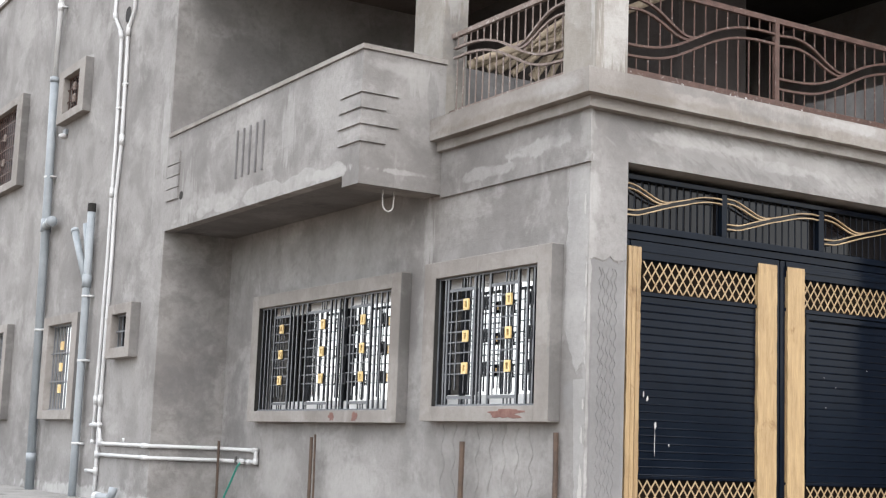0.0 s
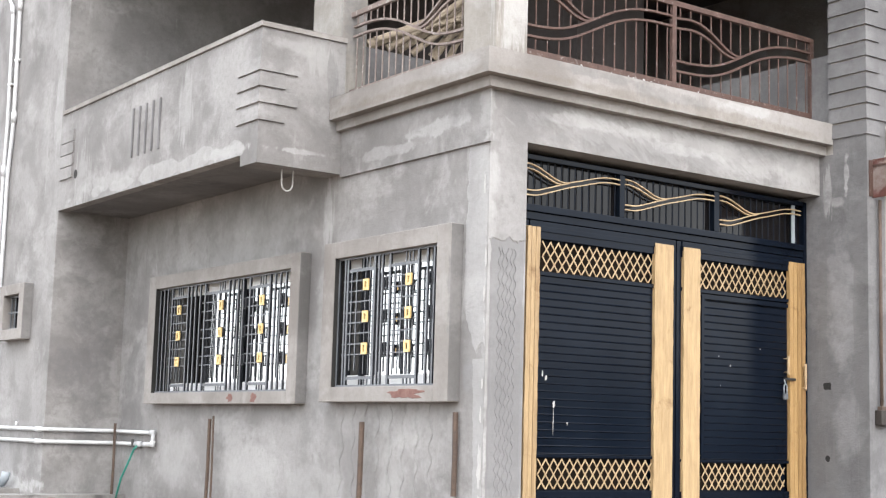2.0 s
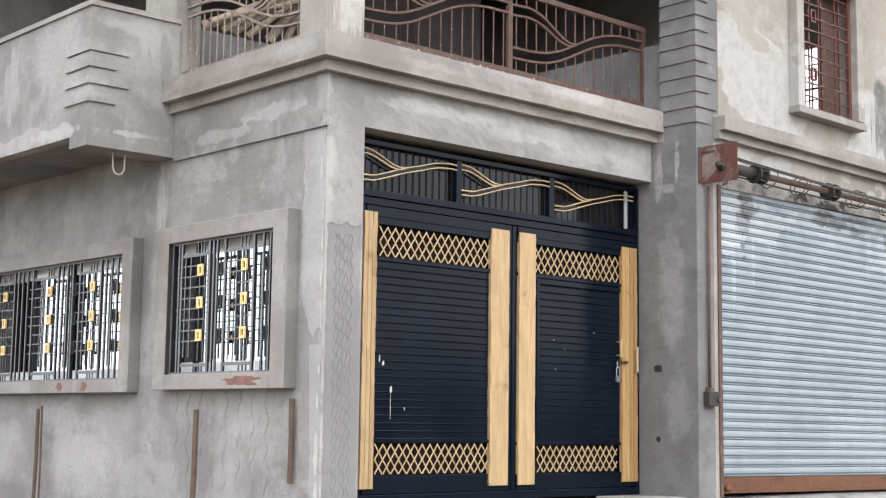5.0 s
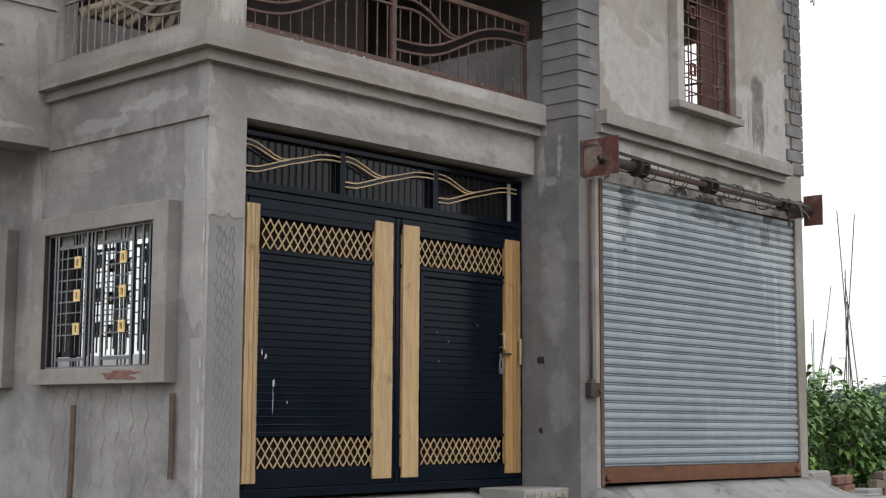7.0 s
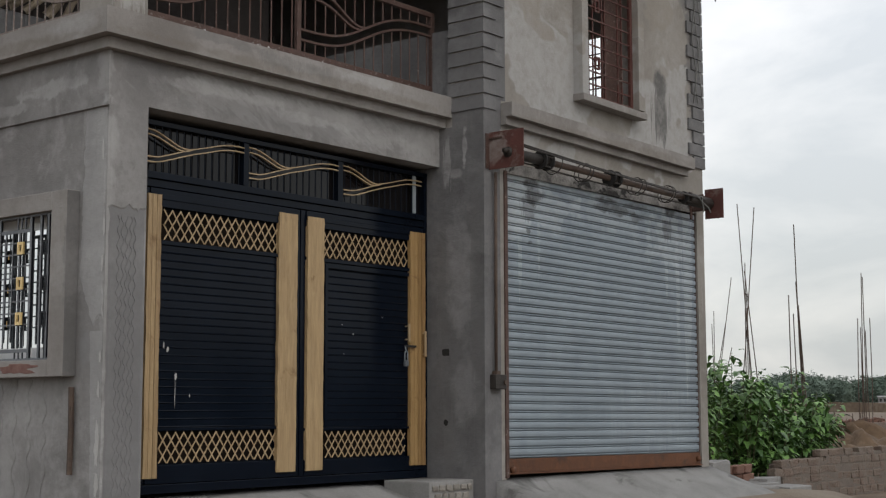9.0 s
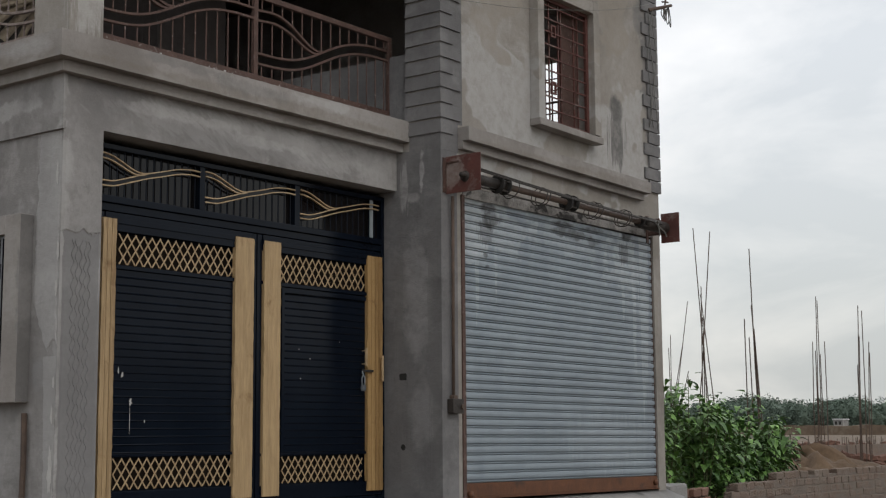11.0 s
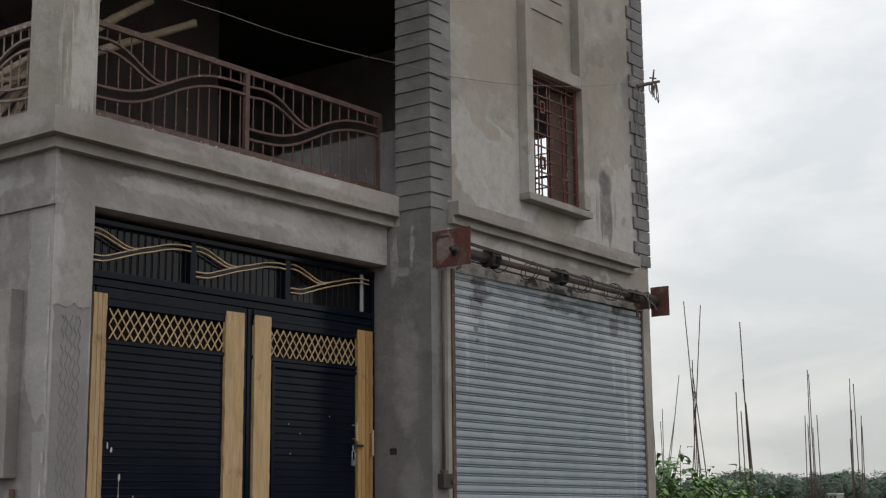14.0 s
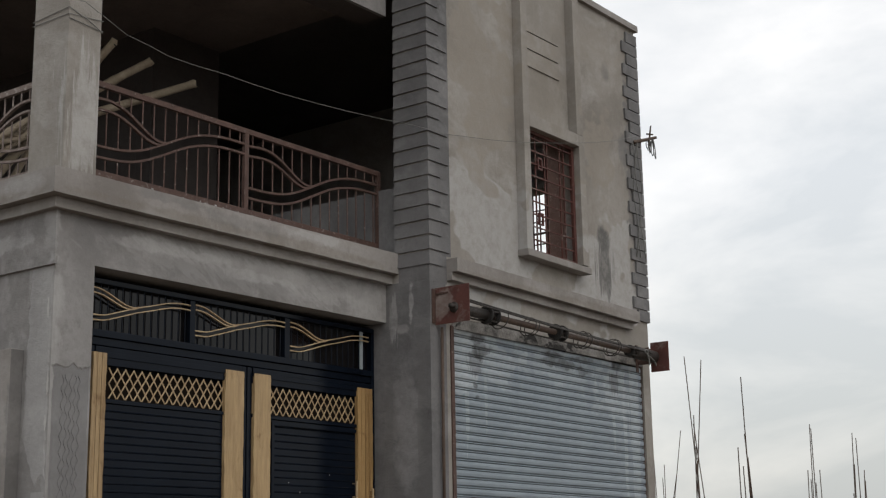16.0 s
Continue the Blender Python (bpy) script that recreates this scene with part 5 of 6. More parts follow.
for x, r in ((4.06, 0.082), (5.16, 0.078), (6.52, 0.062)):
    for side in (-0.055, 0.055):
        line = [(-0.012, 0.5), (-0.010, 0.96), (0.0, 1.0), (0.010, 0.96), (0.012, 0.5)]
        bm = tube(bmesh.new(), [(x + side + dx, BY, fall_to(x)) for dx, f in line], [r * f for dx, f in line], 18)
        part("pulley", bm, BLACK, barrel, "black greasy pulley disc")
    bm = tube(bmesh.new(), [(x - 0.05, BY, fall_to(x)), (x + 0.05, BY, fall_to(x))], r * 0.55, 12)
    part("hub", bm, GREASE, barrel, smooth=True)
    for k in range(5):
        an = 2 * math.pi * k / 5 + x
        bm = tube(bmesh.new(), [(x - 0.05, BY + r * 0.85 * math.cos(an), fall_to(x) + r * 0.85 * math.sin(an)), (x + 0.05, BY + r * 0.85 * math.cos(an), fall_to(x) + r * 0.85 * math.sin(an))], 0.007, 6)
        part("pulley_pin", bm, GREASE, barrel)
for x, r in ((4.22, 0.085), (4.66, 0.085), (4.72, 0.08), (5.55, 0.082), (5.63, 0.08), (6.12, 0.085), (6.17, 0.082)):
    bm = tube(bmesh.new(), [(x + 0.03 * math.sin(a), BY + r * math.cos(a), fall_to(x) - 0.012 + r * math.sin(a)) for a in [2 * math.pi * k / 24 for k in range(25)]], 0.0045, 6, False)
    part("spring_ring", bm, GREASE, barrel, smooth=True)
for dy, z0, slope in ((-0.05, 2.790, 0.034), (-0.065, 2.768, 0.031), (0.02, 2.655, 0.016)):
    bm = tube(bmesh.new(), [(3.56 + 3.25 * k / 12, BY + dy, z0 - slope * 3.25 * k / 12 - 0.012 * math.sin(math.pi * k / 12)) for k in range(13)], 0.008, 8)
    part("tie_rod", bm, GREASE, barrel, smooth=True)
bm = bmesh.new()
for line in (((6.655, 2.665), (6.75, 2.622), (6.84, 2.592), (6.88, 2.545)), ((6.70, 2.645), (6.735, 2.59), (6.735, 2.535)), ((6.655, 2.665), (6.68, 2.69), (6.72, 2.67), (6.70, 2.64))):
    tube(bm, [(x, -0.755, z) for x, z in line], 0.007, 6)
part("binding", bm, CABLE_PALE, barrel, "frayed pale binding round the barrel end")
def bracket(x, z0, z1):
    b = thing("shutter_bracket", "red-oxide steel plate bracket bolted to the wall", "bracket", "shutter brackets", at=(x, SHOP, z0))
    part("plate", box(bmesh.new(), x - 0.004, x + 0.004, -0.838, SHOP - 0.002 if x < 5 else -0.63, z0, z1, 0.002), RUST_PLATE, b)
    if x > 5:
        part("stub", box(bmesh.new(), x - 0.02, x + 0.03, -0.632, SHOP - 0.002, z0 + 0.09, z1 - 0.06, 0.01), RUST, b, "rusty steel stub holding the plate")
    part("flange", boxes((x - 0.05, x - 0.005, SHOP - 0.014, SHOP - 0.006, z0 + 0.01, z1 - 0.01), (x - 0.012, x - 0.005, -0.62, SHOP - 0.015, z1 - 0.06, z1 - 0.045)), RUST, b)
    bm = bmesh.new()
    tube(bm, [(x - 0.06, BY, (z0 + z1) / 2 - 0.02), (x + 0.03, BY, (z0 + z1) / 2 - 0.02)], 0.022, 12)
    part("axle", bm, GREASE, b, smooth=True)
    return b


bracket(3.548, 2.575, 2.892)
bracket(7.0, 2.50, 2.805)

conduit = thing("conduit", "rusty conduit pipe with a small lock box beside the shutter", "conduit", at=(3.60, SHOP - 0.03, 0.75))
bm = bmesh.new()
tube(bm, [(3.60, SHOP - 0.035, 2.56), (3.59, SHOP - 0.035, 0.86)], 0.014, 10)
part("pipe", bm, ROD, conduit, smooth=True)
part("lock_box", box(bmesh.new(), 3.54, 3.69, SHOP - 0.07, SHOP - 0.007, 0.745, 0.865, 0.006), GREASE, conduit)
bm = bmesh.new()
tube(bm, [(3.665, SHOP - 0.072, 0.80), (3.665, SHOP - 0.085, 0.80)], 0.022, 12)
part("keyhole_boss", bm, ROD, conduit)
part("cap", box(bmesh.new(), 3.565, 3.62, SHOP - 0.06, SHOP - 0.012, 0.866, 0.895, 0.004), ROD, conduit)

# ---- upper window of the shop ----
window_8 = thing("window_8", "upper window with rusty red grille in a raised cement frame", "window", kind="structure", at=(5.4, SHOP, 3.4))
PF = SHOP - 0.10
bm = bmesh.new()
box(bm, 4.85, UW[0], PF, SHOP - 0.001, 3.452, 6.328, 0.005)
box(bm, UW[1], 5.945, PF, SHOP - 0.001, 3.452, 4.79, 0.005)
box(bm, 5.815, 5.93, PF + 0.002, SHOP - 0.001, 4.792, 6.328, 0.005)
box(bm, UW[0], UW[1], PF, SHOP - 0.001, UW[3], 4.79, 0.005)
part("surround", bm, PLASTER_PALE, window_8)
bm = box(bmesh.new(), 4.835, 5.955, PF - 0.02, SHOP - 0.001, 3.385, 3.45, 0.006)
# sill tilted to fit the camera's view
for v in bm.verts:
    v.co.z -= 0.015 * (v.co.x - 4.835)
part("sill", bm, TRIM, window_8)
for z in (5.69, 5.51, 5.327):
    part("plaster_course", boxes((5.08, 5.65, SHOP - 0.016, SHOP - 0.001, z, z + 0.165)), PLASTER_PALE, window_8)
gy = SHOP - 0.03
g = part("grille", boxes((UW[0], UW[0] + 0.03, gy, gy + 0.03, UW[2], UW[3]), (UW[1] - 0.04, UW[1], gy, gy + 0.03, UW[2], UW[3]), (UW[0] + 0.03, UW[1] - 0.04, gy, gy + 0.03, UW[2], UW[2] + 0.03), (UW[0] + 0.03, UW[1] - 0.04, gy, gy + 0.03, UW[3] - 0.03, UW[3])), RUST_PLATE, window_8, "rusty red window grille")
for k in range(9):
    z = UW[2] + 0.13 + 0.125 * k
    part("cross_bar", boxes((UW[0] + 0.03, UW[1] - 0.04, gy + 0.008, gy + 0.020, z, z + 0.012)), RUST_PLATE, g)
for x in (5.165, 5.325, 5.372, 5.60, 5.672):
    part("bar", boxes((x, x + 0.013, gy + 0.021, gy + 0.033, UW[2] + 0.03, UW[3] - 0.03)), RUST_PLATE, g)
for z in (3.75, 4.30):
    ob = part("small_square", boxes((5.18, 5.195, gy, gy + 0.02, z, z + 0.12), (5.245, 5.26, gy, gy + 0.02, z, z + 0.12), (5.195, 5.245, gy, gy + 0.02, z, z + 0.015), (5.195, 5.245, gy, gy + 0.02, z + 0.105, z + 0.12)), RUST_PLATE, g)
part("shutter_leaf", box(bmesh.new(), 5.53, 5.82, SHOP + 0.08, SHOP + 0.11, UW[2] + 0.02, UW[3] - 0.02, 0.004), RUST, window_8, "brown inner window leaf")
w9 = thing("window_9", "far window opening with white grille against the sky", "window", kind="structure", at=(END_X, 1.0, 3.7))
g9 = part("grille", boxes((END_X - 0.12, END_X - 0.10, 0.62, 1.5, 4.2, 4.22)), RUST_PLATE, w9)
for k in range(6):
    part("cross_bar", boxes((END_X - 0.12, END_X - 0.105, 0.615, 1.5, 3.82 + 0.13 * k, 3.832 + 0.13 * k)), RUST_PLATE, g9)
for k in range(9):
    part("bar", boxes((END_X - 0.104, END_X - 0.09, 0.67 + 0.09 * k, 0.683 + 0.09 * k, 3.7, 4.69)), RUST_PLATE, g9)

# ---- terrace railings ----
def railing(label, origin, along, across, length, panels, count, metal, end_post=True):
    o, al = Vector(origin), Vector(along)
    r = thing("railing", label, "railing", "terrace railings", at=tuple(o))
    z0, z1 = 3.33, 4.02
    def flat(a, b, za, zb, wide):
        bm = bmesh.new()
        p, q = o + al * a, o + al * b
        ribbon(bm, [(p.x, p.y, (za + zb) / 2), (q.x, q.y, (za + zb) / 2)], wide, across, zb - za)
        return bm
    part("top_rail", flat(0, length, z1 - 0.03, z1 + 0.012, 0.035), metal, r)
    part("bottom_rail", flat(0, length, z0 - 0.004, z0 + 0.04, 0.03), metal, r)
    edges = [0.0, *panels, length]
    for e in (edges[1:] if end_post else ()):
        p = o + al * (e - 0.02)
        part("post", box(bmesh.new(), p.x - 0.022, p.x + 0.022, p.y - 0.016, p.y + 0.016, z0 - 0.004, z1 - 0.03), metal, r)
    for a, b in zip(edges, edges[1:]):
        p = o + al * a
        scroll(r, tuple(p), along, across, b - a - 0.03, z0 + 0.04, z1 - z0 - 0.07, 0.082, 0.028, 0.017, metal, RAIL_WAVE)
        wave_bars(r, tuple(p), along, b - a - 0.03, z0 + 0.04, z1 - z0 - 0.07, 0.082, count, 0.013, metal, "baluster", RAIL_WAVE)
    return r


railing("rusty brown wrought railing with wave scrolls, gate side", (0.328, 0.138, 3.33), (1, 0, 0), (0, 1, 0), 3.23, (1.585,), 14, RUST)
railing("cement-dusted brown wrought railing with wave scrolls, paled as lit", (0.14, 0.415, 3.33), (0, 1, 0), (1, 0, 0), 1.685, (), 17, RUST_DUSTY_LIT, False)

# cement crumbs lying on the ledge under the railing
rnd = random.Random(52)
for k in range(16):
    x, size = rnd.gauss(1.45, 0.35), rnd.uniform(0.006, 0.014)
    bm = box(bmesh.new(), -size, size, -size * 0.8, size * 0.8, 0.0, size * 1.1, size * 0.3)
    for v in bm.verts:
        v.co += Vector((noise.noise(v.co * 60 + Vector((k, 0, 0))), noise.noise(v.co * 60 + Vector((0, k, 0))), 0)) * size * 0.5
    ob = solid("cement_crumb", bm, WHITE_CEMENT, "small white cement crumb lying on the kerb", "crumb", "cement crumbs under the railing")
    ob.matrix_basis = pose(min(max(x, 0.7), 2.3), rnd.uniform(0.125, 0.14), 3.325, 0, 0, rnd.uniform(0, 90))

# bamboo poles stored on the terrace
def pole(a, b, r, seed):
    rnd = random.Random(seed)
    a, b = Vector(a), Vector(b)
    bm = bmesh.new()
    n = 40
    pts, rad = [], []
    for k in range(n + 1):
        s = k / n
        p = a.lerp(b, s) + Vector((0.012 * noise.noise(Vector((s * 3, seed, 0))), 0.0, 0.02 * noise.noise(Vector((s * 2.5, seed, 4)))))
        pts.append(p)
        rad.append(r * (1.12 - 0.25 * s) * (1.14 if k % 8 == 0 else 1.0))
    tube(bm, pts, rad, 10, False)
    bm.faces.ensure_lookup_table()
    for v in bm.verts:
        if (v.co - b).length < r * 1.6 and (v.co - pts[-1]).length < r * 1.5:
            v.co += (b - a).normalized() * 0.05 * noise.noise(v.co * 23.0)
    ob = solid("bamboo_pole", bm, BAMBOO, "dry pale bamboo pole leaning on the terrace", "bamboo pole", "stored bamboo poles", smooth=True)
    # black disc paints the shade inside the hollow pole
    part("hollow_end", tube(bmesh.new(), [b - (b - a).normalized() * 0.03, b - (b - a).normalized() * 0.02], r * 0.85, 10), BLACK, ob)


pole((0.32, 2.16, 3.80), (2.483, 1.4, 4.862), 0.040, 1)
pole((0.62, 2.16, 3.82), (1.975, 1.4, 4.940), 0.040, 2)
pole((0.98, 2.14, 3.81), (1.572, 1.4, 4.993), 0.038, 3)
pole((1.15, 2.15, 3.80), (1.30, 1.7, 4.60), 0.028, 4)
pole((0.36, 2.10, 3.84), (1.40, 1.75, 4.25), 0.027, 5)
pole((0.75, 2.12, 3.80), (1.35, 1.6, 4.45), 0.028, 6)
pole((0.50, 2.13, 3.80), (1.50, 1.5, 4.62), 0.030, 7)

# ---- pipes on the left block ----
def pipe(name, label, rows_p, r, material, fittings=(), straps=()):
    t = thing(name, label, "pipe", "wall pipes", at=rows_p[-1])
    bm = bmesh.new()
    tube(bm, rows_p, r, 14)
    part("pipe", bm, material, t, smooth=True)
    for a, b, rr in fittings:
        bm = bmesh.new()
        tube(bm, [a, b], rr, 14)
        part("socket", bm, material, t, smooth=True)
    for p, rr in straps:
        bm = bmesh.new()
        tube(bm, [(p[0], p[1], p[2] - 0.012), (p[0], p[1], p[2] + 0.012)], rr, 14)
        box(bm, p[0], BLOCK, p[1] - rr - 0.04, p[1] - rr + 0.01, p[2] - 0.012, p[2] + 0.012)
        part("strap", bm, PIPE_WHITE, t, smooth=True)
    return t


PX = BLOCK - 0.075
pipe("waste_pipe", "grey plastic waste pipe strapped to the side wall", [(PX, 10.49, 5.20), (PX, 10.43, 4.2), (PX, 10.20, -0.32)], 0.056, PIPE_GREY,
     [((PX, 10.49, 5.18), (PX, 10.488, 5.25), 0.063), ((PX, 10.385, 3.34), (PX, 10.378, 3.17), 0.066), ((PX, 10.38, 3.25), (PX - 0.04, 10.02, 3.26), 0.056), ((PX - 0.038, 10.05, 3.259), (PX - 0.044, 9.95, 3.262), 0.066), ((PX, 10.235, 0.35), (PX, 10.23, 0.24), 0.063)],
     [((PX, 10.42, 3.9), 0.06), ((PX, 10.31, 1.9), 0.06)])
pipe("vent_pipe", "thin grey vent pipe above the waste pipe", [(PX, 10.44, 7.6), (PX, 10.48, 5.22)], 0.034, PIPE_WHITE, [((PX, 10.47, 6.25), (PX, 10.468, 6.15), 0.042)], [((PX, 10.47, 6.2), 0.04)])
pipe("drain_pipe", "grey plastic drain pipe with open black top", [(PX, 8.485, 3.25), (PX, 8.47, 2.4), (PX, 8.445, 0.6), (PX, 8.45, -0.3)], 0.046, PIPE_GREY,
     [((PX, 8.475, 2.45), (PX, 8.472, 2.30), 0.055), ((PX - 0.02, 9.02, 3.03), (PX, 8.53, 2.40), 0.042), ((PX - 0.02, 9.03, 3.045), (PX - 0.02, 9.0, 3.005), 0.050), ((PX + 0.02, 8.73, 3.08), (PX, 8.51, 2.66), 0.036)],
     [((PX, 8.47, 2.2), 0.05), ((PX, 8.46, 1.45), 0.05), ((PX, 8.445, 0.5), 0.05)])
part("open_end", tube(bmesh.new(), [(PX, 8.485, 3.20), (PX, 8.486, 3.30)], 0.050, 14), BLACK, bpy.data.objects["drain_pipe"], "black open pipe end")
TX = BLOCK - 0.03
pipe("water_pipe", "white plastic water pipe forking round a wall hole", [(TX, 8.27, 6.4), (TX, 8.27, 5.53), (TX, 8.01, 5.29), (TX, 7.975, 5.22), (TX, 7.95, 4.9), (TX, 7.90, 3.9), (TX, 7.92, 3.3), (TX, 7.91, 2.6), (TX, 7.945, 1.4), (TX, 7.966, 1.0), (TX, 7.965, 0.53)], 0.021, PIPE_WHITE,
     [((TX, 8.27, 5.58), (TX, 8.25, 5.49), 0.028), ((TX, 8.02, 5.30), (TX, 7.97, 5.19), 0.028), ((TX, 7.92, 3.42), (TX, 7.918, 3.30), 0.028), ((TX, 7.966, 1.04), (TX, 7.966, 0.94), 0.028), ((TX, 7.965, 0.75), (TX, 7.965, 0.67), 0.029), ((TX, 7.965, 0.55), (TX, 7.965, 0.50), 0.028)],
     [((TX, 7.925, 4.35), 0.026)])
pipe("water_pipe", "white plastic water pipe beside its twin on the wall", [(TX, 7.55, 6.4), (TX, 7.57, 5.45), (TX, 7.74, 5.26), (TX, 7.745, 5.2), (TX, 7.73, 4.9), (TX, 7.70, 3.9), (TX, 7.78, 3.3), (TX, 7.765, 2.6), (TX, 7.785, 1.4), (TX, 7.80, 1.0), (TX, 7.79, 0.4), (TX, 7.80, -0.3)], 0.021, PIPE_WHITE,
     [((TX, 7.73, 5.30), (TX, 7.745, 5.17), 0.028), ((TX, 7.70, 4.0), (TX, 7.703, 3.88), 0.030), ((TX, 7.80, 1.05), (TX, 7.80, 0.92), 0.030), ((TX, 7.79, 0.43), (TX, 7.79, 0.35), 0.029), ((TX, 7.792, 0.25), (TX, 7.793, 0.16), 0.029), ((TX, 7.79, 0.205), (TX - 0.01, 8.12, 0.205), 0.019)],
     [((TX, 7.75, 4.6), 0.026), ((TX, 7.775, 1.9), 0.026)])
RY = RECESS - 0.03
pipe("tap_pipe", "white plastic pipe loop running along the recess to a tap", [(TX - 0.04, 7.965, 0.712), (TX - 0.04, 7.70, 0.715), (TX - 0.04, 7.655, 0.69), (TX - 0.02, 7.65, 0.54), (TX, 7.60, 0.512), (TX, RY, 0.512), (-0.035, RY, 0.512), (-0.035, 5.28, 0.508), (-0.035, 5.24, 0.49), (-0.035, 5.24, 0.41), (-0.035, 5.28, 0.395), (-0.035, 5.42, 0.393)], 0.02, PIPE_WHITE,
     [((TX - 0.04, 7.72, 0.715), (TX - 0.04, 7.63, 0.715), 0.027), ((TX - 0.02, 7.65, 0.56), (TX - 0.02, 7.65, 0.49), 0.027), ((TX, 6.35, 0.512), (TX, 6.22, 0.512), 0.026), ((TX, 6.95, 0.54), (TX, 6.95, 0.58), 0.012), ((-0.035, 5.30, 0.508), (-0.035, 5.23, 0.508), 0.027), ((-0.035, 5.24, 0.43), (-0.035, 5.24, 0.37), 0.027), ((-0.035, 5.36, 0.393), (-0.035, 5.45, 0.393), 0.025)])
pipe("tap_pipe", "lower white plastic pipe ending in a garden tap", [(TX, 7.79, 0.392), (TX, RY, 0.392), (-0.035, RY, 0.39), (-0.035, 5.55, 0.393)], 0.02, PIPE_WHITE, [((TX, 6.35, 0.392), (TX, 6.22, 0.392), 0.026), ((-0.035, 5.62, 0.393), (-0.035, 5.52, 0.393), 0.027)])
bm = bmesh.new()
tube(bm, [(-0.05, 5.56, 0.385), (-0.07, 5.60, 0.34), (-0.09, 5.68, 0.20), (-0.12, 5.76, 0.05), (-0.14, 5.82, -0.15)], 0.011, 10)
hose = solid("garden_hose", bm, HOSE, "green garden hose hanging from the tap", "hose", smooth=True)
elbow = thing("pipe_elbow", "short grey pipe elbow with white mouth lying on the strip", "pipe", at=(BLOCK - 0.12, 7.2, -0.10))
bm = tube(bmesh.new(), [(BLOCK - 0.13, 7.36, -0.052), (BLOCK - 0.12, 7.16, -0.055), (BLOCK - 0.11, 7.03, -0.05), (BLOCK - 0.10, 6.98, 0.0), (BLOCK - 0.09, 6.98, 0.06)], 0.045, 14)
part("bend", bm, PIPE_GREY, elbow, smooth=True)
part("mouth", tube(bmesh.new(), [(BLOCK - 0.13, 7.33, -0.052), (BLOCK - 0.131, 7.42, -0.05)], 0.052, 14), PIPE_WHITE, elbow, "white pipe mouth", True)
bm = bmesh.new()
box(bm, -0.065, -0.045, 5.66, 5.69, 0.36, 0.44, 0.004)
solid("tap_valve", bm, CABLE, "small dark tap valve on the pipe", "tap")
# disc on the wall, coloured black for the depth of the hole
bm = bmesh.new()
tube(bm, [(BLOCK - 0.004, 7.87, 5.47), (BLOCK + 0.001, 7.87, 5.47)], 0.095, 24)
solid("wall_hole", bm, BLACK, "black disc for the shade of a round hole between pipes", "hole", smooth=False)
lamp = thing("wall_lamp", "small white bulkhead lamp on the side wall", "lamp", at=(BLOCK, 10.0, 4.4))
bm = bmesh.new()
bmesh.ops.create_uvsphere(bm, u_segments=14, v_segments=8, radius=0.05, matrix=Matrix.Translation((BLOCK - 0.05, 10.0, 4.38)) @ Matrix.Diagonal((1.2, 1.0, 0.7, 1)))
part("globe", bm, PIPE_WHITE, lamp, smooth=True)
part("mount", box(bmesh.new(), BLOCK - 0.04, BLOCK - 0.001, 9.95, 10.06, 4.40, 4.47, 0.005), PIPE_GREY, lamp)

# rusty rods and timber pegs beside the wall
for y, z0, z1, r, lean, lab in ((6.03, -0.3, 0.59, 0.014, 0.0, "thin rusty steel rod standing beside the wall"), (3.90, -0.3, 0.655, 0.017, 0.02, "rusty steel rod standing beside the wall"), (3.83, -0.3, 0.68, 0.010, -0.01, "thin rusty steel rod standing beside the wall"), (1.37, -0.3, 0.655, 0.022, 0.03, "brown rusty angle bar standing beside the wall"), (0.285, 0.16, 0.735, 0.020, 0.0, "brown rusty bar fixed upright to the wall")):
    bm = bmesh.new()
    x = -0.10 if y > 0.5 else -0.03
    tube(bm, [(x, y + lean, z0), (x + 0.005, y + lean * 0.4, (z0 + z1) / 2), (x, y, z1)], r, 7)
    solid("steel_rod", bm, ROD, lab, "rod", "rods beside the wall")

# combed wavy lines in the plaster
def waves(name, origin, u_axis, n_axis, count, pitch, z0, z1, amp, seed, label, turns=26, steps=36, material=PLASTER, r=0.0045):
    bm = bmesh.new()
    o, u, n = Vector(origin), Vector(u_axis), Vector(n_axis)
    for c in range(count):
        pts = []
        for k in range(steps + 1):
            z = z0 + (z1 - z0) * k / steps
            s = amp * math.sin(z * turns * (1 + 0.01 * noise.noise(Vector((c, seed, 0)))) + 1.5 * c + seed + 1.6 * noise.noise(Vector((z * 2.5, c, 9)))) + amp * 0.7 * noise.noise(Vector((z * 3, c, seed)))
            p = o + u * (c * pitch + s) + n * 0.0
            pts.append((p.x, p.y, z))
        tube(bm, pts, r, 5, False)
    ob = part(name, bm, material, wall_w, label)
    return ob


waves("combed_line", (-0.001, 0.62, 0), (0, 1, 0), (-1, 0, 0), 8, 0.17, -0.3, 0.79, 0.024, 1.0, "wavy combed lines in the plaster")
waves("combed_line", (0.10, -0.0045, 0), (1, 0, 0), (0, -1, 0), 5, 0.034, -0.2, 1.87, 0.010, 2.0, "wavy combed lines in the plaster", 62, 220, COMBED, 0.0038)


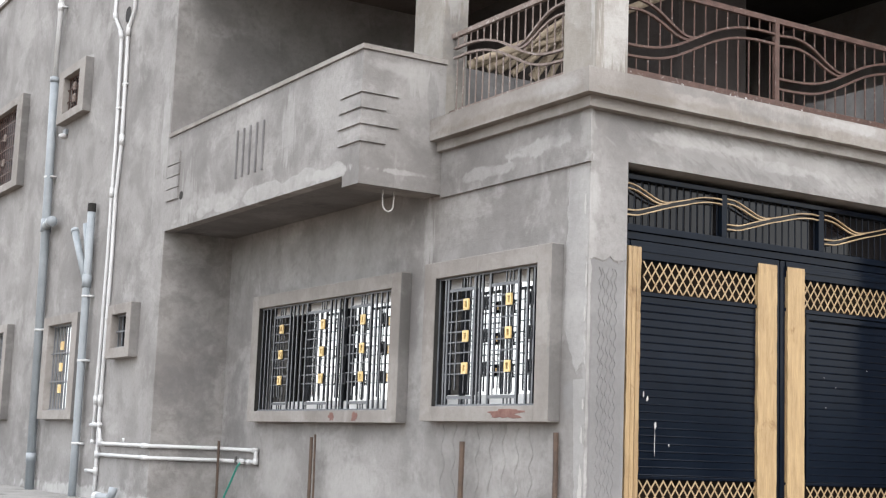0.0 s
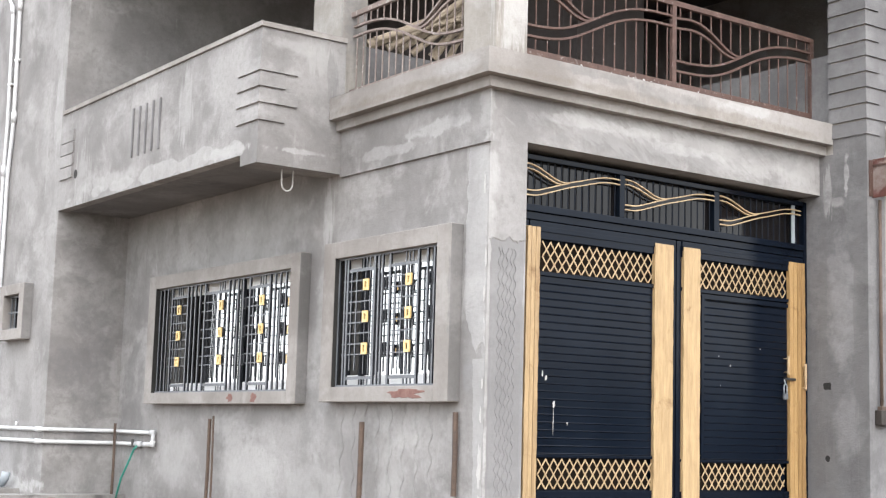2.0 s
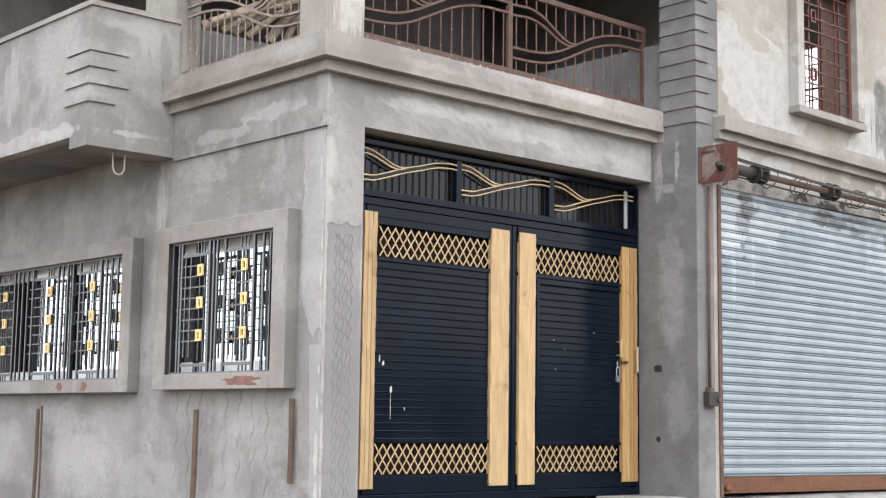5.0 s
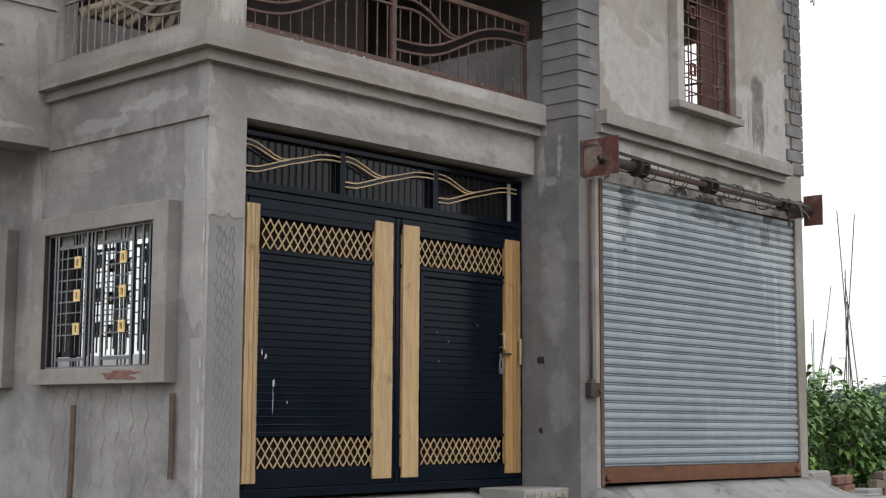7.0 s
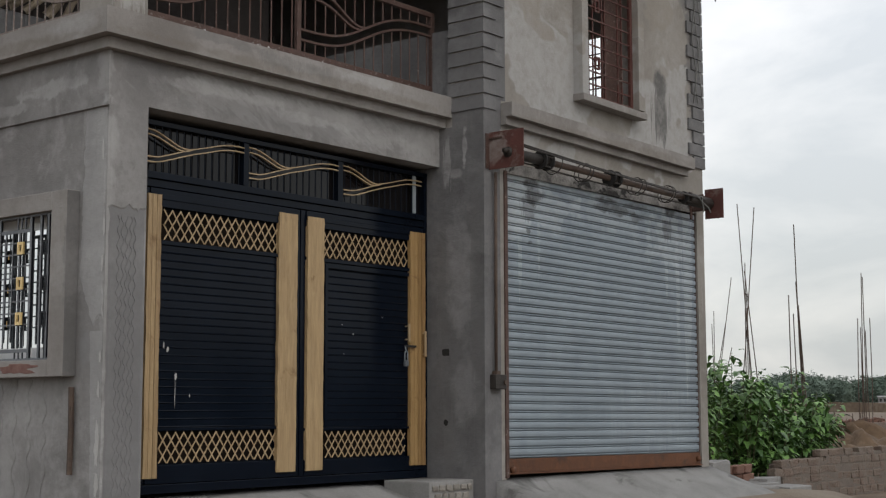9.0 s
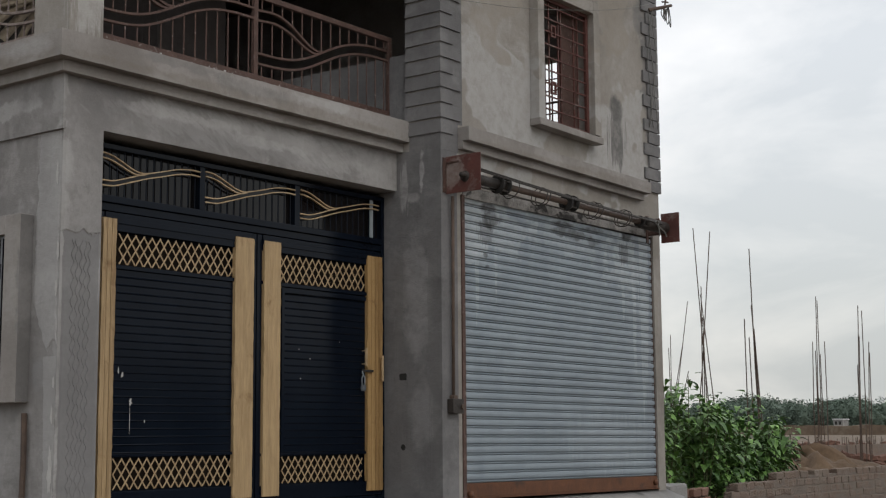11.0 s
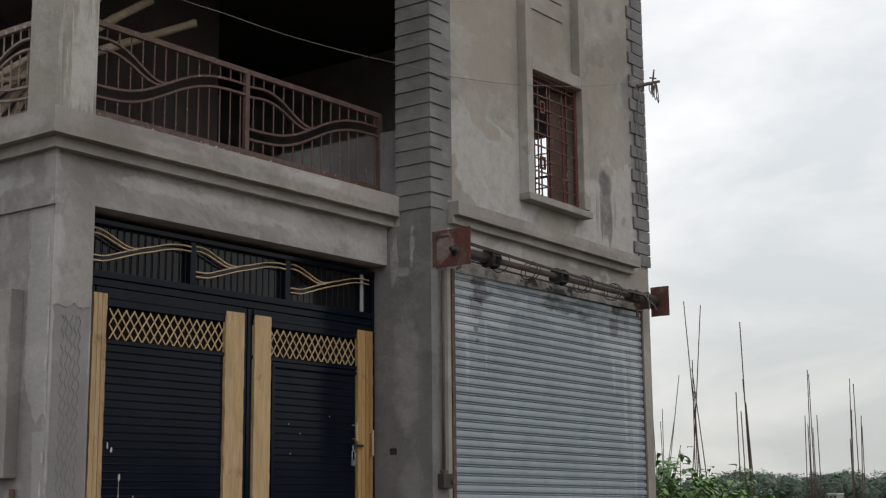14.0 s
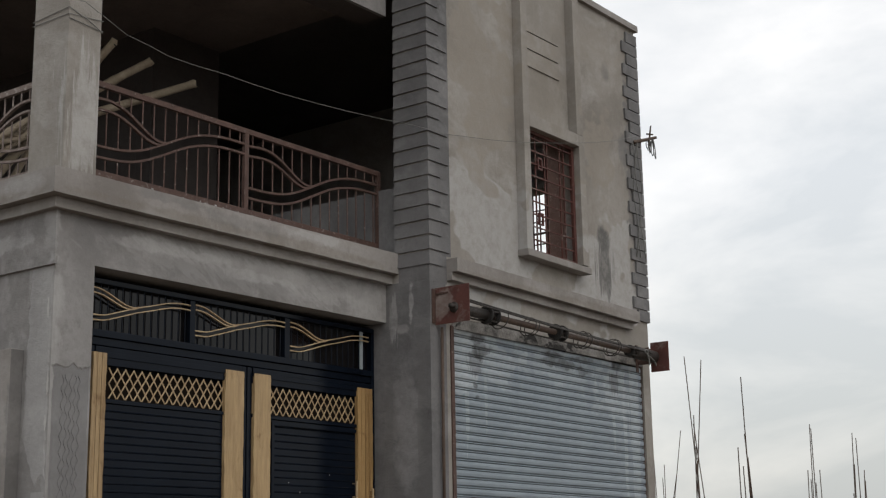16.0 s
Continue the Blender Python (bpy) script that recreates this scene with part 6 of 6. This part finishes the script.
def coat(name, origin, u_axis, n_axis, left, right, low, high, rag, material, seed, thick=0.005, label=""):
    """A thin trowelled coat with ragged edges: 'left', 'right' give the side edges by height, 'rag' the raggedness."""
    bm = bmesh.new()
    o, u, n = Vector(origin), Vector(u_axis), Vector(n_axis)
    rows_c, steps = [], 70
    for k in range(steps + 1):
        z = low + (high - low) * k / steps
        jag = [rag * (noise.noise(Vector((z * 9, seed + e, 0))) + 0.6 * noise.noise(Vector((z * 31, seed + e, 3)))) for e in (0, 7)]
        a, b = left(k / steps) + jag[0], right(k / steps) + jag[1]
        line = []
        for j in range(19):
            v = a + (b - a) * j / 18
            lift = thick * min(1, (steps - k) / 30) if 0 < j < 18 and k > 0 else 0.0
            dz = (0.05 * noise.noise(Vector((v * 14, seed, 5))) + 0.025 * noise.noise(Vector((v * 45, seed, 2)))) * max(0, 1 - k / 12)
            p = o + u * v + n * lift
            line.append(bm.verts.new((p.x, p.y, z + dz)))
        rows_c.append(line)
    for r0, r1 in zip(rows_c, rows_c[1:]):
        for j in range(18):
            bm.faces.new((r0[j], r0[j + 1], r1[j + 1], r1[j]))
    bmesh.ops.recalc_face_normals(bm, faces=bm.faces)
    return part(name, bm, material, wall_w, label)


coat("skim_coat", (-0.001, 0, 0), (0, 1, 0), (-1, 0, 0), lambda f: 0.012, lambda f: 0.13 + 0.14 * min(f * 5, 1) - 0.03 * f, 1.17, 2.595, 0.022, SKIM_COAT, 3, 0.006, "pale smooth plaster skim with a ragged edge")
coat("skim_coat", (-0.001, 0, 0), (0, 1, 0), (-1, 0, 0), lambda f: 0.008, lambda f: 0.09 + 0.05 * f, -0.3, 1.10, 0.014, SKIM_COAT, 8, 0.004, "pale smooth plaster skim with a ragged edge")
coat("combed_coat", (0, -0.001, 0), (1, 0, 0), (0, -1, 0), lambda f: 0.022, lambda f: 0.315, -0.3, 1.98, 0.012, COMBED, 11, 0.003, "grey combed base coat on the corner pillar")
coat("finish_coat", (0, -0.001, 0), (1, 0, 0), (0, -1, 0), lambda f: 0.004, lambda f: 0.327, 1.925, 2.62, 0.006, PLASTER, 5, 0.006, "smooth plaster coat ending above the combed strip")
for z, h, y, w, k in ((0.36, 0.42, 0.035, 0.06, 1), (0.72, 0.16, 0.03, 0.03, 2), (1.55, 0.14, 0.02, 0.035, 3), (2.30, 0.20, 0.04, 0.03, 4), (0.10, 0.2, 0.03, 0.05, 5), (1.80, 0.2, 0.012, 0.03, 6), (0.93, 0.1, 0.02, 0.03, 7)):
    smear("cement_chip", wall_w, (-0.008, y, z), (0, -1, 0), (0, 0, 1), w, h, WHITE_CEMENT, 40 + k, 0.002)
# thin black plates paint the shade of two wiring holes
for z, half_y, half_z, seed in ((1.056, 0.038, 0.028, 2), (0.47, 0.024, 0.026, 6)):
    bm = bmesh.new()
    ring = []
    for k in range(20):
        a = 2 * math.pi * k / 20
        stretch = 1.0 / max(abs(math.cos(a)), abs(math.sin(a))) if half_y > 0.03 else 1.0
        r = stretch * (1 + 0.18 * noise.noise(Vector((math.cos(a) * 2, math.sin(a) * 2, seed))))
        ring.append(bm.verts.new((PIER - 0.0075, -0.065 + half_y * r * math.cos(a), z + half_z * r * math.sin(a))))
    bm.faces.new(ring)
    made = bmesh.ops.extrude_face_region(bm, geom=bm.faces[:])["geom"]
    for v in made:
        if isinstance(v, bmesh.types.BMVert):
            v.co.x += 0.003
    bmesh.ops.recalc_face_normals(bm, faces=bm.faces)
    solid("socket_hole", bm, BLACK, "ragged black plate for the shade of a wiring hole", "hole", "wiring holes")

# ---- cables ----
bm = bmesh.new()
pts = [(-1.60, -0.21, 4.300), (-0.50, -0.20, 4.360), (0.00, -0.20, 4.420), (0.37, -0.20, 4.288), (0.60, -0.20, 4.266), (0.76, -0.20, 4.241), (1.01, -0.20, 4.244), (1.33, -0.20, 4.259), (1.63, -0.20, 4.261), (1.94, -0.20, 4.269), (2.34, -0.20, 4.294), (2.76, -0.20, 4.327), (3.28, -0.20, 4.380), (3.08, -0.50, 4.247), (3.41, -0.52, 4.272), (3.66, -0.50, 4.290), (4.04, -0.50, 4.351), (4.45, -0.52, 4.410), (4.81, -0.59, 4.462), (5.51, -0.59, 4.618), (6.05, -0.59, 4.753), (6.62, -0.53, 4.918), (7.07, -0.55, 5.074)]
tube(bm, pts, 0.0026, 6)
solid("service_cable", bm, CABLE_PALE, "thin grey service cable slung across the front", "cable", smooth=True)
bm = bmesh.new()
wrap = []
for k in range(2):
    z = 4.37 + 0.03 * k
    wrap += [(0.033, 0.013, z), (0.332, 0.013, z + (0.03 if k % 2 else -0.02)), (0.332, 0.417, z), (0.033, 0.417, z + 0.03)]
wrap += [(0.033, 0.013, 4.45), (0.20, 0.012, 4.40), (0.332, 0.013, 4.34)]
tube(bm, wrap, 0.0032, 6)
solid("cable_wrap", bm, CABLE_PALE, "grey cable wound round the corner column", "cable")
ins = thing("cable_bracket", "forked wooden cable arm with hanging wire loops", "cable bracket", at=(7.27, -0.5, 5.0))
bm = bmesh.new()
tube(bm, [(7.10, SHOP - 0.02, 5.02), (7.42, -0.60, 5.13)], [0.022, 0.015], 8)
tube(bm, [(7.32, -0.56, 5.02), (7.35, -0.58, 5.25)], [0.012, 0.008], 8)
tube(bm, [(7.27, -0.57, 5.14), (7.40, -0.57, 5.165)], 0.009, 8)
part("arm", bm, ROD, ins)
for k in range(5):
    bm = bmesh.new()
    tube(bm, [(7.31 + 0.03 * math.sin(a + k), -0.55 - 0.04 * k * 0.5, 4.98 - 0.13 * (1 - math.cos(a)) * (0.6 + 0.2 * k) * 0.6 + 0.1) for a in [2 * math.pi * j / 16 for j in range(17)]], 0.005, 5, False)
    part("wire_loop", bm, CABLE_PALE if k % 2 else CABLE, ins, smooth=True)
for k in range(3):
    bm = bmesh.new()
    tube(bm, [(7.06 + 0.05 * k + 0.035 * math.sin(j * 1.3 + 2 * k), SHOP - 0.035 - 0.006 * k, 5.02 - 0.16 * j) for j in range(9)], 0.005, 5)
    solid("drop_cable", bm, CABLE_PALE, "loose tangled cable hanging down the corner blocks", "cable", "hanging cables", smooth=True)

# ---- step beside the gate ----
step = tagged(new("gate_step", mesh_of("gate_step", box(bmesh.new(), 2.90, PIER - 0.008, -0.36, 0.118, -0.6, 0.010, 0.012), CONCRETE)), "low mortared brick step beside the gate", "step", kind="structure")
rnd = random.Random(41)
for r in range(4):
    x = 2.93 + 0.03 * (r % 2)
    while x < PIER - 0.07:
        w, h = rnd.uniform(0.05, 0.085), rnd.uniform(0.042, 0.056)
        bm = box(bmesh.new(), -w / 2, w / 2, -0.014, 0.01, -h / 2, h / 2, 0.010)
        for v in bm.verts:
            v.co += Vector((noise.noise(v.co * 30 + Vector((x, r, 0))), 0, noise.noise(v.co * 30 + Vector((0, r, x))))) * 0.010
        ob = part("stone", bm, STONE, step)
        ob.matrix_basis = pose(x + w / 2, -0.362, -0.045 - 0.066 * r, 0, rnd.uniform(-8, 8), 0)
        x += w + rnd.uniform(0.012, 0.022)

# ---- right side: rubble, brick wall, plants, starter bars ----
def block_at(name, label, category, c, size, rz, material, group="", tilt=0.0):
    bm = bmesh.new()
    box(bm, -size[0] / 2, size[0] / 2, -size[1] / 2, size[1] / 2, 0, size[2], min(size) * 0.12)
    for v in bm.verts:
        v.co += Vector((noise.noise(v.co * 9 + Vector(c)), noise.noise(v.co * 9 + Vector((3, 1, c[0]))), noise.noise(v.co * 9 + Vector((c[1], 7, 2))))) * 0.018
    ob = solid(name, bm, material, label, category, group)
    ob.matrix_basis = pose(c[0], c[1], c[2], tilt, 0, rz)
    return ob


for c, s, rz, tl in (((7.78, -0.12, -0.28), (0.55, 0.42, 0.30), 8, 0), ((8.45, -0.28, -0.33), (0.75, 0.36, 0.10), -6, 2), ((8.95, -0.18, -0.34), (0.62, 0.34, 0.14), 12, -2), ((8.75, -0.62, -0.36), (0.6, 0.3, 0.10), 3, 1), ((8.05, -0.55, -0.36), (0.5, 0.3, 0.12), -15, 0)):
    block_at("concrete_block", "broken grey concrete block lying on the ground", "concrete block", c, s, rz, CONCRETE, "rubble beside the shop", tl)
for k in range(6):
    block_at("loose_brick", "loose red clay brick stacked beside the shop", "brick", (8.15 + 0.24 * (k % 3) + 0.05 * (k // 3), -0.16 + 0.03 * (k % 2), -0.24 + 0.10 * (k // 3)), (0.23, 0.11, 0.095), 4 * k - 8, BRICK_RED, "stacked bricks")

wall_b = thing("brick_wall", "low unfinished wall of pale dusty bricks", "brick wall", at=(12.5, 0.1, -0.45))
part("mortar_core", boxes((9.95, 17.0, 0.018, 0.19, -0.95, -0.085), (11.2, 17.0, 0.019, 0.189, -0.084, 0.0)), MORTAR, wall_b)
BRICK_MESHES = []
for k in range(6):
    bm = box(bmesh.new(), -0.118, 0.118, -0.006, 0.11, -0.047, 0.047, 0.016)
    for v in bm.verts:
        v.co += Vector((noise.noise(v.co * 13 + Vector((k, 0, 0))), noise.noise(v.co * 11 + Vector((0, k, 3))) * 0.8, noise.noise(v.co * 13 + Vector((5, 0, k))))) * 0.014
    BRICK_MESHES.append(mesh_of("brick", bm, BRICK))
rnd = random.Random(4)
for r in range(8):
    z = 0.015 - 0.1 * r
    x = (11.15 if r == 0 else 9.98 - 0.06 * (r % 3)) + (0.12 if r % 2 else 0)
    while x < 16.9:
        if r == 0 and rnd.random() < 0.15:
            x += 0.245
            continue
        share("brick", BRICK_MESHES[rnd.randrange(6)], pose(x, 0.02 + rnd.uniform(-0.010, 0.006), z + rnd.uniform(-0.004, 0.004), rnd.uniform(-2, 2), rnd.uniform(-2.2, 2.2), rnd.uniform(-2.5, 2.5)), wall_b)
        x += 0.243 + rnd.uniform(-0.006, 0.012)

def leaf_into(bm, base, way, size, droop, rnd):
    way = way.normalized()
    side = way.cross(Vector((0, 0, 1)))
    side = side.normalized() if side.length > 0.05 else Vector((1, 0, 0))
    up = side.cross(way)
    w = size * 0.33
    rowsl = []
    for s, ww in ((0.0, 0.06), (0.3, 1.0), (0.65, 0.8), (1.0, 0.02)):
        p = base + way * (size * s) - Vector((0, 0, 1)) * (droop * size * s * s)
        rowsl.append((bm.verts.new(p - side * w * ww + up * 0.10 * size * ww), bm.verts.new(p), bm.verts.new(p + side * w * ww + up * 0.10 * size * ww)))
    for a, b in zip(rowsl, rowsl[1:]):
        bm.faces.new((a[0], a[1], b[1], b[0]))
        bm.faces.new((a[1], a[2], b[2], b[1]))


rnd = random.Random(11)
PLANTS = []
for i in range(34):
    y = rnd.uniform(0.45, 2.6)
    s = rnd.random() ** 0.9
    x = 8.75 + 1.86 * (y - 0.5) + s * (3.5 + 0.3 * (y - 0.5))
    tall = 1.02 - 0.38 * s + rnd.uniform(-0.42, 0.16)
    PLANTS.append((x, y, max(tall, 0.35)))
PLANTS += [(10.55, 1.0, 1.28), (12.1, 1.1, 1.05), (13.0, 0.9, 0.75), (9.3, 0.7, 1.05)]
for x, y, tall in PLANTS:
    zg = ground_height(x, y) - 0.02
    plant = thing("leafy_shrub", "tall leafy green weed shrub with drooping leaves", "shrub", "shrubs beside the shop", at=(x, y, zg))
    sb, lb = bmesh.new(), bmesh.new()
    for stem in range(3):
        lean = Vector((rnd.uniform(-0.28, 0.28), rnd.uniform(-0.28, 0.28), 0))
        top = tall - zg - rnd.uniform(0, 0.35) * (stem > 0)
        pts = [Vector((x, y, zg)) + lean * (k / 6) ** 1.4 + Vector((0, 0, top * k / 6)) for k in range(7)]
        tube(sb, pts, [0.013 - 0.0016 * k for k in range(7)], 5)
        for k in range(54):
            f = 0.22 + 0.78 * rnd.random() ** 0.7
            i0 = min(int(f * 6), 5)
            p = pts[i0].lerp(pts[i0 + 1], f * 6 - i0)
            a = rnd.uniform(0, 2 * math.pi)
            out = Vector((math.cos(a), math.sin(a), rnd.uniform(0.0, 0.7)))
            reach = rnd.uniform(0.02, 0.24) * (1.15 - 0.6 * f)
            leaf_into(lb, p + out * reach, out, rnd.uniform(0.075, 0.165), rnd.uniform(0.3, 1.1), rnd)
    part("stem", sb, STEM, plant, smooth=True)
    part("foliage", lb, LEAF, plant, smooth=True)

BARS = (
    ("thin leaning starter bars behind the shrubs", 15.9, 0.007, ((4.12, 4.28, 2.99), (4.10, 4.11, 2.01), (4.05, 4.06, 2.23), (4.28, 3.72, 2.79), (4.31, 3.84, 2.02), (4.34, 3.74, 1.6))),
    ("tall rusty column starter bars spreading from one column", 15.9, 0.009, ((3.25, 3.57, 4.05), (3.72, 3.26, 3.96), (3.47, 3.45, 3.03), (3.16, 3.47, 2.89), (3.33, 3.44, 2.5), (3.50, 3.44, 2.41))),
    ("tall rusty column starter bars rising from the plot", 16.3, 0.010, ((2.61, 2.73, 3.66), (2.62, 2.73, 2.69), (2.81, 2.86, 2.47), (2.77, 2.79, 2.15), (2.50, 2.69, 2.29))),
    ("rusty column starter bars at the far plot", 23.0, 0.010, ((4.37, 4.34, 3.43), (4.36, 4.32, 3.34), (4.48, 4.45, 2.46), (4.44, 4.40, 2.27), (4.24, 4.29, 2.19), (4.22, 4.19, 2.46))),
    ("rusty column starter bars at the far plot", 23.0, 0.010, ((3.49, 3.42, 3.18), (3.39, 3.35, 3.07), (3.46, 3.42, 2.53), (3.53, 3.49, 1.93), (3.30, 3.22, 2.40), (3.29, 3.22, 2.18))))
for label, bx, r, rows_b in BARS:
    group = thing("starter_bars", label, "rebar", "column starter bars", at=(bx, rows_b[0][0], -0.5))
    for k, (foot, tip, top) in enumerate(rows_b):
        x = bx + 0.012 * (k % 2)
        bow = 0.02 * (-1) ** k
        bm = tube(bmesh.new(), [(x, foot, -0.5), (x, (foot + tip) / 2 + bow, (top - 0.5) / 2), (x, tip, top)], [r, r, r * 0.9], 6)
        part("bar", bm, ROD, group)

# soil heap, far low wall, far woods
bm = bmesh.new()
n_u, n_v = 80, 20
rings = []
for j in range(n_v + 1):
    f = j / n_v
    rings.append([bm.verts.new((19.6 + 3.6 * (1 - f) * math.cos(2 * math.pi * i / n_u) * (1 + 0.15 * noise.noise(Vector((math.cos(2 * math.pi * i / n_u) * 3, f, math.sin(2 * math.pi * i / n_u) * 3)))), 3.4 + 2.2 * (1 - f) * math.sin(2 * math.pi * i / n_u), -0.6 + 0.72 * (1 - (1 - f) ** 1.7) + 0.30 * noise.noise(Vector((math.cos(2 * math.pi * i / n_u) * 4, math.sin(2 * math.pi * i / n_u) * 3, f * 4))) + 0.10 * noise.noise(Vector((i * 1.7, f * 11, 3))))) for i in range(n_u)])
for a, b in zip(rings, rings[1:]):
    for i in range(n_u):
        bm.faces.new((a[i], a[(i + 1) % n_u], b[(i + 1) % n_u], b[i]))
solid("soil_heap", bm, MOUND, "heap of loose orange-brown soil", "soil heap", smooth=True)
tagged(new("far_brick_wall", mesh_of("far_brick_wall", boxes((24.0, 44.0, 9.0, 9.23, -0.5, 0.12)), BRICK)), "low brown brick boundary wall across the field", "brick wall")
bank_bm = boxes((225, 236, 20.0, 170.0, -0.60, 1.25))
bmesh.ops.subdivide_edges(bank_bm, edges=[e for e in bank_bm.edges if e.calc_length() > 50], cuts=60)
for v in bank_bm.verts:
    if v.co.z > 0:
        v.co.z += 0.35 * noise.noise(v.co * 0.21)
solid("field_bank", bank_bm, EARTH, "low bare earth bank across the far fields", "bank", kind="structure")

rnd = random.Random(23)
kb = bmesh.new()
probe = bmesh.new()
bmesh.ops.create_icosphere(probe, subdivisions=2, radius=1.0)
BALL = [v.co.copy() for v in probe.verts]
FACES = [[v.index for v in f.verts] for f in probe.faces]
probe.free()
wood_v, wood_f = [], []
# trees fanned from the camera's place, heights scaled with distance to fit its view
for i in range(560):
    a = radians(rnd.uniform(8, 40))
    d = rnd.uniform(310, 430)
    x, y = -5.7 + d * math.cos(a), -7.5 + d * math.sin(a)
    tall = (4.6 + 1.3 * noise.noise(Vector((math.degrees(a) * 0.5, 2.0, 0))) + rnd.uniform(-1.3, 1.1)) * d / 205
    wide = tall * rnd.uniform(0.34, 0.55)
    tube(kb, [(x, y, -0.5), (x, y, tall * 0.6)], [0.25, 0.1], 5)
    first = len(wood_v)
    for p in BALL:
        f = 0.70 + 0.35 * noise.noise(p * 1.9 + Vector((i, 0, 0))) + 0.16 * noise.noise(p * 6.0 + Vector((i, 5, 0)))
        wood_v.append((x + p.x * wide * f * 0.8, y + p.y * wide * f * 0.8, tall * 0.42 + p.z * tall * 0.44 * f))
    wood_f += [[first + j for j in face] for face in FACES]
    for k in range(950):
        u = Vector((rnd.gauss(0, 1), rnd.gauss(0, 1), rnd.gauss(0, 1))).normalized()
        f = 0.70 + 0.35 * noise.noise(u * 1.9 + Vector((i, 0, 0))) + 0.16 * noise.noise(u * 6.0 + Vector((i, 5, 0))) + 0.07 * rnd.random() ** 2
        c = Vector((x + u.x * wide * f, y + u.y * wide * f, tall * 0.44 + u.z * tall * 0.52 * f))
        s = rnd.uniform(0.2, 0.5)
        first = len(wood_v)
        for j in range(3):
            wood_v.append((c.x + rnd.uniform(-s, s), c.y + rnd.uniform(-s, s), c.z + rnd.uniform(-s, s) * 0.7))
        wood_f.append([first, first + 1, first + 2])
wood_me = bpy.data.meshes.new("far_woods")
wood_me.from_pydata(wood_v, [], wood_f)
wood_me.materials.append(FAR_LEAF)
tagged(new("far_woods", wood_me), "line of distant green trees with haze put into their colour", "trees", kind="stuff")
# added unseen trees that set what the gate reflects, fanned from the camera's place
ob_, ok_ = bmesh.new(), bmesh.new()
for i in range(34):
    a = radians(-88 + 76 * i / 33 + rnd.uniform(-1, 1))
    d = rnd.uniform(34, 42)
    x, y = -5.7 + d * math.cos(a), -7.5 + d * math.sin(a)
    tall = rnd.uniform(2.6, 4.2)
    tube(ok_, [(x, y, -1.2), (x, y, tall * 0.6)], [0.25, 0.1], 6)
    for k in range(260):
        u = Vector((rnd.gauss(0, 1), rnd.gauss(0, 1), rnd.gauss(0, 1))).normalized() * rnd.random() ** 0.4
        p = Vector((x + u.x * 2.2, y + u.y * 2.2, tall * 0.45 - 0.4 + u.z * tall * 0.5))
        q = [Vector((rnd.uniform(-1, 1), rnd.uniform(-1, 1), rnd.uniform(-1, 1))) * rnd.uniform(0.3, 0.8) for _ in range(3)]
        ob_.faces.new([ob_.verts.new(p + v) for v in q])
solid("roadside_woods", ob_, FAR_LEAF, "row of added unseen green trees for the gate to reflect", "trees", kind="stuff")
solid("roadside_trunks", ok_, STEM, "trunks of the added unseen trees", "trees", kind="stuff")
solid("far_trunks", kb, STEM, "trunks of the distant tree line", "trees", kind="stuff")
house = thing("far_house", "small pale house among the distant trees", "house", at=(255.0, 96.6, -0.4))
HX, HY = 255.0, 96.6
part("wall", boxes((HX, HX + 3.0, HY - 0.9, HY + 0.9, -0.4, 2.4)), CONCRETE, house)
part("roof", boxes((HX - 0.2, HX + 3.2, HY - 1.05, HY + 1.05, 2.4, 2.62)), PIPE_WHITE, house)
for k in range(2):
    part("window", boxes((HX - 0.05, HX, HY - 0.6 + 0.8 * k, HY - 0.2 + 0.8 * k, 1.5, 2.1)), BLACK, house)

# loose rubble, brick heaps and rod stubs on the plot behind the brick wall
rnd = random.Random(31)
rub_v, rub_f = [], []
CUBE = [(-1, -1, -1), (1, -1, -1), (1, 1, -1), (-1, 1, -1), (-1, -1, 1), (1, -1, 1), (1, 1, 1), (-1, 1, 1)]
SIDES = [(0, 3, 2, 1), (4, 5, 6, 7), (0, 1, 5, 4), (1, 2, 6, 5), (2, 3, 7, 6), (3, 0, 4, 7)]
for k in range(1600):
    row = rnd.randrange(5)
    x = 36.0 + 9.0 * row + rnd.gauss(0, 1.2)
    y = 9.4 + (x - 36.8) * 0.39 + rnd.uniform(-1, 1) * (2.2 + (x - 36) * 0.09)
    heap = max(0.0, 0.5 * noise.noise(Vector((x * 0.3, y * 0.6, 3.0))) + 0.25)
    m = pose(x, y, -0.52 + heap * rnd.random(), rnd.uniform(-25, 25), rnd.uniform(-25, 25), rnd.uniform(0, 180))
    s = rnd.uniform(0.7, 1.6)
    first = len(rub_v)
    for c in CUBE:
        p = m @ Vector((c[0] * 0.115 * s, c[1] * 0.055 * s, c[2] * 0.04 * s))
        rub_v.append((p.x, p.y, p.z))
    rub_f += [[first + j for j in f] for f in SIDES]
rub_me = bpy.data.meshes.new("rubble")
rub_me.from_pydata(rub_v, [], rub_f)
rub_me.materials.append(BRICK_RED)
tagged(new("rubble", rub_me), "loose broken bricks strewn over the plot", "rubble", kind="stuff")
stub_bm = bmesh.new()
for k in range(70):
    x = 36.0 + 6.0 * rnd.randrange(5) + rnd.uniform(-0.2, 0.2)
    y = 9.4 + (x - 36.8) * 0.39 + rnd.uniform(-3.0, 3.0)
    tube(stub_bm, [(x, y, -0.6), (x + rnd.uniform(-0.03, 0.03), y + rnd.uniform(-0.03, 0.03), rnd.uniform(0.0, 0.45))], 0.014, 5)
solid("rod_stubs", stub_bm, ROD, "short rusty rod stubs standing on the plot", "rebar", kind="stuff")
